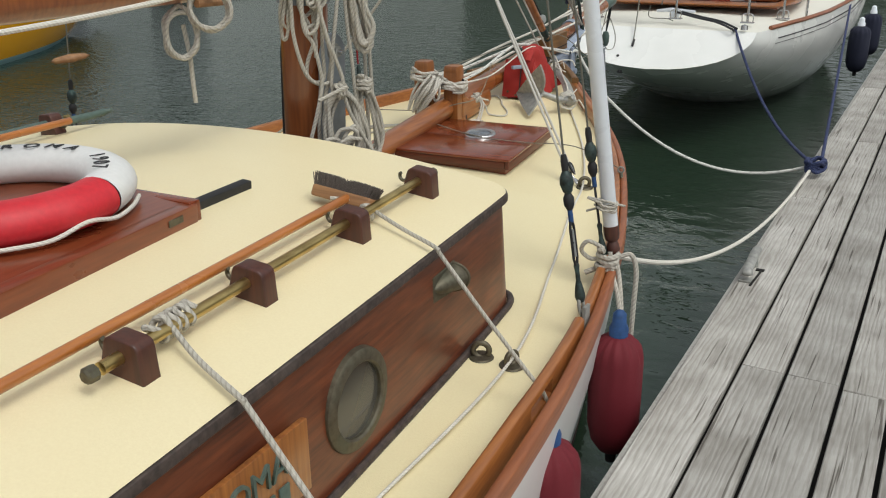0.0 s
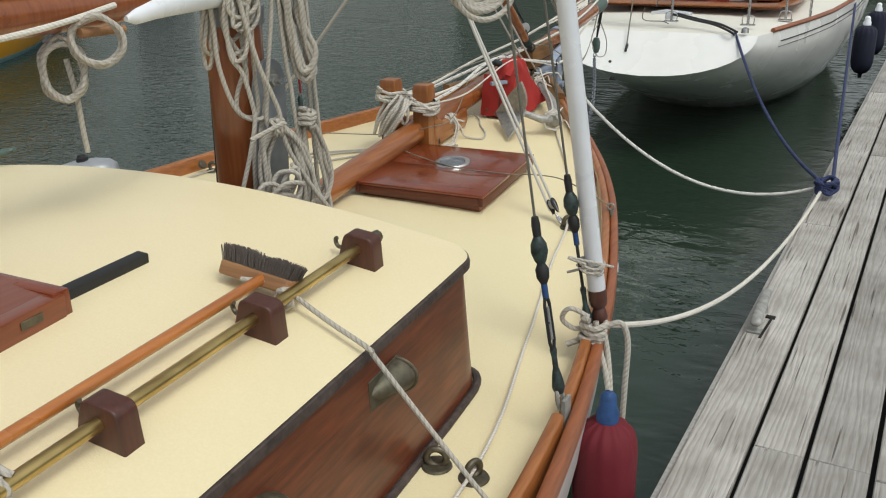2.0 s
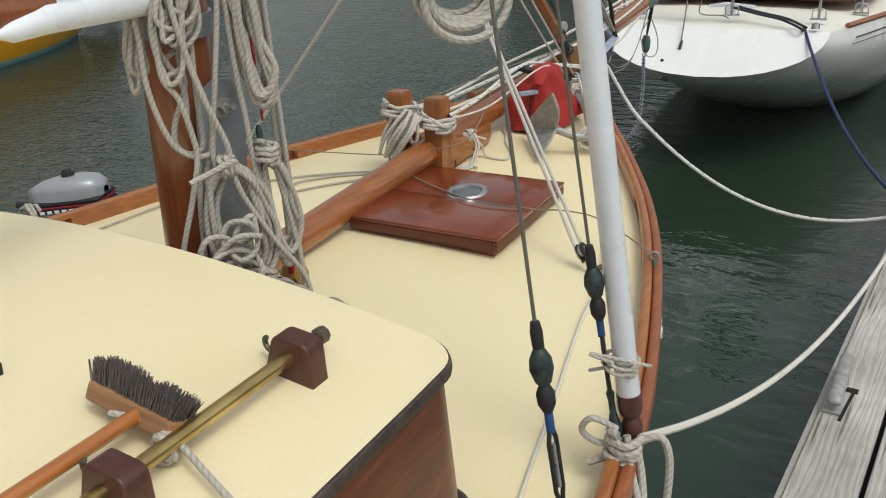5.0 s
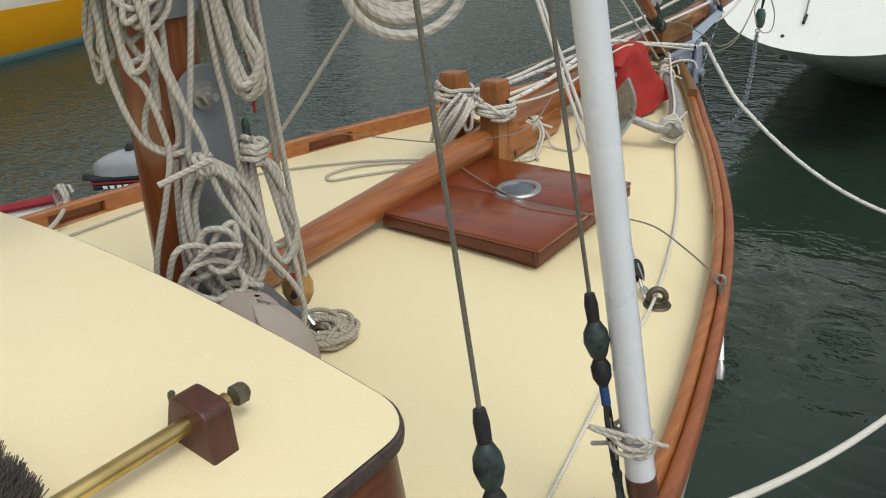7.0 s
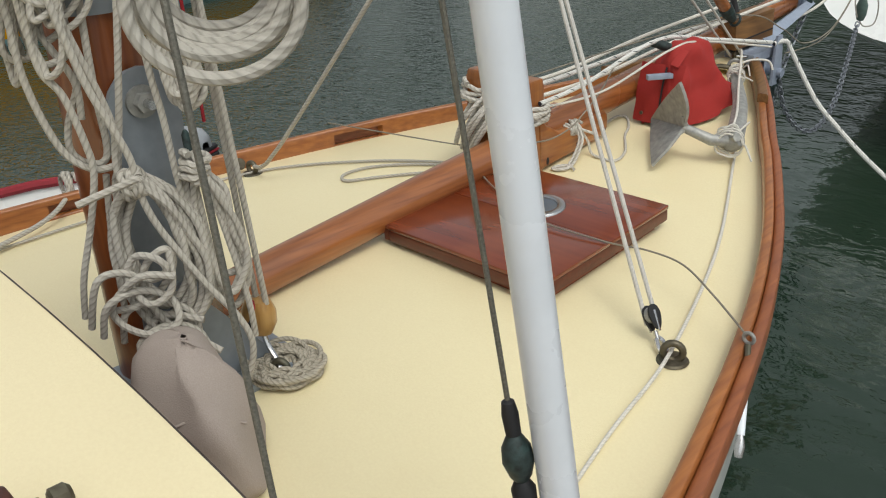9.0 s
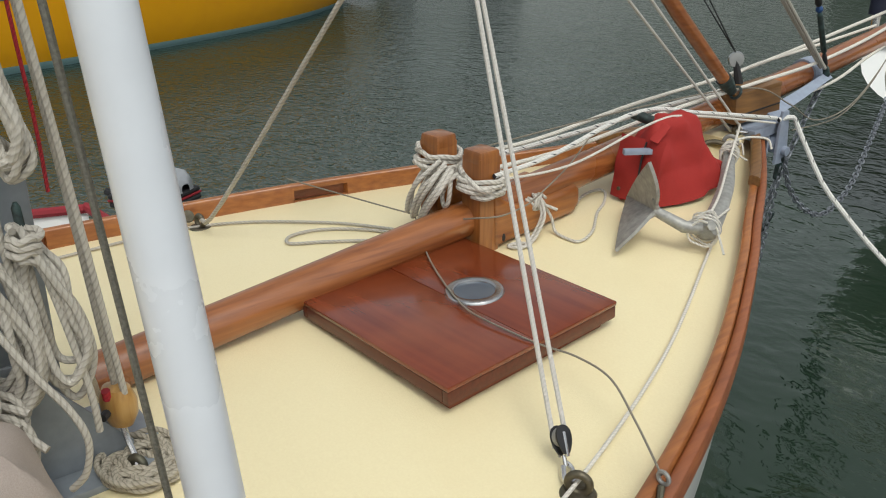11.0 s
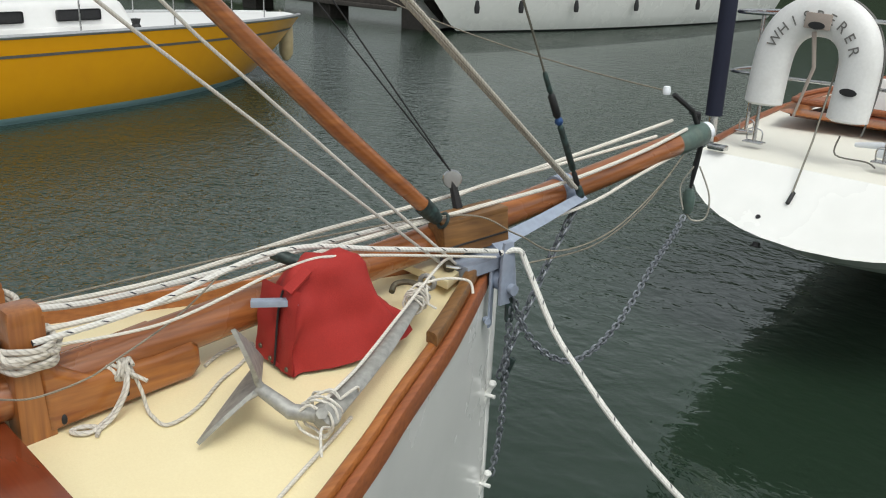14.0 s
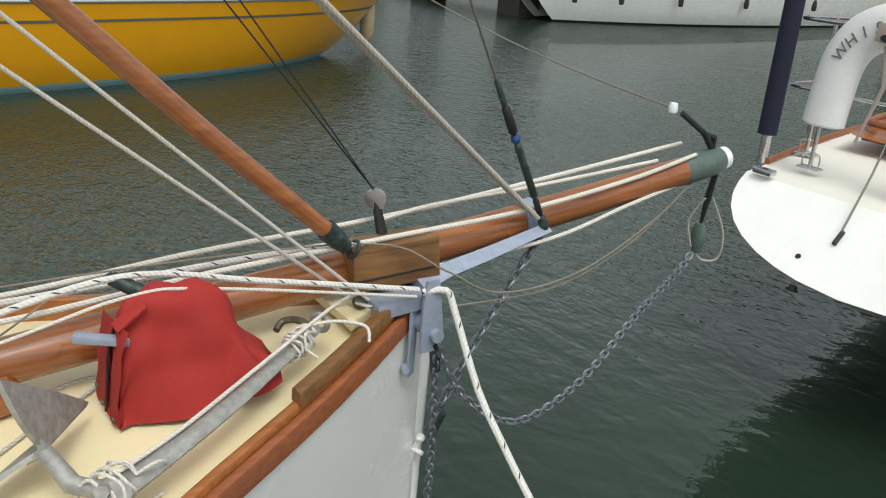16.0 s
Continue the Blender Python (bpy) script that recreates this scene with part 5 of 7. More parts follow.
part("snap_block", turned([(0, -0.01), (0.022, -0.008), (0.024, 0), (0.022, 0.008), (0, 0.01)], Matrix.Translation((0.11, 2.02, 1.21)) @ Matrix.Rotation(radians(70), 4, "Y"), 16), BRONZE, boat)
part("snap_hook", tube(smooth_line([(0.12, 2.0, 1.215), (0.15, 2.03, 1.21), (0.14, 2.07, 1.205), (0.11, 2.06, 1.21)], 4), 0.006, 8), STEEL, boat)

# lines along the bowsprit
def line(name, label, pts, r, mt, n=8):
    own = thing(name, label, "rope")
    part("line", rope(pts, r, n, 8), mt, own)
    return own


line("headsail_sheet", "white rope with dark flecks led from bitts to stem", [(0.14, 0.68, 1.29), (0.13, 0.95, 1.31), (0.15, 1.35, 1.40), (0.17, 1.7, 1.345), (0.195, 2.16, 1.258)], 0.0085, FLECKROPE)
line("headsail_sheet", "white rope with dark flecks led along the port side", [(-0.06, 0.66, 1.31), (-0.09, 0.9, 1.27), (-0.09, 1.25, 1.28), (-0.03, 1.7, 1.33), (0.02, 2.0, 1.36)], 0.010, FLECKROPE)
line("tack_line", "white rope led along the bowsprit to its end", [sprit_bend(q) for q in [(0.10, 0.66, 1.30), (0.06, 1.1, 1.29), (0.07, 1.6, 1.345), (0.09, 2.1, 1.385), (0.065, 2.6, 1.40), (0.02, 3.1, 1.435), (-0.02, 3.45, 1.475)]], 0.008, WHITEROPE)
line("tack_line", "white rope led along the port side of the bowsprit", [sprit_bend(q) for q in [(-0.10, 0.64, 1.29), (-0.12, 1.1, 1.28), (-0.10, 1.6, 1.34), (-0.05, 2.12, 1.395), (-0.07, 2.6, 1.43), (-0.10, 3.45, 1.50)]], 0.008, WHITEROPE)
line("outhaul", "white rope spliced near the stem and led outboard", [sprit_bend(q) for q in [(-0.02, 2.14, 1.40), (-0.055, 2.35, 1.415), (-0.07, 2.8, 1.43), (-0.06, 3.3, 1.46)]], 0.007, WHITEROPE)
line("bobstay_line", "white rope below the bowsprit", [sprit_bend(q) for q in [(0.10, 2.25, 1.275), (0.09, 2.72, 1.30), (0.03, 3.1, 1.345), (-0.03, 3.5, 1.385)]], 0.007, WHITEROPE)
line("cover_rope", "thin white cord led over the red cover", [(0.12, 0.66, 1.27), (0.16, 1.0, 1.27), (0.22, 1.34, 1.375), (0.23, 1.55, 1.37), (0.20, 2.15, 1.24)], 0.0045, WHITEROPE)
line("slack_rope", "thin pale cord hanging slack from the bowsprit", [sprit_bend(q) for q in [(-0.1, 0.7, 1.3), (0.0, 1.5, 1.36), (0.12, 2.05, 1.385), (0.19, 2.25, 1.30), (0.20, 2.45, 1.20), (0.15, 2.8, 1.19), (0.05, 3.2, 1.27), (-0.03, 3.5, 1.39)]], 0.003, THINROPE)
line("slack_rope", "thin pale cord hanging slack from the bowsprit", [sprit_bend(q) for q in [(0.19, 2.30, 1.18), (0.16, 2.7, 1.16), (0.07, 3.1, 1.22), (-0.02, 3.45, 1.36)]], 0.003, THINROPE)


# ---- foredeck things ----
# canvas cover over the windlass
cover = thing("windlass_cover", "red canvas cover laced over the windlass on the foredeck", "cover")
secs = []
AFT = [(0.0, 1.306), (0.12, 1.312), (0.22, 1.326), (0.29, 1.345), (0.33, 1.375)]
for q, (yb, hgt, wa, wb) in enumerate(((1.306, 0.004, 0.086, 0.080), (1.312, 0.13, 0.086, 0.078), (1.326, 0.215, 0.087, 0.074), (1.345, 0.278, 0.090, 0.068), (1.375, 0.304, 0.094, 0.060), (1.415, 0.307, 0.100, 0.056), (1.465, 0.304, 0.106, 0.058), (1.52, 0.290, 0.110, 0.060), (1.565, 0.262, 0.113, 0.064), (1.595, 0.205, 0.117, 0.070), (1.618, 0.135, 0.121, 0.080), (1.648, 0.082, 0.120, 0.090), (1.69, 0.040, 0.106, 0.088))):
    cx = 0.203 + 0.03 * (yb - 1.27)
    row = []
    base = deck_at(cx, yb).z + 0.008 + 0.03 * max(0.0, (yb - 1.5) / 0.16)
    for k in range(25):
        a = math.pi * k / 24
        c, sn = math.cos(a), math.sin(a)
        up = sn ** 0.75
        w = wa + (wb - wa) * up + 0.016 * max(0.0, 1 - 4 * sn) * min(1.0, max(0.0, (yb - 1.34) / 0.1)) - 0.010 * math.sin(math.pi * min(1.0, 2.2 * sn))
        crease = 0.006 * math.sin(7 * a + yb * 31) + 0.005 * math.sin(yb * 55 + 3 * a)
        row.append(Vector((cx + math.copysign(abs(c) ** 0.62, c) * (w + crease), yb + 0.004 * math.sin(4 * a), base + (hgt + crease) * up)))
    secs.append(row)
_bm = grid_mesh(secs)
for rw in (secs[0], secs[-1]):
    _bm.faces.new([_bm.verts.new(p) for p in rw])
bmesh.ops.remove_doubles(_bm, verts=_bm.verts[:], dist=0.0008)
bmesh.ops.recalc_face_normals(_bm, faces=_bm.faces[:])
bmesh.ops.subdivide_edges(_bm, edges=_bm.edges[:], cuts=1, use_grid_fill=True, smooth=0.5)
for v in _bm.verts:
    v.co += v.normal * (0.013 * noise.noise(v.co * 13) + 0.006 * noise.noise(Vector((v.co.x * 26, v.co.y * 30, v.co.z * 9))) + 0.002 * noise.noise(v.co * 55))
part("canvas", _bm, REDCANVAS, cover, "", 70)
for x0, x1, h0, h1, lift in ((0.092, 0.205, 0.012, 0.245, 0.010), (0.214, 0.286, 0.006, 0.25, 0.004)):
    rows = [[Vector((x0 + (x1 - x0) * u + 0.012 * (h / 0.25), interp(AFT, h) - lift - 0.006 * math.sin(math.pi * u) - 0.003 * math.sin(9 * h * 6 + u * 4), deck_at(0.2, 1.27).z + 0.008 + h)) for u in np.linspace(0, 1, 7)] for h in np.linspace(h0, h1, 9)]
    part("flap", grid_mesh(rows), REDCANVAS, cover, "", 60)
part("seam_cord", rope([(0.209, 1.292, 1.085), (0.213, 1.297, 1.16), (0.218, 1.304, 1.25), (0.222, 1.318, 1.31)], 0.0035, 6, 6), BLACKISH, cover)
for q in ((0.135, 1.290, 1.12), (0.272, 1.295, 1.095), (0.19, 1.290, 1.10)):
    part("snap", turned([(0, 0.005), (0.007, 0.004), (0.008, 0)], Matrix.Translation(q) @ Matrix.Rotation(radians(90), 4, "X"), 10), BRONZE, cover)
part("strap", boxed((0.035, 0.085, 0.010), Matrix.Translation((0.258, 1.345, 1.345)) @ Matrix.Rotation(radians(38), 4, "X") @ Matrix.Rotation(radians(18), 4, "Y"), 0.003), REDCANVAS, cover)
wind = part("lever", boxed((0.026, 0.13, 0.020), Matrix.Translation((0.225, 1.290, 1.282)) @ Matrix.Rotation(radians(-32), 4, "Z"), 0.003), LILAC, cover, "blue-grey ratchet lever")
part("handle_socket", tube([(0.136, 1.338, 1.392), (0.130, 1.330, 1.396), (0.134, 1.337, 1.393), (0.180, 1.40, 1.362), (0.205, 1.45, 1.335)], [0.011, 0.0150, 0.0185, 0.0185, 0.0185], 16), VERDIGRIS, cover, "dark green pipe socket")

# anchor lying on its side
anchor = thing("plough_anchor", "galvanised plough anchor lying lashed on the foredeck", "anchor")
T, D, V, K = Vector((0.461, 1.046, 1.348)), Vector((0.434, 0.953, 1.058)), Vector((0.515, 1.115, 1.135)), Vector((0.585, 1.225, 1.115))
POINT, ROOT = Vector((0.215, 1.25, 1.122)), Vector((0.445, 1.118, 1.163))


def wing(tip):
    """A hollowed plate from a wing tip and the root to the point of the plough."""
    mid = (tip + ROOT) / 2
    out = (mid - POINT) - (ROOT - tip).normalized() * (mid - POINT).dot((ROOT - tip).normalized())
    out = out.normalized() * 0.026
    lead = ((tip + POINT) / 2 - ROOT).normalized() * 0.006
    nrm = (ROOT - tip).cross(POINT - tip).normalized() * 0.011
    bm = bmesh.new()
    sheets = []
    for s_ in (0, 1):
        vs = []
        for i in range(9):
            t = i / 8
            vs.append([bm.verts.new(tip.lerp(POINT, t * 0.98).lerp(ROOT.lerp(POINT, t * 0.98), j / 8) + out * math.sin(math.pi * j / 8) * (1 - t) + lead * math.sin(math.pi * t) * (1 - j / 8) + nrm * (s_ - 0.5 + 0.7 * math.sin(math.pi * j / 8) * (1 - t))) for j in range(9)])
        sheets.append(vs)
        for p, q in zip(vs, vs[1:]):
            for j in range(8):
                bm.faces.new((p[j], p[j + 1], q[j + 1], q[j]) if s_ else (p[j], q[j], q[j + 1], p[j + 1]))
    lo, hi = sheets
    edge = [[r[j] for j in range(9)] for r in (lo[0], hi[0])], [[r[0] for r in lo], [r[0] for r in hi]], [[r[8] for r in lo], [r[8] for r in hi]], [lo[8], hi[8]]
    for p, q in edge:
        for j in range(8):
            bm.faces.new((p[j], p[j + 1], q[j + 1], q[j]))
    bmesh.ops.recalc_face_normals(bm, faces=bm.faces[:])
    return bm
part("fluke", wing(T), GALV, anchor, "grey galvanised fluke", 40)
part("fluke", wing(D), GALV, anchor, "grey galvanised fluke", 40)
part("fluke_web", tube([T.lerp(ROOT, 0.75), ROOT + Vector((0.006, 0.006, 0.0)), D.lerp(ROOT, 0.8)], [0.006, 0.016, 0.006], 8), GALV, anchor)
part("crown", tube([ROOT, V.lerp(K, 0.35), V.lerp(K, 0.65), K], [0.017, 0.021, 0.020, 0.026], 12), GALV, anchor)
part("knuckle", turned([(0, -0.03), (0.028, -0.028), (0.036, -0.01), (0.036, 0.012), (0.028, 0.03), (0, 0.032)], Matrix.Translation(K) @ Matrix.Rotation(radians(60), 4, "Y"), 14), GALV, anchor)
part("hinge_bolt", tube([K + Vector((0.01, -0.02, 0.02)), K + Vector((0.032, -0.032, 0.03))], 0.016, 6), GALV, anchor)
SHK = smooth_line([K, (0.52, 1.36, 1.14), (0.43, 1.52, 1.165), (0.32, 1.68, 1.185), (0.215, 1.83, 1.205)], 5)
part("shank", tube(SHK, [0.036 - 0.016 * i / (len(SHK) - 1) for i in range(len(SHK))], 10, False, 0.55), GALV, anchor, "grey galvanised shank")
part("shank_ring", tube([Vector((0.203, 1.85, 1.215)) + Vector((0.022 * math.cos(a), 0.012 * math.cos(a), 0.022 * math.sin(a))) for a in np.linspace(0, 6.28, 15)[:-1]], 0.0085, 8, True), GALV, anchor)
part("shackle", tube(smooth_line([(0.20, 1.83, 1.205), (0.165, 1.80, 1.215), (0.14, 1.77, 1.205), (0.155, 1.745, 1.19)], 4), 0.010, 8), BRONZE, anchor)


def lashing(name, label, c, axis, r, turns, rr, mt, seed, spread=0.04, tails=2):
    """Loose turns of cord round something."""
    random.seed(seed)
    own = thing(name, label, "rope")
    c, axis = Vector(c), Vector(axis).normalized()
    x = axis.cross(Vector((0, 0, 1))).normalized()
    y = axis.cross(x)
    pts = []
    for i in range(turns * 10):
        a = 2 * math.pi * i / 10
        k = r * random.uniform(0.92, 1.15)
        pts.append(c + axis * (spread * (i / (turns * 10) - 0.5) + random.uniform(-0.006, 0.006)) + (x * math.cos(a) + y * math.sin(a)) * k)
    part("turns", rope(pts, rr, 3, 7), mt, own).name = "lashing_turn"
    for t in range(tails):
        a = random.uniform(-0.6, 0.6)
        p = pts[-1 if t else 0]
        part("tail", rope([p, p + Vector((random.uniform(-0.05, 0.05), random.uniform(-0.05, 0.05), 0.025)), p + Vector((random.uniform(-0.09, 0.09), random.uniform(-0.09, 0.09), -0.015))], rr, 6, 7), mt, own)
    return own


lashing("anchor_lashing", "pale cord lashed round the anchor knuckle", K + Vector((-0.01, -0.01, 0.0)), (-0.5, 0.85, 0.1), 0.043, 4, 0.0038, WHITEROPE, 5, 0.09, 3)
lashing("anchor_lashing", "pale cord lashed round the anchor shank end", (0.265, 1.76, 1.198), (-0.55, 0.8, 0.1), 0.032, 5, 0.0036, WHITEROPE, 8, 0.09, 2)
line("anchor_rope", "thin pale cord stretched over the anchor to the rail", [(0.575, 1.215, 1.145), (0.50, 1.38, 1.17), (0.36, 1.62, 1.21), (0.20, 1.90, 1.26), (0.11, 2.03, 1.235)], 0.0048, WHITEROPE)
line("rail_rope", "thin pale cord looped over the rail", [(0.25, 1.78, 1.235), (0.27, 1.86, 1.245), (0.31, 1.93, 1.235), (0.335, 1.93, 1.20)], 0.0045, WHITEROPE)

# knee behind the starboard bitt, with its belaying pin
_kn = [(0.0, 0.0), (0.40, 0.0), (0.43, 0.03), (0.43, 0.085), (0.41, 0.105), (0.30, 0.10), (0.12, 0.115), (0.05, 0.16), (0.0, 0.24)]
knee = part("bitt_knee", prism(_kn, 0.085, Matrix.Translation((0.135, 0.70, deck_z(0.1, 0.9) - 0.004)) @ Matrix.Rotation(radians(4), 4, "Z") @ Matrix.Rotation(radians(4), 4, "X") @ Matrix(((0, 0, -1, 0), (1, 0, 0, 0), (0, 1, 0, 0), (0, 0, 0, 1))), 0.026, 4), KNEEWOOD, boat, "golden varnished knee behind the post")
for hx, hy, hz, hr in ((0.1345, 0.735, 1.062, 0.010), (0.134, 0.90, 1.085, 0.006)):
    part("bolt_hole", turned([(0, 0.0015), (hr * 0.7, 0.001), (hr, -0.002)], Matrix.Translation((hx, hy, hz)) @ Matrix.Rotation(radians(90), 4, "Y") @ Matrix.Diagonal((1.5, 0.8, 1, 1)), 12), BLACKISH, knee)
_kn2 = part("bitt_knee", prism(_kn, 0.07, Matrix.Translation((-0.04, 0.66, deck_z(0.1, 0.9) - 0.004)) @ Matrix.Rotation(radians(4), 4, "Z") @ Matrix.Rotation(radians(4), 4, "X") @ Matrix(((0, 0, -1, 0), (1, 0, 0, 0), (0, 1, 0, 0), (0, 0, 0, 1))), 0.026, 4), KNEEWOOD, boat, "golden varnished knee behind the post")
part("belaying_pin", tube([(0.045, 0.80, 1.152), (0.085, 0.87, 1.148), (0.105, 0.93, 1.146)], [0.010, 0.014, 0.010], 10), BLACKISH, knee)
lashing("pin_line", "thin white line made fast on the pin", (0.108, 0.905, 1.145), (0.4, 0.9, 0.1), 0.026, 5, 0.0055, BITTROPE, 12, 0.04, 1)
for dx in (0.0, 0.014):
    line("pin_line", "thin white line hanging from the pin to deck", [(0.115 + dx, 0.905, 1.155), (0.155 + dx, 0.885, 1.115), (0.160 + dx, 0.85, 1.06)] + [tuple(deck_at(x, y, 0.009)) for x, y in ((0.168 + dx, 0.815), (0.19, 0.775 + dx), (0.165, 0.745), (0.145, 0.765 - dx), (0.175, 0.80), (0.215, 0.785))], 0.0056, BITTROPE)
line("pin_line", "thin pale line lying in a curve on the foredeck", [(0.115, 0.915, 1.155), (0.160, 0.925, 1.10), (0.175, 0.93, 1.055)] + [tuple(deck_at(x, y, 0.007)) for x, y in ((0.215, 0.928), (0.280, 0.942), (0.257, 1.03), (0.165, 1.150), (0.118, 1.235), (0.050, 1.312), (0.012, 1.300), (0.02, 1.22), (0.06, 1.15))], 0.0052, BITTROPE)

# turns of rope on the bitts
for c, s_, h in (((0.084, 0.672), 21, 1.262), ((-0.086, 0.628), 22, 1.312)):
    lashing("bitt_rope", "white rope turned round the mooring posts", (c[0], c[1], h), (0.10, 0.05, 1), 0.070, 4, 0.0086, BITTROPE, s_, 0.070, 0)
random.seed(23)
_eight = []
for i in range(61):
    a = 2 * math.pi * i / 20
    k = random.uniform(0.95, 1.08)
    _eight.append(Vector((-0.001, 0.65, 1.282)) + Vector((0.967, 0.253, 0.0)) * (0.152 * k * math.cos(a)) + Vector((-0.253, 0.967, 0.0)) * (0.070 * k * math.sin(2 * a)) + Vector((0, 0, -0.02 * math.cos(a) + random.uniform(-0.012, 0.012))))
line("bitt_rope", "white rope crossed in a figure of eight between the posts", _eight, 0.0082, BITTROPE, 4)
random.seed(31)
for k in range(6):
    p = Vector((-0.035 + 0.014 * k, 0.575 + random.uniform(-0.012, 0.012), 1.31 - 0.006 * k))
    w = random.uniform(-0.03, 0.03)
    line("bitt_rope", "off-white rope hanging in a bight between the posts", [p + Vector((0.02, 0.02, 0.015)), p + Vector((0.012 + w, -0.04, -0.045)), p + Vector((-0.035 + w, -0.052, -0.115)), p + Vector((-0.085 + w * 0.6, -0.035, -0.185)), p + Vector((-0.098 + w * 0.4, -0.015, -0.165)), p + Vector((-0.06 + w, -0.012, -0.09)), p + Vector((-0.012 + w, 0.015, 0.0))], 0.0078, BITTROPE)
line("bitt_rope", "off-white rope loop standing off the posts", [(0.02, 0.60, 1.30), (0.045, 0.575, 1.25), (0.04, 0.57, 1.195), (0.018, 0.57, 1.18), (0.005, 0.575, 1.215), (0.025, 0.585, 1.275)], 0.0078, BITTROPE)

# lines on deck
line("jack_line", "pale grey line stretched along the starboard side deck", [(1.515, -3.4, 0.875), (1.52, -2.4, 0.862)] + [tuple(deck_at(x, y, 0.022 if abs(y + 1.535) < 0.1 or abs(y - 0.09) < 0.1 else 0.01)) for x, y in ((1.508, -1.535), (1.35, -0.85), (1.20, -0.28), (1.118, 0.085), (0.90, 0.64), (0.62, 1.18), (0.54, 1.33))], 0.0052, WHITEROPE)
line("jack_line", "pale grey line stretched along the port side deck", [tuple(deck_at(x, y, 0.008)) for x, y in ((-1.0, -1.2), (-0.93, -0.45), (-0.84, 0.08), (-0.5, 0.42), (-0.15, 0.60))], 0.0055, ROPE)
line("slack_line", "pale grey line lying in a long loop on deck", [tuple(deck_at(x, y, 0.007)) for x, y in ((-0.10, 0.60), (-0.24, 0.53), (-0.36, 0.46), (-0.46, 0.36), (-0.48, 0.26), (-0.42, 0.225), (-0.34, 0.32), (-0.22, 0.45), (-0.09, 0.56))], 0.006, ROPE)
line("trip_wire", "thin brown cord led across the hatch to the rail", [(-0.769, 0.405, 1.10), (-0.529, 0.45, 1.107), (-0.115, 0.545, 1.115), (0.037, 0.585, 1.135), (0.15, 0.60, 1.168), (0.205, 0.66, 1.179), (0.19, 0.78, 1.185), (0.179, 0.86, 1.21), (0.119, 1.05, 1.26), (0.07, 1.2, 1.33)], 0.0028, THINROPE)
line("trip_wire", "thin brown cord led across the hatch to the rail", [(-0.115, 0.545, 1.115), (-0.06, 0.52, 1.10), (-0.003, 0.489, 1.085), (0.169, 0.402, 1.078), (0.346, 0.331, 1.075), (0.469, 0.293, 1.074), (0.551, 0.287, 1.074), (0.689, 0.304, 1.072), (0.766, 0.321, 1.07), (0.86, 0.34, 1.075), (0.98, 0.33, 1.075), (1.12, 0.26, 1.06), (1.265, 0.18, 1.035)], 0.0028, THINROPE)

# topping lift falls at the starboard deck block
fid = thing("deck_block", "bright metal block shackled to the starboard pad eye", "block")
BD = along((1.058, 0.108, 0.982), (1.015, 0.125, 1.045)) @ Matrix.Rotation(radians(20), 4, "Z")
_egg = [(0.009 * math.sin(a) if math.cos(a) < -0.9 else (0.021 + 0.006 * math.cos(a)) * math.sin(a), 0.045 + 0.034 * math.cos(a)) for a in np.linspace(0, 2 * math.pi, 25)[:-1]]
_up = Matrix(((1, 0, 0, 0), (0, 0, 1, 0), (0, 1, 0, 0), (0, 0, 0, 1)))
for off in (-0.010, 0.010):
    ck = part("cheek", prism(_egg, 0.006, BD @ Matrix.Translation((0, off, 0)) @ _up, 0.002), BLACKISH, fid, "dark plastic cheek")
    part("strap", boxed((0.008, 0.004, 0.055), BD @ Matrix.Translation((0, off * 1.5, 0.036)), 0.001), STEEL, ck, "bright steel strap")
part("sheave", tube([BD @ Vector((0, -0.008, 0.052)), BD @ Vector((0, 0.008, 0.052))], 0.021, 16), GALV, fid)
part("swivel", tube([BD @ Vector((0, 0, -0.012)), BD @ Vector((0, 0, 0.012))], 0.006, 10), STEEL, fid)
part("shackle", tube(smooth_line([(1.056, 0.112, 0.976), (1.072, 0.118, 0.966), (1.10, 0.098, 0.958), (1.092, 0.078, 0.962), (1.066, 0.096, 0.978)], 4), 0.0065, 8), STEEL, fid)
for a, b, c in (((1.03, 0.105, 1.0), (0.397, 0.357, 2.0), (-0.40, 0.675, 3.4)), ((1.045, 0.13, 1.0), (0.382, 0.385, 2.0), (-0.47, 0.685, 3.4))):
    line("tackle_fall", "pale rope rising from the deck block to the rigging", [a, b, c], 0.0062, FALLROPE, 4)
line("runner_fall", "pale rope rising from the port pad eye", [(-0.83, 0.075, 0.985), (-0.614, 0.073, 1.12), (0.078, 0.278, 2.0), (0.848, 0.505, 3.0), (1.1, 0.58, 3.3)], 0.008, ROPE, 4)
pbk = thing("deck_block", "small metal block lying at the port pad eye", "block")
part("cheek", turned([(0, -0.009), (0.022, -0.008), (0.025, 0), (0.022, 0.008), (0, 0.009)], Matrix.Translation((-0.90, 0.05, 0.985)) @ Matrix.Rotation(radians(60), 4, "Y"), 16), BRONZE, pbk)

# ---- round the mast ----
FACE, LAT = Vector((0.85, -0.53, 0)), Vector((0.53, 0.85, 0))
def mpt(s, z, d=0.0):
    """Beside the mast: s across the view, z up, d towards the pontoon."""
    return Vector((0.365, -0.821, 0)) + LAT * s + FACE * d + Vector((0, 0, z))


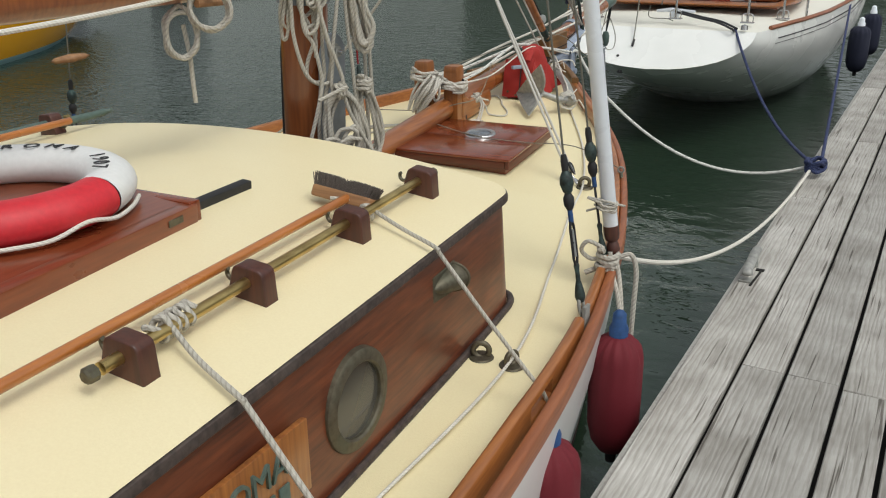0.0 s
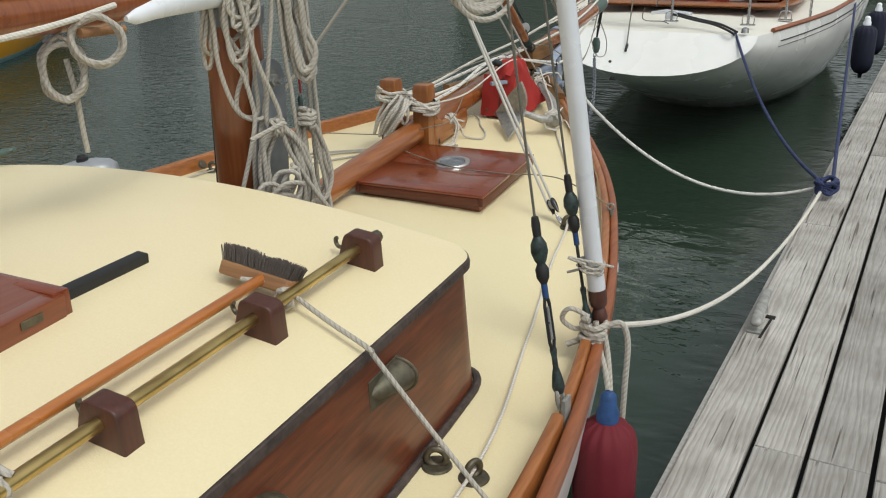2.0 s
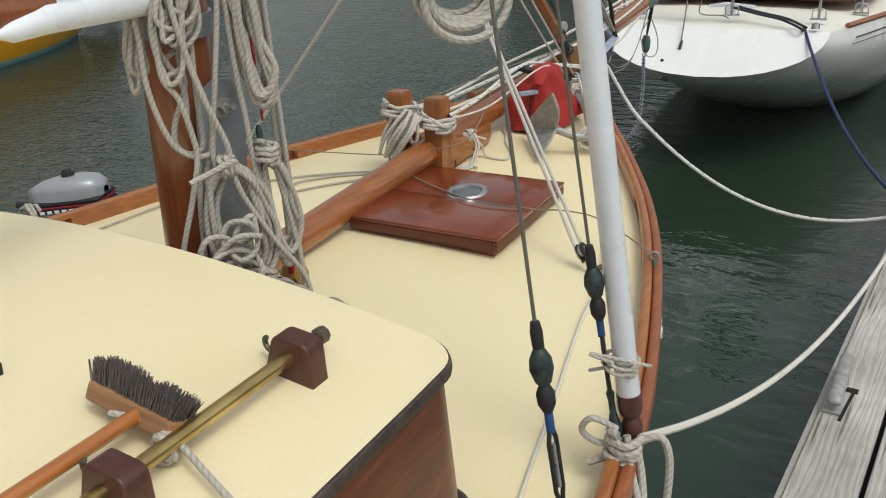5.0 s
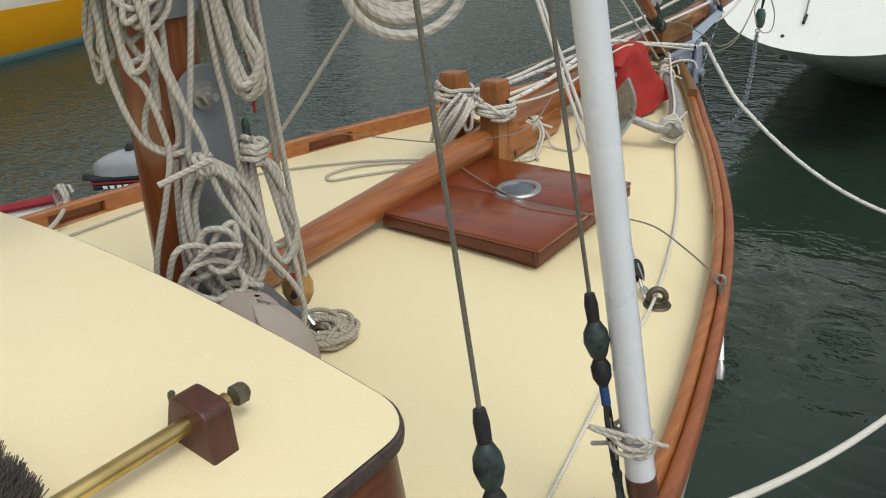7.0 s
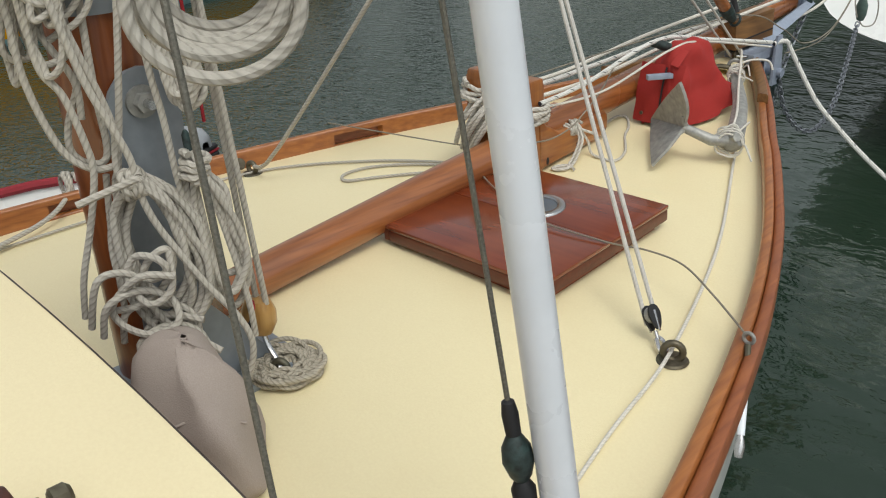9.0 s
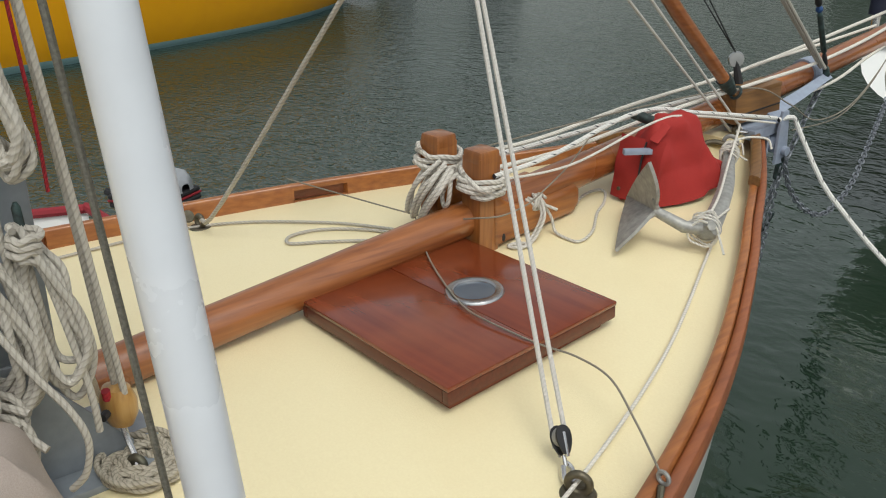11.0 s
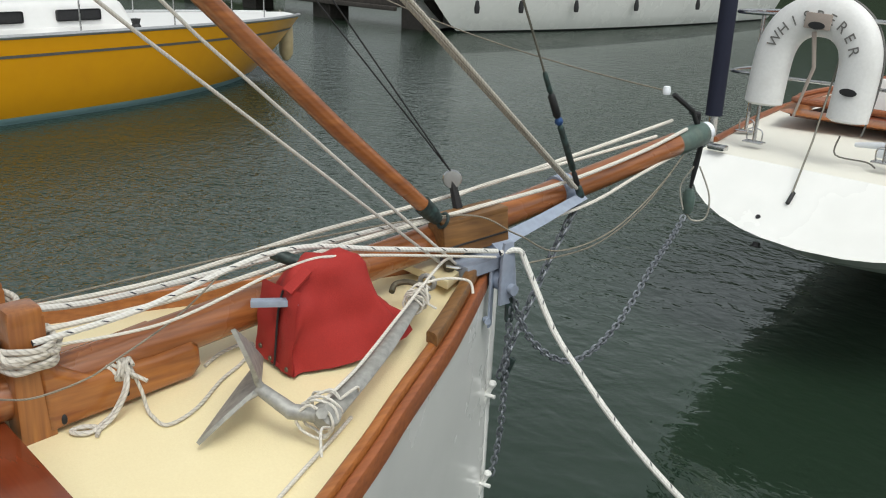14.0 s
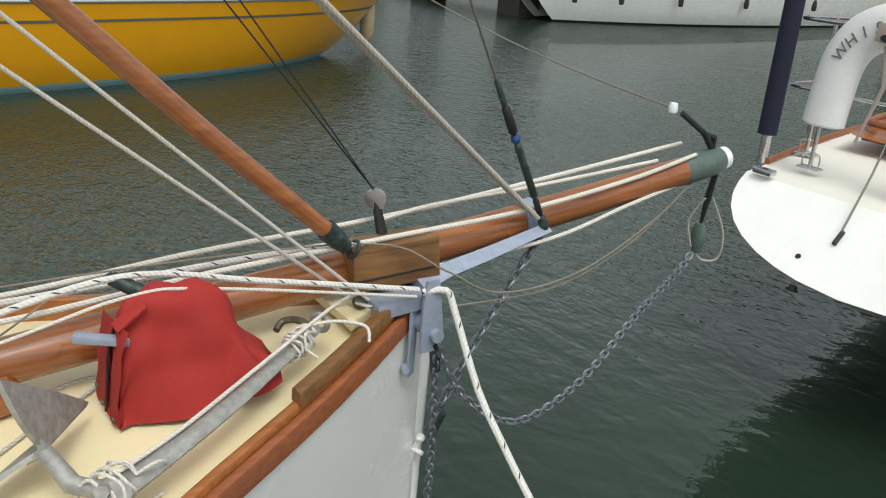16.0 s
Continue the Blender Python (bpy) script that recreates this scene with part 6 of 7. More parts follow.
def coil(label, d, pts, loops, r, seed, jitter, grow=0.0, mt=None):
    """A coil of separate loops; pts gives the outer one as (s, z), fixed at its first point."""
    random.seed(seed)
    own = thing("rope_coil", label, "rope coil", "coils on the mast")
    s0, z0 = pts[0]
    for k in range(loops):
        fs, fz = 1 - grow * k / max(1, loops - 1) + random.uniform(-jitter, jitter), 1 - 0.6 * grow * k / max(1, loops - 1) + random.uniform(-jitter, jitter)
        dd, sh = d + random.uniform(-0.028, 0.028), random.uniform(-0.012, 0.012)
        wob = random.uniform(0, 6)
        part("loop", rope([mpt(s0 + sh + (s_ - s0) * fs + 0.006 * math.sin(2.2 * i + wob), z0 + (z_ - z0) * fz + 0.006 * math.cos(1.9 * i + wob), dd + 0.010 * math.sin(1.3 * i + wob)) for i, (s_, z_) in enumerate(pts)], r, 6, 8), mt or ROPE, own)
    return own


coil("thick grey rope coil hung low on the mast", 0.085, [(-0.03, 1.52), (0.025, 1.478), (0.062, 1.40), (0.080, 1.312), (0.070, 1.225), (0.012, 1.163), (-0.056, 1.178), (-0.098, 1.288), (-0.104, 1.403), (-0.08, 1.48), (-0.036, 1.515)], 10, 0.0085, 41, 0.10, 0.30)
coil("grey rope coil hung on a mast pin", 0.06, [(0.073, 1.563), (0.106, 1.489), (0.137, 1.444), (0.156, 1.357), (0.165, 1.268), (0.137, 1.199), (0.097, 1.215), (0.079, 1.304), (0.068, 1.412), (0.070, 1.54)], 6, 0.008, 42, 0.07, 0.18)
coil("thick grey rope coil hung high on the mast", 0.06, [(0.055, 2.08), (0.034, 1.96), (0.050, 1.83), (0.066, 1.72), (0.088, 1.676), (0.118, 1.69), (0.123, 1.74), (0.106, 1.81), (0.085, 1.90), (0.07, 2.07)], 9, 0.0085, 43, 0.06, 0.16)
coil("loose grey rope loops hung from the boom end", 0.085, [(-0.12, 2.10), (-0.165, 1.96), (-0.172, 1.86), (-0.163, 1.784), (-0.143, 1.768), (-0.113, 1.796), (-0.105, 1.90), (-0.10, 2.08)], 5, 0.0072, 44, 0.16, 0.3)
coil("loose grey rope loops hung from the boom end", 0.07, [(-0.18, 2.08), (-0.222, 1.95), (-0.237, 1.86), (-0.246, 1.778), (-0.238, 1.737), (-0.218, 1.757), (-0.213, 1.85), (-0.19, 2.05)], 3, 0.007, 45, 0.10, 0.25)
coil("short grey rope loops bunched under the boom end", 0.10, [(-0.10, 2.08), (-0.15, 1.98), (-0.16, 1.90), (-0.12, 1.86), (-0.07, 1.90), (-0.06, 2.0), (-0.08, 2.10)], 5, 0.0072, 48, 0.22, 0.3)
tangle = thing("rope_tangle", "tangled grey rope hanging at the mast foot", "rope coil", "coils on the mast")
for d_, q in ((0.15, [(-0.173, 1.22), (-0.14, 1.331), (-0.093, 1.342), (-0.034, 1.313), (0.005, 1.344), (-0.016, 1.377), (-0.061, 1.37), (-0.081, 1.321), (-0.043, 1.269), (0.007, 1.296), (0.012, 1.378)]), (0.13, [(-0.135, 1.245), (-0.072, 1.259), (-0.021, 1.282), (0.014, 1.339), (0.003, 1.383), (-0.041, 1.348), (-0.053, 1.265), (-0.019, 1.194), (0.041, 1.172)]), (0.16, [(-0.15, 1.20), (-0.125, 1.28), (-0.06, 1.30), (0.0, 1.27), (0.01, 1.22), (-0.05, 1.20), (-0.11, 1.22), (-0.12, 1.27), (-0.05, 1.34), (0.02, 1.33)]), (0.12, [(-0.12, 1.16), (-0.10, 1.24), (-0.04, 1.25), (0.03, 1.21), (0.04, 1.15), (-0.02, 1.12), (-0.08, 1.15), (-0.03, 1.21), (0.06, 1.20)]), (0.145, [(-0.06, 1.10), (-0.08, 1.17), (-0.02, 1.20), (0.045, 1.17), (0.06, 1.10), (0.0, 1.07), (-0.05, 1.11), (0.02, 1.16), (0.09, 1.13)])):
    part("strand", rope([mpt(s_, z_, d_ + 0.016 * math.sin(1.7 * i)) for i, (s_, z_) in enumerate(q)], 0.0082, 6, 8), ROPE, tangle)
for d_, q in ((0.06, [(0.005, 2.6), (0.0, 2.1), (-0.005, 1.94), (-0.039, 1.715), (-0.069, 1.555), (-0.086, 1.487), (-0.09, 1.25)]), (0.06, [(0.03, 2.6), (0.02, 2.1), (0.018, 1.938), (0.026, 1.753), (0.037, 1.649), (0.045, 1.512), (0.06, 1.40)]), (0.12, [(-0.135, 2.12), (-0.13, 1.956), (-0.11, 1.84), (-0.085, 1.734), (-0.058, 1.659), (-0.032, 1.581), (-0.027, 1.513), (-0.007, 1.44), (0.036, 1.353), (0.082, 1.27), (0.131, 1.195), (0.156, 1.122), (0.141, 1.043), (0.106, 1.003)]), (0.10, [(-0.16, 2.1), (-0.173, 1.925), (-0.173, 1.782), (-0.139, 1.718), (-0.116, 1.615), (-0.113, 1.548), (-0.142, 1.434), (-0.179, 1.316), (-0.195, 1.22)]), (0.08, [(-0.20, 2.08), (-0.214, 1.942), (-0.212, 1.859), (-0.21, 1.756), (-0.189, 1.655), (-0.159, 1.586), (-0.112, 1.554), (-0.068, 1.559)]), (0.06, [(-0.118, 1.96), (-0.118, 1.814), (-0.113, 1.741), (-0.151, 1.646), (-0.155, 1.588), (-0.121, 1.56), (-0.086, 1.58), (-0.086, 1.702), (-0.084, 1.81), (-0.074, 2.05)]), (0.09, [(-0.10, 2.1), (-0.106, 1.951), (-0.116, 1.878), (-0.095, 1.791), (-0.069, 1.698), (-0.059, 1.634), (-0.068, 1.549), (-0.05, 1.48)]), (0.07, [(-0.17, 2.1), (-0.176, 1.954), (-0.177, 1.864), (-0.151, 1.809), (-0.118, 1.736), (-0.12, 1.66)]), (0.05, [(-0.10, 1.53), (-0.115, 1.38), (-0.12, 1.2)]), (0.055, [(0.10, 1.52), (0.13, 1.36), (0.155, 1.20), (0.16, 1.1)])):
    line("halyard", "weathered grey halyard hanging down the mast", [mpt(s_, z_, d_) for s_, z_ in q], 0.0078, ROPE, 6)
lashing("coil_hitch", "grey rope hitch holding the mast coil", mpt(-0.037, 1.525, 0.105), (0.5, 0.8, 0.3), 0.026, 4, 0.008, ROPE, 47, 0.04, 1)
lashing("coil_hitch", "grey rope hitch on the mast pin", mpt(0.085, 1.535, 0.065), (0.1, 0.2, 1.0), 0.026, 4, 0.008, ROPE, 49, 0.06, 0)
part("belaying_pin", tube([mpt(0.078, 1.50, 0.04), mpt(0.074, 1.60, 0.04), mpt(0.074, 1.61, 0.04)], [0.010, 0.009, 0.004], 10), VERDIGRIS, mast)
line("halyard", "thin red cord running down behind the mast", [mpt(0.08, 2.4, -0.05), mpt(0.095, 1.95, -0.05), mpt(0.105, 1.75, -0.05), mpt(0.108, 1.60, -0.045)], 0.004, REDROPE)
for off in (0.0, 0.03):
    line("boom_tackle", "pale rope fall of the tackle beside the mast", [(0.385 + off, -0.64 + off * 0.3, 1.12), (0.419 + off * 0.6, -0.712, 2.0), (0.50, -0.85, 3.2)], 0.008, ROPE, 4)
tb = thing("wooden_block", "varnished wooden block with metal strop and shackle", "block")
part("shell", turned([(0, -0.058), (0.026, -0.050), (0.040, -0.018), (0.041, 0.015), (0.030, 0.045), (0, 0.056)], Matrix.Translation((0.388, -0.640, 1.082)) @ Matrix.Rotation(radians(32), 4, "Z") @ Matrix.Diagonal((1.12, 0.85, 1, 1)), 20), ASH, tb, "golden varnished shell")
part("sheave_pin", tube([(0.415, -0.675, 1.085), (0.43, -0.69, 1.085)], 0.010, 8), BLACKISH, tb)
part("whipping", tube([(0.40, -0.665, 1.11), (0.405, -0.668, 1.135)], 0.010, 8), REDROPE, tb)
part("shackle", tube(smooth_line([(0.40, -0.642, 1.035), (0.415, -0.64, 1.0), (0.44, -0.638, 0.975), (0.46, -0.64, 0.955)], 4), 0.0075, 8), STEEL, tb)
matt = thing("rope_mat", "flat woven mat of grey-brown rope on deck", "rope mat")
for ly in range(3):
    pts = []
    c = deck_at(0.452, -0.622)
    for i in range(97):
        a = 2 * math.pi * i / 96 * 5
        r = 0.058 + 0.006 * ly + 0.030 * math.cos(a * 1.4 + ly * 2.1)
        pts.append(c + Vector((r * math.cos(a + ly) * 1.08, r * math.sin(a + ly), 0.010 + ly * 0.008 + 0.007 * math.sin(a * 2.8 + ly * 2))))
    part("strand", rope(pts, 0.0068, 3, 7), MATROPE, matt)
bag = thing("canvas_bag", "taupe canvas bag slumped between mast and cabin", "bag")
rows = []
for i, (hz, k) in enumerate(((0.0, 1.0), (0.05, 1.02), (0.12, 0.97), (0.19, 0.86), (0.25, 0.66), (0.285, 0.42), (0.30, 0.16), (0.304, 0.02))):
    rows.append([deck_at(0.60, -0.945) + Vector((0.19 * k * math.cos(a) + 0.03 * hz * 2 + 0.016 * math.sin(3 * a + i), 0.125 * k * math.sin(a) + 0.012 * math.cos(4 * a + i), hz * 1.08 - 0.12 * hz * math.cos(a) * k + 0.014 * math.sin(2 * a + 1) * k)) for a in np.linspace(0, 2 * math.pi, 25)[:-1]])
_bm = grid_mesh(rows, True)
bmesh.ops.remove_doubles(_bm, verts=_bm.verts[:], dist=0.0008)
bmesh.ops.holes_fill(_bm, edges=_bm.edges[:], sides=0)
bmesh.ops.subdivide_edges(_bm, edges=_bm.edges[:], cuts=1, use_grid_fill=True, smooth=0.5)
bmesh.ops.recalc_face_normals(_bm, faces=_bm.faces[:])
for v in _bm.verts:
    v.co += v.normal * 0.012 * noise.noise(v.co * 11)
part("canvas", _bm, GREYCANVAS, bag, "", 70)
part("seam", rope([deck_at(0.70, -1.04, 0.20), deck_at(0.73, -0.98, 0.21), deck_at(0.76, -0.90, 0.17)], 0.003, 5, 6), GREYCANVAS, bag)

# coil hung in the starboard shrouds
random.seed(55)
shc = thing("rope_coil", "thick grey rope coil hung in the starboard rigging", "rope coil")
for k in range(10):
    r, dz, df, tw = 0.066 + random.uniform(-0.016, 0.012), random.uniform(-0.012, 0.012), random.uniform(-0.03, 0.03), random.uniform(-0.25, 0.25)
    part("coil_loop", rope([Vector((1.330, -1.137, 2.030 + dz)) + LAT * (r * 1.15 * math.cos(a)) + Vector((0, 0, r * math.sin(a))) + FACE * (df + 0.03 * math.sin(a + tw) * tw) for a in np.linspace(0, 2 * math.pi, 15)[:-1]], 0.0075, 4, 8, True), ROPE, shc)

# boom over the cabin, with its coils
mb = part("main_boom", tube([(0.345, -1.30, 1.985), (0.345, -1.5, 1.985), (0.34, -2.2, 1.99), (0.32, -4.2, 2.0)], [0.045, 0.058, 0.064, 0.07], 20), MASTWOOD, boat, "varnished wooden main boom")
part("sail_sock", tube([(0.39, -1.455, 1.945), (0.385, -1.42, 1.948), (0.37, -1.33, 1.965), (0.33, -1.08, 1.975), (0.30, -0.98, 1.975)], [0.008, 0.024, 0.036, 0.046, 0.05], 16), PVC, mb, "white cloth sleeve")
part("jaw", tube([(0.31, -1.02, 1.975), (0.27, -0.92, 1.975)], 0.055, 14), GREY, mb)
part("boom_cleat", tube([(0.42, -1.64, 1.93), (0.43, -1.50, 1.925)], [0.014, 0.011], 10), BRUSHWOOD, mb)
def boom_coil(c, w, h, loops, seed, label):
    random.seed(seed)
    own = thing("rope_coil", label, "rope coil", "coils on the boom")
    pts = []
    for k in range(loops):
        for a in (90, 150, 210, 270, 330, 390):
            s_ = random.uniform(0.8, 1.1)
            pts.append(Vector(c) + LAT * (w * s_ * math.cos(radians(a))) + Vector((0, 0, h * s_ * math.sin(radians(a)))) + FACE * random.uniform(-0.015, 0.02))
    part("coil_loop", rope(pts, 0.0075, 5, 7), ROPE, own)
    return own
boom_coil((0.44, -1.60, 1.905), 0.07, 0.065, 4, 61, "pale rope coil on the boom cleat")
boom_coil((0.36, -1.66, 1.83), 0.055, 0.085, 3, 62, "pale rope coil hanging under the boom")
line("coil_tail", "pale rope tail hanging from the boom coil", [(0.35, -1.64, 1.86), (0.355, -1.63, 1.76), (0.352, -1.625, 1.66), (0.35, -1.62, 1.60)], 0.0075, ROPE)
line("boom_sheet", "pale rope led along the boom", [(0.43, -1.52, 1.99), (0.42, -1.8, 1.95), (0.44, -2.4, 1.92), (0.45, -3.4, 1.90)], 0.008, WHITEROPE)
line("boom_sheet", "pale rope led along the boom", [(0.40, -1.25, 2.035), (0.40, -1.6, 2.06), (0.39, -2.6, 2.05)], 0.008, ROPE)
ptb = thing("wooden_block", "worn wooden block on the port rigging", "block")
part("shell", turned([(0, -0.08), (0.022, -0.06), (0.034, 0), (0.022, 0.06), (0, 0.08)], Matrix.Translation((-0.98, -1.06, 1.58)) @ Matrix.Rotation(radians(-32), 4, "Z") @ Matrix.Rotation(radians(-84), 4, "X") @ Matrix.Diagonal((0.9, 0.6, 1.1, 1)), 14), BRUSHWOOD, ptb)
line("port_lanyard", "pale rope made fast on the port rail", [(-1.19, -0.52, 1.02), (-1.17, -0.55, 1.04), (-1.12, -0.56, 0.98), (-1.02, -0.70, 0.935), (-0.9, -1.0, 0.92)], 0.009, ROPE)
lashing("rail_hitch", "grey rope hitched round the port rail", (-1.175, -0.535, 0.985), (0.2, 1, 0), 0.045, 3, 0.008, ROPE, 66, 0.05, 0)

# ---- ropes and fenders on the starboard side ----
line("fender_line", "grey rope from the hand rail over the cabin edge", [(1.01, -1.77, 1.40), (1.06, -1.755, 1.398), (1.115, -1.744, 1.394), (1.165, -1.752, 1.372), (1.270, -1.776, 1.345), (1.392, -1.806, 1.322), (1.412, -1.802, 1.295), (1.53, -1.772, 1.13), (1.648, -1.742, 0.972), (1.700, -1.722, 0.895), (1.722, -1.705, 0.80)], 0.0062, ROPE)
lashing("rail_hitch", "grey rope hitched round the brass rail", (1.135, -1.765, 1.372), (0, 1, 0), 0.020, 2, 0.008, ROPE, 71, 0.03, 0)
line("fender_line", "grey rope from the hand rail over the cabin edge", [(1.185, -2.60, 1.385), (1.22, -2.62, 1.385), (1.32, -2.65, 1.345), (1.466, -2.69, 1.316), (1.482, -2.69, 1.30), (1.63, -2.70, 1.145), (1.80, -2.71, 0.965), (1.86, -2.715, 0.88), (1.875, -2.72, 0.76)], 0.0068, ROPE)
lashing("rail_hitch", "grey rope hitched round the brass rail", (1.195, -2.59, 1.38), (-0.08, 1, 0), 0.023, 5, 0.0075, ROPE, 72, 0.10, 1)


def fender(x, y, top, length, r, cloth, tie, label):
    own = thing("fender", label, "fender")
    m = Matrix.Translation((x, y, top))
    prof = [(0.0, -length), (r * 0.25, -length + 0.002), (r * 0.55, -length + 0.015), (r * 0.85, -length + 0.06), (r, -length + 0.13), (r * 1.02, -length * 0.5), (r, -0.10), (r * 0.95, -0.070), (r * 0.86, -0.045), (r * 0.72, -0.026), (r * 0.55, -0.012), (r * 0.34, 0.0)]
    bm = turned(prof, m, 64)
    for v in bm.verts:
        a = math.atan2(v.co.y - y, v.co.x - x)
        k = max(0.0, 1 - abs(v.co.z - (top - 0.025)) / 0.085)
        rad = 1 + 0.085 * k * math.sin(a * 13 + 0.6 * math.sin(3 * a)) + 0.008 * math.sin(a * 5 + v.co.z * 20)
        v.co.x, v.co.y = x + (v.co.x - x) * rad, y + (v.co.y - y) * rad
    part("cloth_cover", bm, cloth, own, "", 60)
    part("neck", turned([(r * 0.36, -0.01), (r * 0.36, 0.03), (r * 0.27, 0.05), (r * 0.25, 0.085), (r * 0.12, 0.10), (0, 0.102)], m, 18), tie, own)
    part("base_tag", turned([(0, -0.05), (0.02, -0.045), (0.024, 0.0), (0.02, 0.02)], m @ Matrix.Translation((0, 0, -length)), 12), BLACKISH, own)
    return own


fender(1.66, -0.93, 0.73, 0.50, 0.098, FENDERCLOTH, BLUETIE, "burgundy cloth-covered fender hanging from the rail")
fender(1.712, -1.70, 0.728, 0.48, 0.098, FENDERCLOTH, BLUETIE, "burgundy cloth-covered fender hanging outside the hull")
line("fender_line", "grey rope knotted at the shroud and down to fender", [(1.585, -0.86, 1.02), (1.60, -0.87, 0.95), (1.635, -0.90, 0.88), (1.655, -0.925, 0.83)], 0.009, ROPE)
line("fender_line", "grey rope knotted at the shroud and down to fender", [(1.60, -0.84, 1.0), (1.625, -0.86, 0.93), (1.65, -0.90, 0.86), (1.665, -0.93, 0.81)], 0.009, ROPE)
line("rope_tail", "pale braided rope tail hanging outside the rail", [(1.60, -0.82, 0.985), (1.645, -0.80, 1.0), (1.67, -0.80, 0.94), (1.675, -0.82, 0.8), (1.675, -0.83, 0.62)], 0.0095, ROPE)
lashing("shroud_hitch", "grey rope turned round the shroud foot", (1.572, -0.848, 0.985), (0.1, 0.05, 1), 0.034, 4, 0.010, ROPE, 75, 0.08, 1)
line("shroud_bow", "grey rope loop standing off the shroud", [(1.56, -0.86, 1.03), (1.51, -0.89, 1.06), (1.485, -0.89, 1.02), (1.52, -0.87, 0.985), (1.57, -0.85, 1.0)], 0.008, ROPE)
lashing("tube_tie", "thin pale cord tied round the white tube", (1.552, -0.838, 1.19), (0.1, 0.05, 1), 0.038, 3, 0.0045, ROPE, 76, 0.03, 2)

# ---- mooring lines ----
KN = Vector((1.885, 2.43, 0.56))
line("mooring_line", "white mooring rope from the shroud to the pontoon", sag((1.60, -0.80, 0.985), KN + Vector((-0.02, -0.06, 0)), 0.24), 0.0102, WHITEROPE, 3)
line("mooring_line", "white flecked mooring rope from the bow to the pontoon", [(0.20, 2.17, 1.25), (0.225, 2.235, 1.255), (0.255, 2.25, 1.20)] + sag((0.27, 2.25, 1.13), KN + Vector((-0.05, 0, 0)), 0.30)[1:], 0.0105, FLECKROPE, 3)
line("mooring_line", "navy mooring rope from the white yacht to the pontoon", sag((0.715, 5.085, 1.125), KN + Vector((0, 0.05, 0)), 0.19), 0.012, BLUEROPE, 3)
line("mooring_line", "navy mooring rope led forward to the white yacht", sag(KN + Vector((0.03, 0.03, 0)), (1.36, 8.6, 1.2), 0.12), 0.012, BLUEROPE, 3)
knot = thing("rope_knot", "navy rope knotted round the pontoon ring", "rope")
random.seed(81)
for k in range(3):
    part("turn", rope([KN + Vector((0.055 * math.cos(a + k) * random.uniform(0.8, 1.2), 0.08 * math.sin(a + k * 1.3), 0.02 + 0.035 * math.sin(a * 1.5 + k))) for a in np.linspace(0, 12, 22)], 0.012, 3, 7), BLUEROPE, knot)

# pontoon cleat
cl = thing("pontoon_cleat", "grey metal mooring cleat folded on the pontoon edge", "cleat")
part("cleat_bar", tube(smooth_line([(1.874, 0.345, 0.540), (1.872, 0.38, 0.558), (1.866, 0.52, 0.570), (1.860, 0.65, 0.566), (1.857, 0.70, 0.552)], 5), [0.014, 0.020, 0.023] + [0.024] * 15 + [0.022, 0.018, 0.010], 12, False, 0.7, (0, 0, 1)), GALV, cl)
for y in (0.455, 0.585):
    part("cleat_leg", tube([(1.867, y, 0.50), (1.866, y, 0.556)], [0.020, 0.014], 10), GALV, cl)
part("base_plate", boxed((0.060, 0.055, 0.010), Matrix.Translation((1.868, 0.37, 0.507)), 0.003), GALV, cl, "worn metal base plate")
# slot drawn as near-black bars, its inner shade put into the colour
part("slot", boxed((0.011, 0.215, 0.006), Matrix.Translation((1.906, 0.42, 0.5035)) @ Matrix.Rotation(radians(-3), 4, "Z"), 0.002), GAPSHADE, cl)
part("slot_head", boxed((0.040, 0.030, 0.007), Matrix.Translation((1.905, 0.538, 0.5035)), 0.002), GAPSHADE, cl)

# ---- dinghy with outboard on the port side ----
dinghy = thing("dinghy", "small red-edged dinghy lying on the port side", "dinghy")
part("hull", grid_mesh([[Vector((-2.62 + 0.62 * math.cos(a) * k, -0.9 + y, 0.32 - 0.38 * abs(math.sin(a)) ** 0.8)) for a in np.linspace(0, math.pi, 13)] for y, k in ((1.15, 0.75), (0.8, 0.95), (0.2, 1.0), (-0.6, 0.98), (-1.3, 0.7), (-1.7, 0.1))]), WHITE, dinghy, "white hull", 60)
part("gunwale", tube([(-2.62 + 0.62 * k * s_, -0.9 + y, 0.33) for s_, seq in ((1, ((1.15, 0.75), (0.8, 0.95), (0.2, 1.0), (-0.6, 0.98), (-1.3, 0.7), (-1.7, 0.1))),) for y, k in seq], 0.03, 8), REDPAINT, dinghy, "dark red gunwale")
part("transom_cap", tube([(-3.10, 0.25, 0.335), (-2.62, 0.29, 0.34), (-2.14, 0.25, 0.335)], 0.03, 8), REDPAINT, dinghy, "dark red transom cap")
part("gunwale", tube([(-2.62 - 0.62 * k, -0.9 + y, 0.33) for y, k in ((1.15, 0.75), (0.8, 0.95), (0.2, 1.0), (-0.6, 0.98), (-1.3, 0.7), (-1.7, 0.1))], 0.03, 8), REDPAINT, dinghy, "dark red gunwale")
ob = thing("outboard_motor", "small grey outboard motor on the dinghy", "outboard motor")
OM = Matrix.Translation((-2.30, 0.40, 0.63)) @ Matrix.Rotation(radians(-62), 4, "Z") @ Matrix.Rotation(radians(6), 4, "X")
secs_o = []
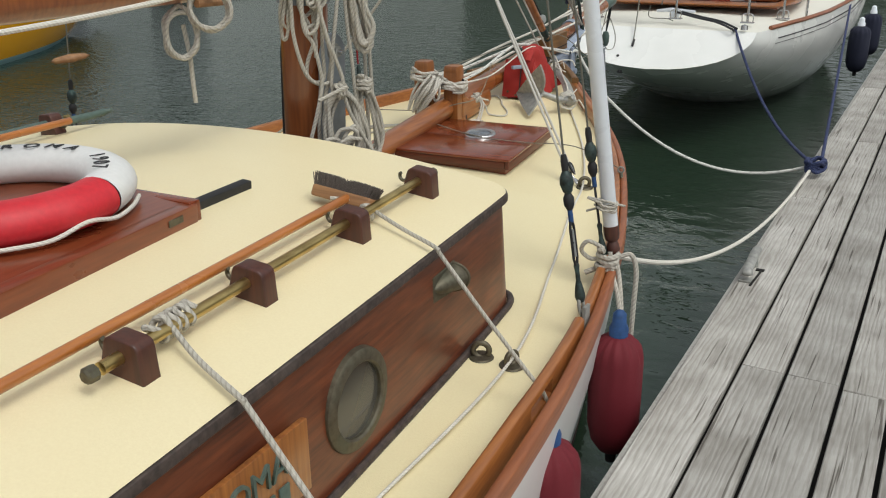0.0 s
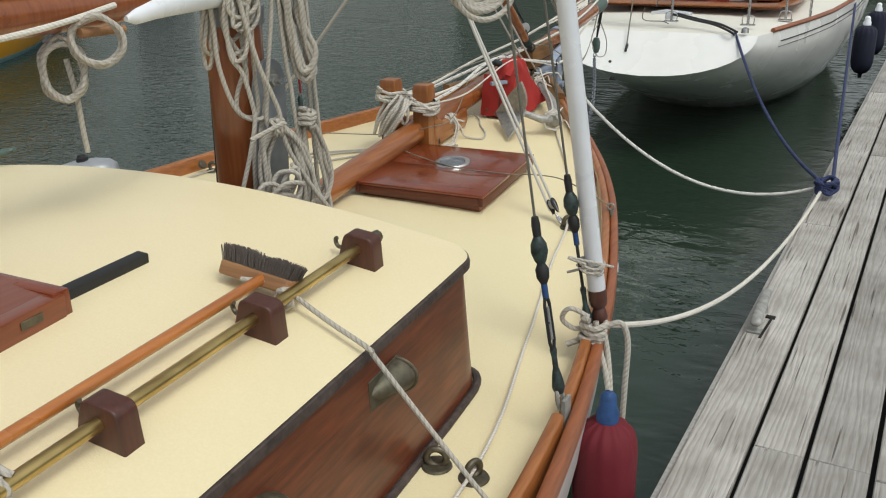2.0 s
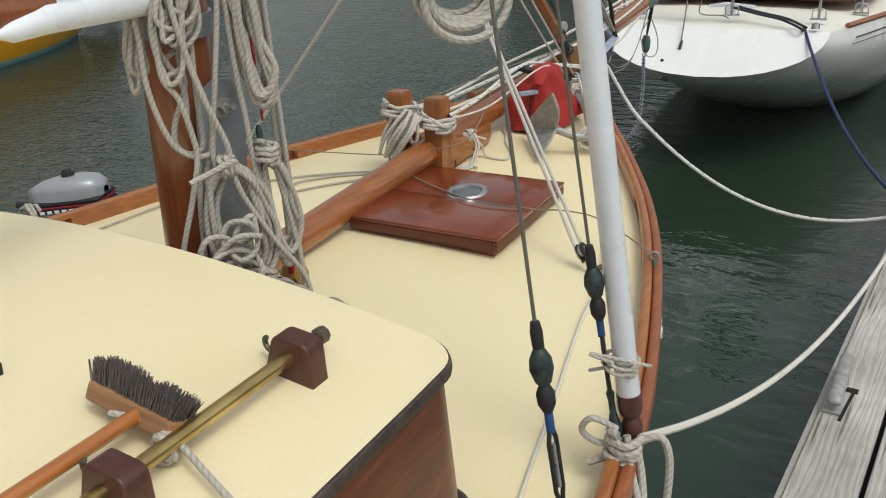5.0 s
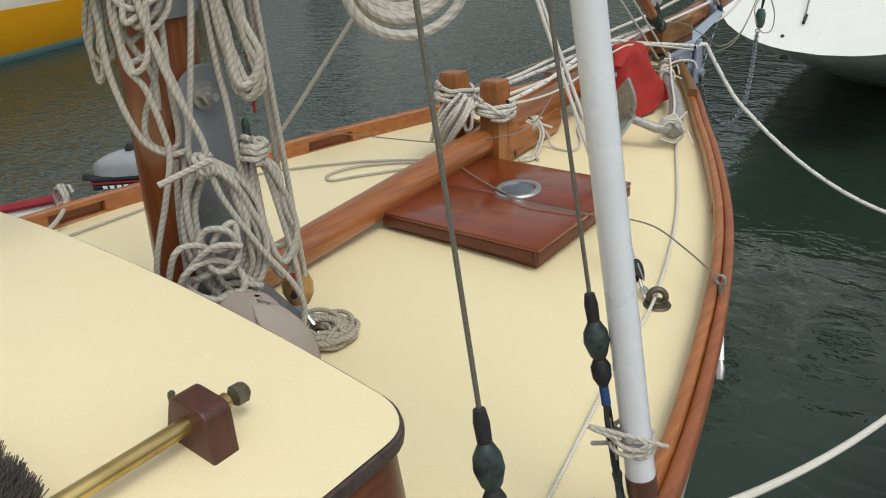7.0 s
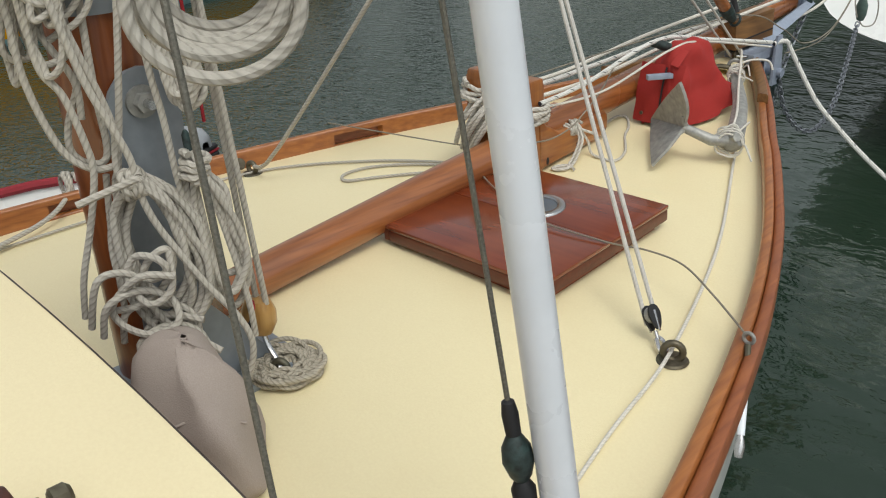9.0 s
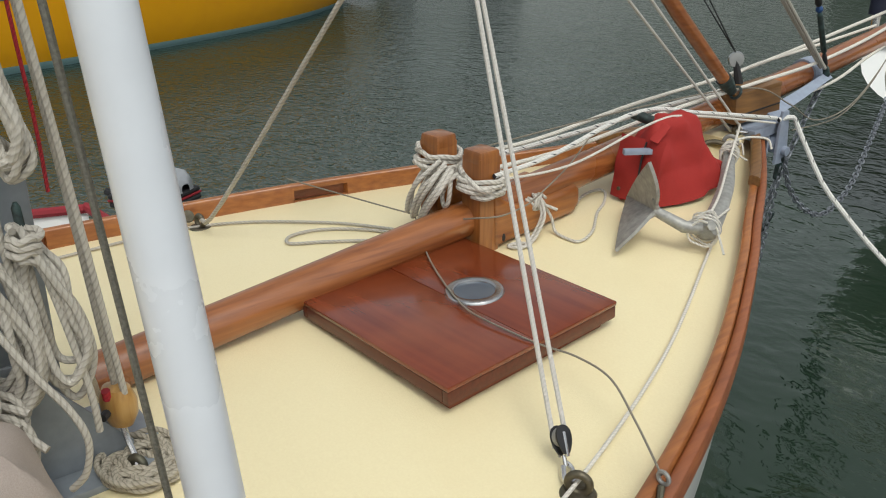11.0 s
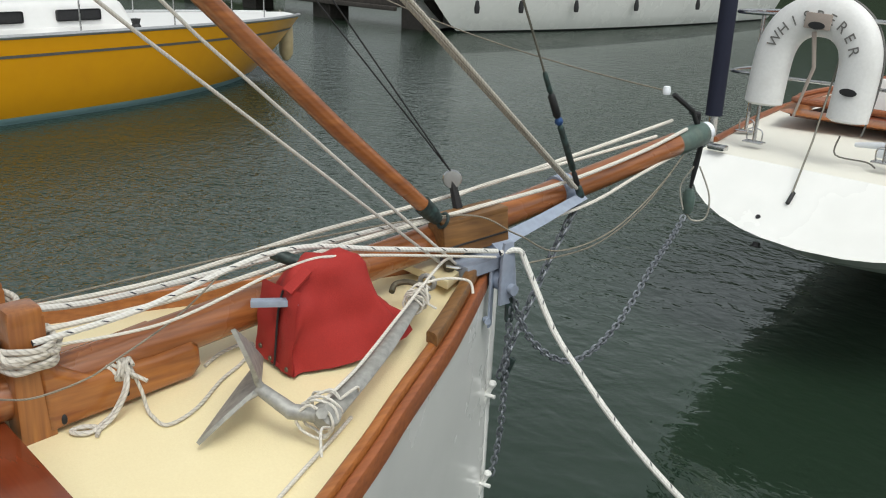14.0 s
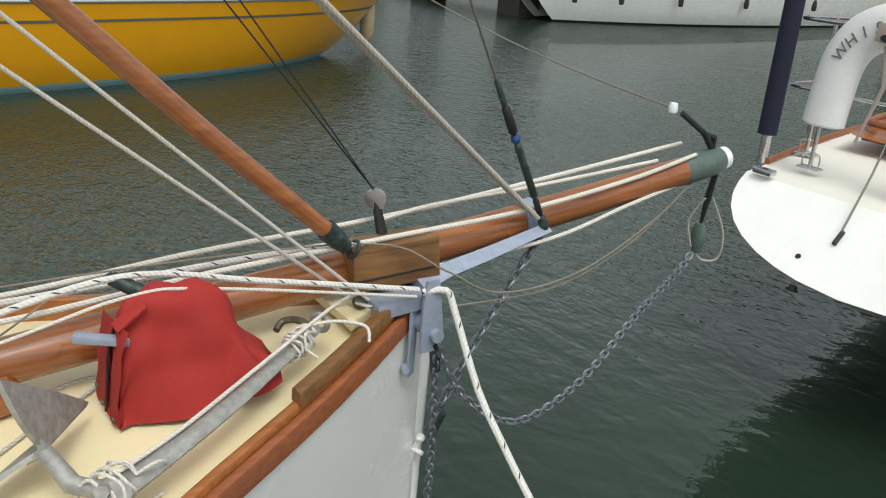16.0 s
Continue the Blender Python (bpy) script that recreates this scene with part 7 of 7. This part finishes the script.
for t_, w_, h_ in ((-0.23, 0.03, 0.03), (-0.22, 0.065, 0.07), (-0.15, 0.10, 0.10), (-0.05, 0.118, 0.118), (0.08, 0.12, 0.122), (0.17, 0.105, 0.11), (0.215, 0.07, 0.085), (0.225, 0.03, 0.04)):
    secs_o.append([OM @ Vector((w_ * math.copysign(abs(math.cos(a)) ** 0.6, math.cos(a)), t_, h_ * max(0.0, math.sin(a)) ** 0.6)) for a in np.linspace(0, math.pi, 17)])
part("cowling", grid_mesh(secs_o), mat("silver_cowling", (0.40, 0.42, 0.44), 0.35, 0.3, (0.34, 0.355, 0.375), grain=20, bump=0.03), ob, "silver-grey cowling", 60)
for z_, h_, mt_ in ((-0.012, 0.03, BLACKISH), (-0.032, 0.012, REDPAINT), (-0.055, 0.034, BLACKISH)):
    part("band", boxed((0.243, 0.44, h_), OM @ Matrix.Translation((0, 0, z_)), 0.02 if h_ > 0.02 else 0.004, 3), mt_, ob)
for k_ in range(6):
    part("band_mark", boxed((0.004, 0.028, 0.018), OM @ Matrix.Translation((0.1225, -0.13 + 0.045 * k_, -0.055)), 0.001), PVC, ob)
part("filler_cap", turned([(0, 0.034), (0.022, 0.033), (0.026, 0.02), (0.036, 0.016), (0.038, -0.01)], OM @ Matrix.Translation((0, 0.02, 0.125)), 16), BLACKISH, ob)
part("leg", tube([OM @ Vector((0, 0.05, -0.06)), OM @ Vector((0, 0.08, -0.4)), OM @ Vector((0, 0.1, -0.7))], 0.05, 10), BLACKISH, ob)
part("tiller", tube([OM @ Vector((0, -0.20, -0.05)), OM @ Vector((0, -0.34, -0.02))], 0.022, 8), BLACKISH, ob)


# ---- fittings of the white yacht ahead ----
def tp(x, z, off=0.004):
    """A point on the raked transom."""
    return SY @ Vector((x, 4.62 + 1.3 * (z - 0.66) - off, z + off))


TN = Matrix.Rotation(radians(-37), 4, "X")
part("drain_hole", tube([tp(-0.31, 0.855, -0.004), tp(-0.31, 0.855, 0.004)], 0.014, 14), BLACKISH, stern_yacht)
part("exhaust_outlet", turned([(0.020, -0.02), (0.022, 0.006), (0.030, 0.008), (0.032, 0.0)], Matrix.Translation(SY @ Vector((-0.26, 4.80, 0.712))) @ Matrix.Rotation(radians(165), 4, "X"), 16), BLACKISH, stern_yacht, "dark exhaust outlet")


def sy(x, y, z):
    return SY @ Vector((x, y, z))


def sydeck(x, y):
    return stern_sheer(y) + 0.05 * (1 - min(1, abs(x) / interp(SB, y)) ** 2) + 0.005


stick = thing("pole_antenna", "thin rod hanging over the white transom", "rod")
part("rod", tube([tp(-0.20, 0.955, 0.01), sy(-0.24, 5.24, 1.26), sy(-0.30, 5.55, 1.72)], 0.006, 8), WIRE, stick)
part("tip", tube([tp(-0.198, 0.935, 0.01), tp(-0.202, 0.985, 0.012)], 0.012, 10), BLACKISH, stick)

rail = part("pushpit", tube(smooth_line([sy(-1.04, 6.2, 1.92), sy(-1.02, 5.62, 1.93), sy(-0.80, 5.50, 1.93), sy(0.1, 5.5, 1.93), sy(0.75, 5.6, 1.92), sy(1.0, 5.95, 1.9), sy(1.06, 6.4, 1.9)], 5), 0.0125, 10), STEEL, stern_yacht, "polished steel stern rail")
part("lower_rail", tube(smooth_line([sy(-1.04, 6.2, 1.55), sy(-1.02, 5.62, 1.56), sy(-0.80, 5.52, 1.56), sy(0.1, 5.52, 1.56), sy(0.75, 5.62, 1.55), sy(1.0, 5.95, 1.54)], 5), 0.0105, 10), STEEL, rail)
for x, y in ((-0.74, 5.50), (0.08, 5.48), (0.76, 5.58), (-1.0, 5.85), (1.02, 6.1)):
    z = sydeck(x, y)
    st = part("stanchion", tube([sy(x, y, z), sy(x * 1.0, y + 0.03, 1.93)], 0.0125, 10), STEEL, rail)
    part("stanchion_base", boxed((0.13, 0.07, 0.012), SY @ Matrix.Translation((x, y, z + 0.004)), 0.004), STEEL, st)
    part("base_loop", tube(smooth_line([sy(x - 0.05, y, z), sy(x - 0.045, y, z + 0.08), sy(x + 0.045, y, z + 0.08), sy(x + 0.05, y, z)], 4), 0.005, 8), STEEL, st)
post = part("gate_post", tube([sy(-1.035, 5.48, 1.27), sy(-1.035, 5.50, 2.6)], 0.055, 16), NAVY, stern_yacht, "dark padded post")
part("post_foot", tube([sy(-1.035, 5.48, 1.10), sy(-1.035, 5.48, 1.28)], 0.03, 12), STEEL, post)

# horseshoe buoy
buoy = thing("horseshoe_buoy", "white horseshoe lifebuoy with grey lettering on the stern rail", "lifebuoy")
HC = Matrix.Translation(sy(-0.405, 5.46, 1.67)) @ Matrix.Rotation(radians(-4), 4, "X") @ Matrix.Rotation(radians(3), 4, "Y")
_c = [(-0.27, -0.28), (-0.272, -0.1), (-0.262, 0.06), (-0.21, 0.18), (-0.11, 0.255), (0.0, 0.275), (0.11, 0.255), (0.21, 0.18), (0.262, 0.06), (0.272, -0.1), (0.27, -0.28)]
_line = smooth_line([HC @ Vector((x, 0, z)) for x, z in _c], 6)
_n_ = len(_line)
part("foam", tube([_line[0] + Vector((0, 0, -0.012))] + _line + [_line[-1] + Vector((0, 0, -0.012))], [0.09] + [0.122] * _n_ + [0.09], 20, False, 0.62, (0, 1, 0)), WHITEFOAM, buoy)
part("piping", tube([p + Vector((0.0, 0.03, 0)) + (p - HC @ Vector((0, 0, -0.05))).normalized() * 0.12 for p in _line], 0.006, 6), GREYTEXT, buoy)
for k, ch in enumerate("WHISPERER"):
    a = radians(158 - k * 17)
    lettering(ch, 0.088, HC @ Matrix.Translation((0.262 * math.cos(a), -0.079, 0.005 + 0.262 * math.sin(a))) @ Matrix.Rotation(radians(90), 4, "X") @ Matrix.Rotation(a - math.pi / 2, 4, "Z"), GREYTEXT, buoy)
part("strap", boxed((0.16, 0.012, 0.09), HC @ Matrix.Translation((0.0, -0.082, 0.24)), 0.004), GREYCANVAS, buoy, "grey strap")
for q in ((0.0, 0.215), (0.275, -0.12)):
    part("badge", turned([(0, 0.004), (0.05, 0.003), (0.052, 0)], HC @ Matrix.Translation((q[0], -0.083 if q[1] < 0 else -0.09, q[1])) @ Matrix.Rotation(radians(90), 4, "X") @ Matrix.Diagonal((1.0, 0.42, 1, 1)), 20), BLACKISH, buoy, "black oval badge")
part("lanyard", rope([HC @ Vector((0.27, -0.03, -0.37)), HC @ Vector((0.275, -0.04, -0.48)), sy(0.02, 5.38, 1.17), sy(0.09, 5.34, 1.155)], 0.005, 5, 6), WIRE, buoy)
part("buckle_strap", tube([HC @ Vector((-0.02, -0.06, 0.18)), HC @ Vector((0.02, -0.04, -0.02)), HC @ Vector((-0.04, -0.03, -0.32))], [0.014, 0.012, 0.008], 8), GREYCANVAS, buoy)

# cleat and dark mooring warp on the deck
sc = thing("deck_cleat", "white plastic deck cleat on the yacht stern", "cleat")
part("horn", tube([sy(-0.14, 5.58, 1.22), sy(0.0, 5.60, 1.235), sy(0.24, 5.62, 1.22)], [0.014, 0.022, 0.014], 10), PVC, sc)
part("base", boxed((0.10, 0.05, 0.05), SY @ Matrix.Translation((0.04, 5.6, 1.19)), 0.012), PVC, sc)
line("mooring_warp", "doubled black rope across the yacht stern deck", [sy(0.06, 5.56, 1.22), sy(0.30, 5.42, 1.19), sy(0.52, 5.28, 1.17), sy(0.70, 5.12, 1.13), (0.72, 5.05, 1.09)], 0.011, BLACKROPE)
line("mooring_warp", "doubled black rope across the yacht stern deck", [sy(0.10, 5.60, 1.22), sy(0.34, 5.47, 1.19), sy(0.56, 5.33, 1.17), sy(0.74, 5.16, 1.13)], 0.011, BLACKROPE)
fl = thing("stern_light", "small chrome light on the yacht quarter", "lamp")
part("body", turned([(0, 0.05), (0.03, 0.04), (0.035, 0.0)], SY @ Matrix.Translation((0.80, 5.2, 1.12)), 14), STEEL, fl)
fl2 = thing("fairlead", "polished metal fairlead on the port quarter", "fairlead")
part("body", boxed((0.12, 0.06, 0.035), SY @ Matrix.Translation((-0.80, 5.18, 1.135)), 0.012), STEEL, fl2)

# coaming and cockpit
WOODC = RAILWOOD
_co = [(-0.96, 8.3), (-1.0, 6.9), (-0.94, 6.42), (-0.72, 6.25), (0.72, 6.25), (0.94, 6.42), (1.0, 6.9), (0.96, 8.3)]
co = part("coaming", tube(smooth_line([sy(x, y, 1.245 + 0.012 * (y - 6.25)) for x, y in _co], 6), 0.095, 4, False, 0.30, (0, 0, 1)), WOODC, stern_yacht, "varnished wooden cockpit coaming")
part("coaming_cap", tube(smooth_line([sy(x, y, 1.325 + 0.012 * (y - 6.25)) for x, y in _co], 6), 0.022, 8), RUBWOOD, co)
part("cockpit_floor", boxed((1.86, 2.1, 0.02), SY @ Matrix.Translation((0, 7.35, 1.215)), 0.004), MAHOG, stern_yacht)
for x in (-0.72, 0.72):
    part("cockpit_seat", boxed((0.34, 1.8, 0.05), SY @ Matrix.Translation((x, 7.4, 1.29)), 0.012), RUBWOOD, stern_yacht, "reddish wooden cockpit seat")
cc = thing("cockpit_cover", "dark red canvas cover stretched in the yacht cockpit", "cover")
rows = []
for y, h in ((6.95, 0.02), (6.99, 0.38), (7.15, 0.50), (7.7, 0.58), (8.4, 0.62)):
    rows.append([sy(0.22 + 0.52 * math.cos(a), y, 1.20 + h * math.sin(a) ** 0.5) for a in np.linspace(0.02, math.pi - 0.02, 13)])
part("canvas", grid_mesh(rows), REDPAINT, cc, "", 60)
for x, y, w in ((-0.36, 6.72, 0.34), (0.06, 6.78, 0.22), (0.52, 6.70, 0.28)):
    sq = thing("cockpit_cushion", "pale grey cushion propped in the yacht cockpit", "cushion")
    part("pad", boxed((w, 0.06, 0.26), SY @ Matrix.Translation((x, y, 1.36)) @ Matrix.Rotation(radians(-16), 4, "X"), 0.02, 3), WHITEFOAM, sq)
wh = thing("sheet_winch", "chrome winch with navy rope on the yacht", "winch")
part("drum", turned([(0.0, 0.16), (0.07, 0.155), (0.075, 0.13), (0.05, 0.10), (0.055, 0.03), (0.08, 0.0)], SY @ Matrix.Translation((0.95, 7.4, 1.18)), 18), STEEL, wh)
part("rope_turns", turned([(0.06, 0.03), (0.10, 0.05), (0.10, 0.10), (0.06, 0.12)], SY @ Matrix.Translation((0.95, 7.4, 1.18)), 18), BLUEROPE, wh).name = "rope_turn"
wb = thing("cabin_bulkhead", "varnished wooden companionway of the yacht", "bulkhead")
part("panel", boxed((1.7, 0.04, 0.65), SY @ Matrix.Translation((0, 8.7, 1.55)), 0.01), MAHOG, wb)
part("door_gap", boxed((0.5, 0.02, 0.55), SY @ Matrix.Translation((0.28, 8.675, 1.55)), 0.006), BLACKISH, wb)
part("cabin_top", boxed((1.8, 3.2, 0.06), SY @ Matrix.Translation((0, 10.3, 1.9)), 0.02), WHITEDECK, wb)
gb = thing("stern_board", "weathered grey board fixed on the stern rail", "board")
part("board", boxed((0.44, 0.03, 0.22), SY @ Matrix.Translation((0.33, 5.44, 1.80)), 0.006), DARKPIER, gb)
for sg in (1, -1):
    for o, w in ((0.10, 0.012), (0.15, 0.006)):
        seq = [5.35, 5.6, 6.0, 6.5, 7.0, 7.6, 8.3, 9.2, 10, 11, 12, 13]
        part("cove_line", tube([stern_point(y, 1 - o / (stern_sheer(y) - interp(SK, y)), sg) + Vector((sg * 0.004, 0, 0)) for y in seq], w * 0.5, 5), BLACKISH, stern_yacht)
for y, mt in ((8.1, NAVY), (9.6, NAVY)):
    fnd = fender(1.56, y, 0.86, 0.55, 0.12, mt, PVC, "navy cloth-covered fender with white top on the yacht")
ln = thing("life_line", "steel wire guard line on the yacht", "wire")
part("wire", tube([sy(1.06, 6.4, 1.9), sy(1.3, 8.2, 1.85), sy(1.4, 10.0, 1.87)], 0.004, 6), STEEL, ln)
for y in (6.4, 8.2, 10.0):
    part("stanchion", tube([sy(interp(SB, y) - 0.06, y, stern_sheer(y)), sy(interp(SB, y) - 0.06, y, stern_sheer(y) + 0.7)], 0.012, 8), STEEL, ln)

# ---- yellow yacht: cabin, rails, fender ----
def yp(x, y, z):
    return YT @ Vector((x, y, z))


trunk = part("cabin_trunk", boxed((1.9, 4.2, 0.42), YT @ Matrix.Translation((0, -0.6, 1.25)), 0.10, 3, 0.9), CABWHITE, yellow_yacht, "white cabin trunk")
for x in (0.945, -0.945):
    for y in (-1.9, -0.7, 0.5):
        part("window", boxed((0.02, 0.7, 0.15), YT @ Matrix.Translation((x * 0.985, y, 1.28)), 0.03, 2), BLACKISH, trunk)
for k, y in enumerate((-3.6, -1.8, 0.0, 1.7, 3.2, 4.4)):
    for sg in (1, -1):
        x = sg * max(0.25, 1.60 * (1 - max(0, (y + 0.3) / 6.3) ** 2.2))
        part("stanchion", tube([yp(x, y, 1.05), yp(x, y, 1.68)], 0.012, 8), STEEL, yellow_yacht)
for sg in (1, -1):
    part("guard_line", tube([yp(sg * max(0.25, 1.60 * (1 - max(0, (y + 0.3) / 6.3) ** 2.2)), y, 1.66) for y in (-3.6, -1.8, 0.0, 1.7, 3.2, 4.4)], 0.004, 6), STEEL, yellow_yacht)
for y in (-2.6, 1.1):
    wy = part("winch", turned([(0, 0.16), (0.07, 0.15), (0.05, 0.08), (0.09, 0.0)], YT @ Matrix.Translation((1.35, y, 1.08)), 14), BLACKISH, yellow_yacht)
yf = thing("fender", "grubby cream fender hanging off the yellow yacht tip", "fender")
fp = YT @ Vector((0.12, _L / 2 - 0.05, 0.98))
part("body", turned([(0, -0.80), (0.06, -0.78), (0.13, -0.66), (0.14, -0.4), (0.13, -0.14), (0.07, -0.03), (0.04, 0.02), (0, 0.03)], Matrix.Translation(fp), 20), CREAMFOAM, yf)
part("lanyard", tube([fp + Vector((0, 0, 0.02)), fp + Vector((-0.05, -0.1, 0.15))], 0.012, 6), ROPE, yf)

# ---- far white yacht: rubbing rail and side straps ----
for y in (18.0, 19.6, 22.0, 25.0, 28.5):
    sf = thing("side_fender", "small black fender on the far white hull", "fender", "fenders of the far yacht")
    part("body", turned([(0, -0.36), (0.07, -0.35), (0.085, -0.2), (0.05, 0.0), (0, 0.02)], Matrix.Translation((-17.32 - 0.25 * max(0, (20 - y) / 2), y, 0.98)), 12), BLACKISH, sf)

# ---- pier across the water ----
pier = tagged(part("pier", boxed((26, 2.2, 0.32), Matrix.Translation((-33.5, 18.4, 0.78)), 0.02), DARKPIER, None, "dark timber pier standing on posts across the water"), "", "pier", "", "structure")
# posts; the block at x -20.0 stands for shade under the far yacht's bow
for x in (-25.2, -20.0, -30.5, -36.0):
    part("pier_post", boxed((1.1, 0.8, 1.3), Matrix.Translation((x, 17.9, 0.25)), 0.03), DARKPIER, pier)
part("pier_fender", boxed((26, 0.12, 0.14), Matrix.Translation((-33.5, 17.24, 0.58)), 0.02), DARKPIER, pier)
# all-white hull added for the bright reflection in the gap under the pier
back = yacht("white_yacht", "white hull added behind the dark timber pier to brighten its gap", place(-33.0, 27.0, 1.0, 0.25), 16.0, 4.0, 1.5, 1.6, 1.5, 1.0, WHITE, WHITE, CABWHITE, WHITE, 0.05)

# ---- unseen dark backdrop added to close the harbour and darken water reflections ----
_rows = []
random.seed(91)
_arc = [(70 * math.cos(radians(a)) - 8, 70 * math.sin(radians(a)) + 8) for a in np.linspace(20, 215, 60)]
# taller around 116 degrees, to darken the reflections on that side
for k, hz in enumerate((-0.2, 3.0, 6.0, 8.5, 10.0)):
    _rows.append([Vector((x * (1 + 0.03 * k * random.random()), y * (1 + 0.03 * k * random.random()), hz * random.uniform(0.8, 1.15) * (1 + 1.3 * math.exp(-((math.degrees(math.atan2(y, x)) - 116) / 13) ** 2)) if k else hz)) for x, y in _arc])
tagged(part("backdrop", grid_mesh(_rows), mat("unseen_dark_backdrop", (0.035, 0.05, 0.025), 0.95, 0, (0.02, 0.032, 0.016), grain=0.8, bump=0.0), None, "unseen dark green screen added round the harbour to darken reflections"), "", "backdrop", "", "structure")


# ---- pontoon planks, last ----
# body coloured near-black for the shade between and under the planks
pontoon = tagged(part("pontoon", boxed((1.9, 60, 0.30), Matrix.Translation((2.82, 15, ZP - 0.195)), 0.01), GAPSHADE, None, "floating pontoon with a deck of weathered grey planks"), "", "pontoon", "", "structure")
part("edge_board", boxed((0.03, 60, 0.14), Matrix.Translation((1.822, 15, ZP - 0.085)), 0.006), PLANKEDGE, pontoon)
_len = 4.1
for i, (a, b) in enumerate(PLANKS):
    j = JOINTS[i]
    ks = range(-4, 11)
    for k in ks:
        y0 = j + k * _len + 0.002
        y1 = j + (k + 1) * _len - 0.002
        if y1 < -9 or y0 > 44:
            continue
        lift = random.uniform(-0.002, 0.002)
        tilt = random.uniform(-0.004, 0.004)
        bm = boxed((b - a, y1 - y0, 0.036), Matrix.Translation(((a + b) / 2, (y0 + y1) / 2, ZP - 0.018 + lift)) @ Matrix.Rotation(tilt, 4, "Y"), 0.004, 1)
        part("plank", bm, PLANK, pontoon)
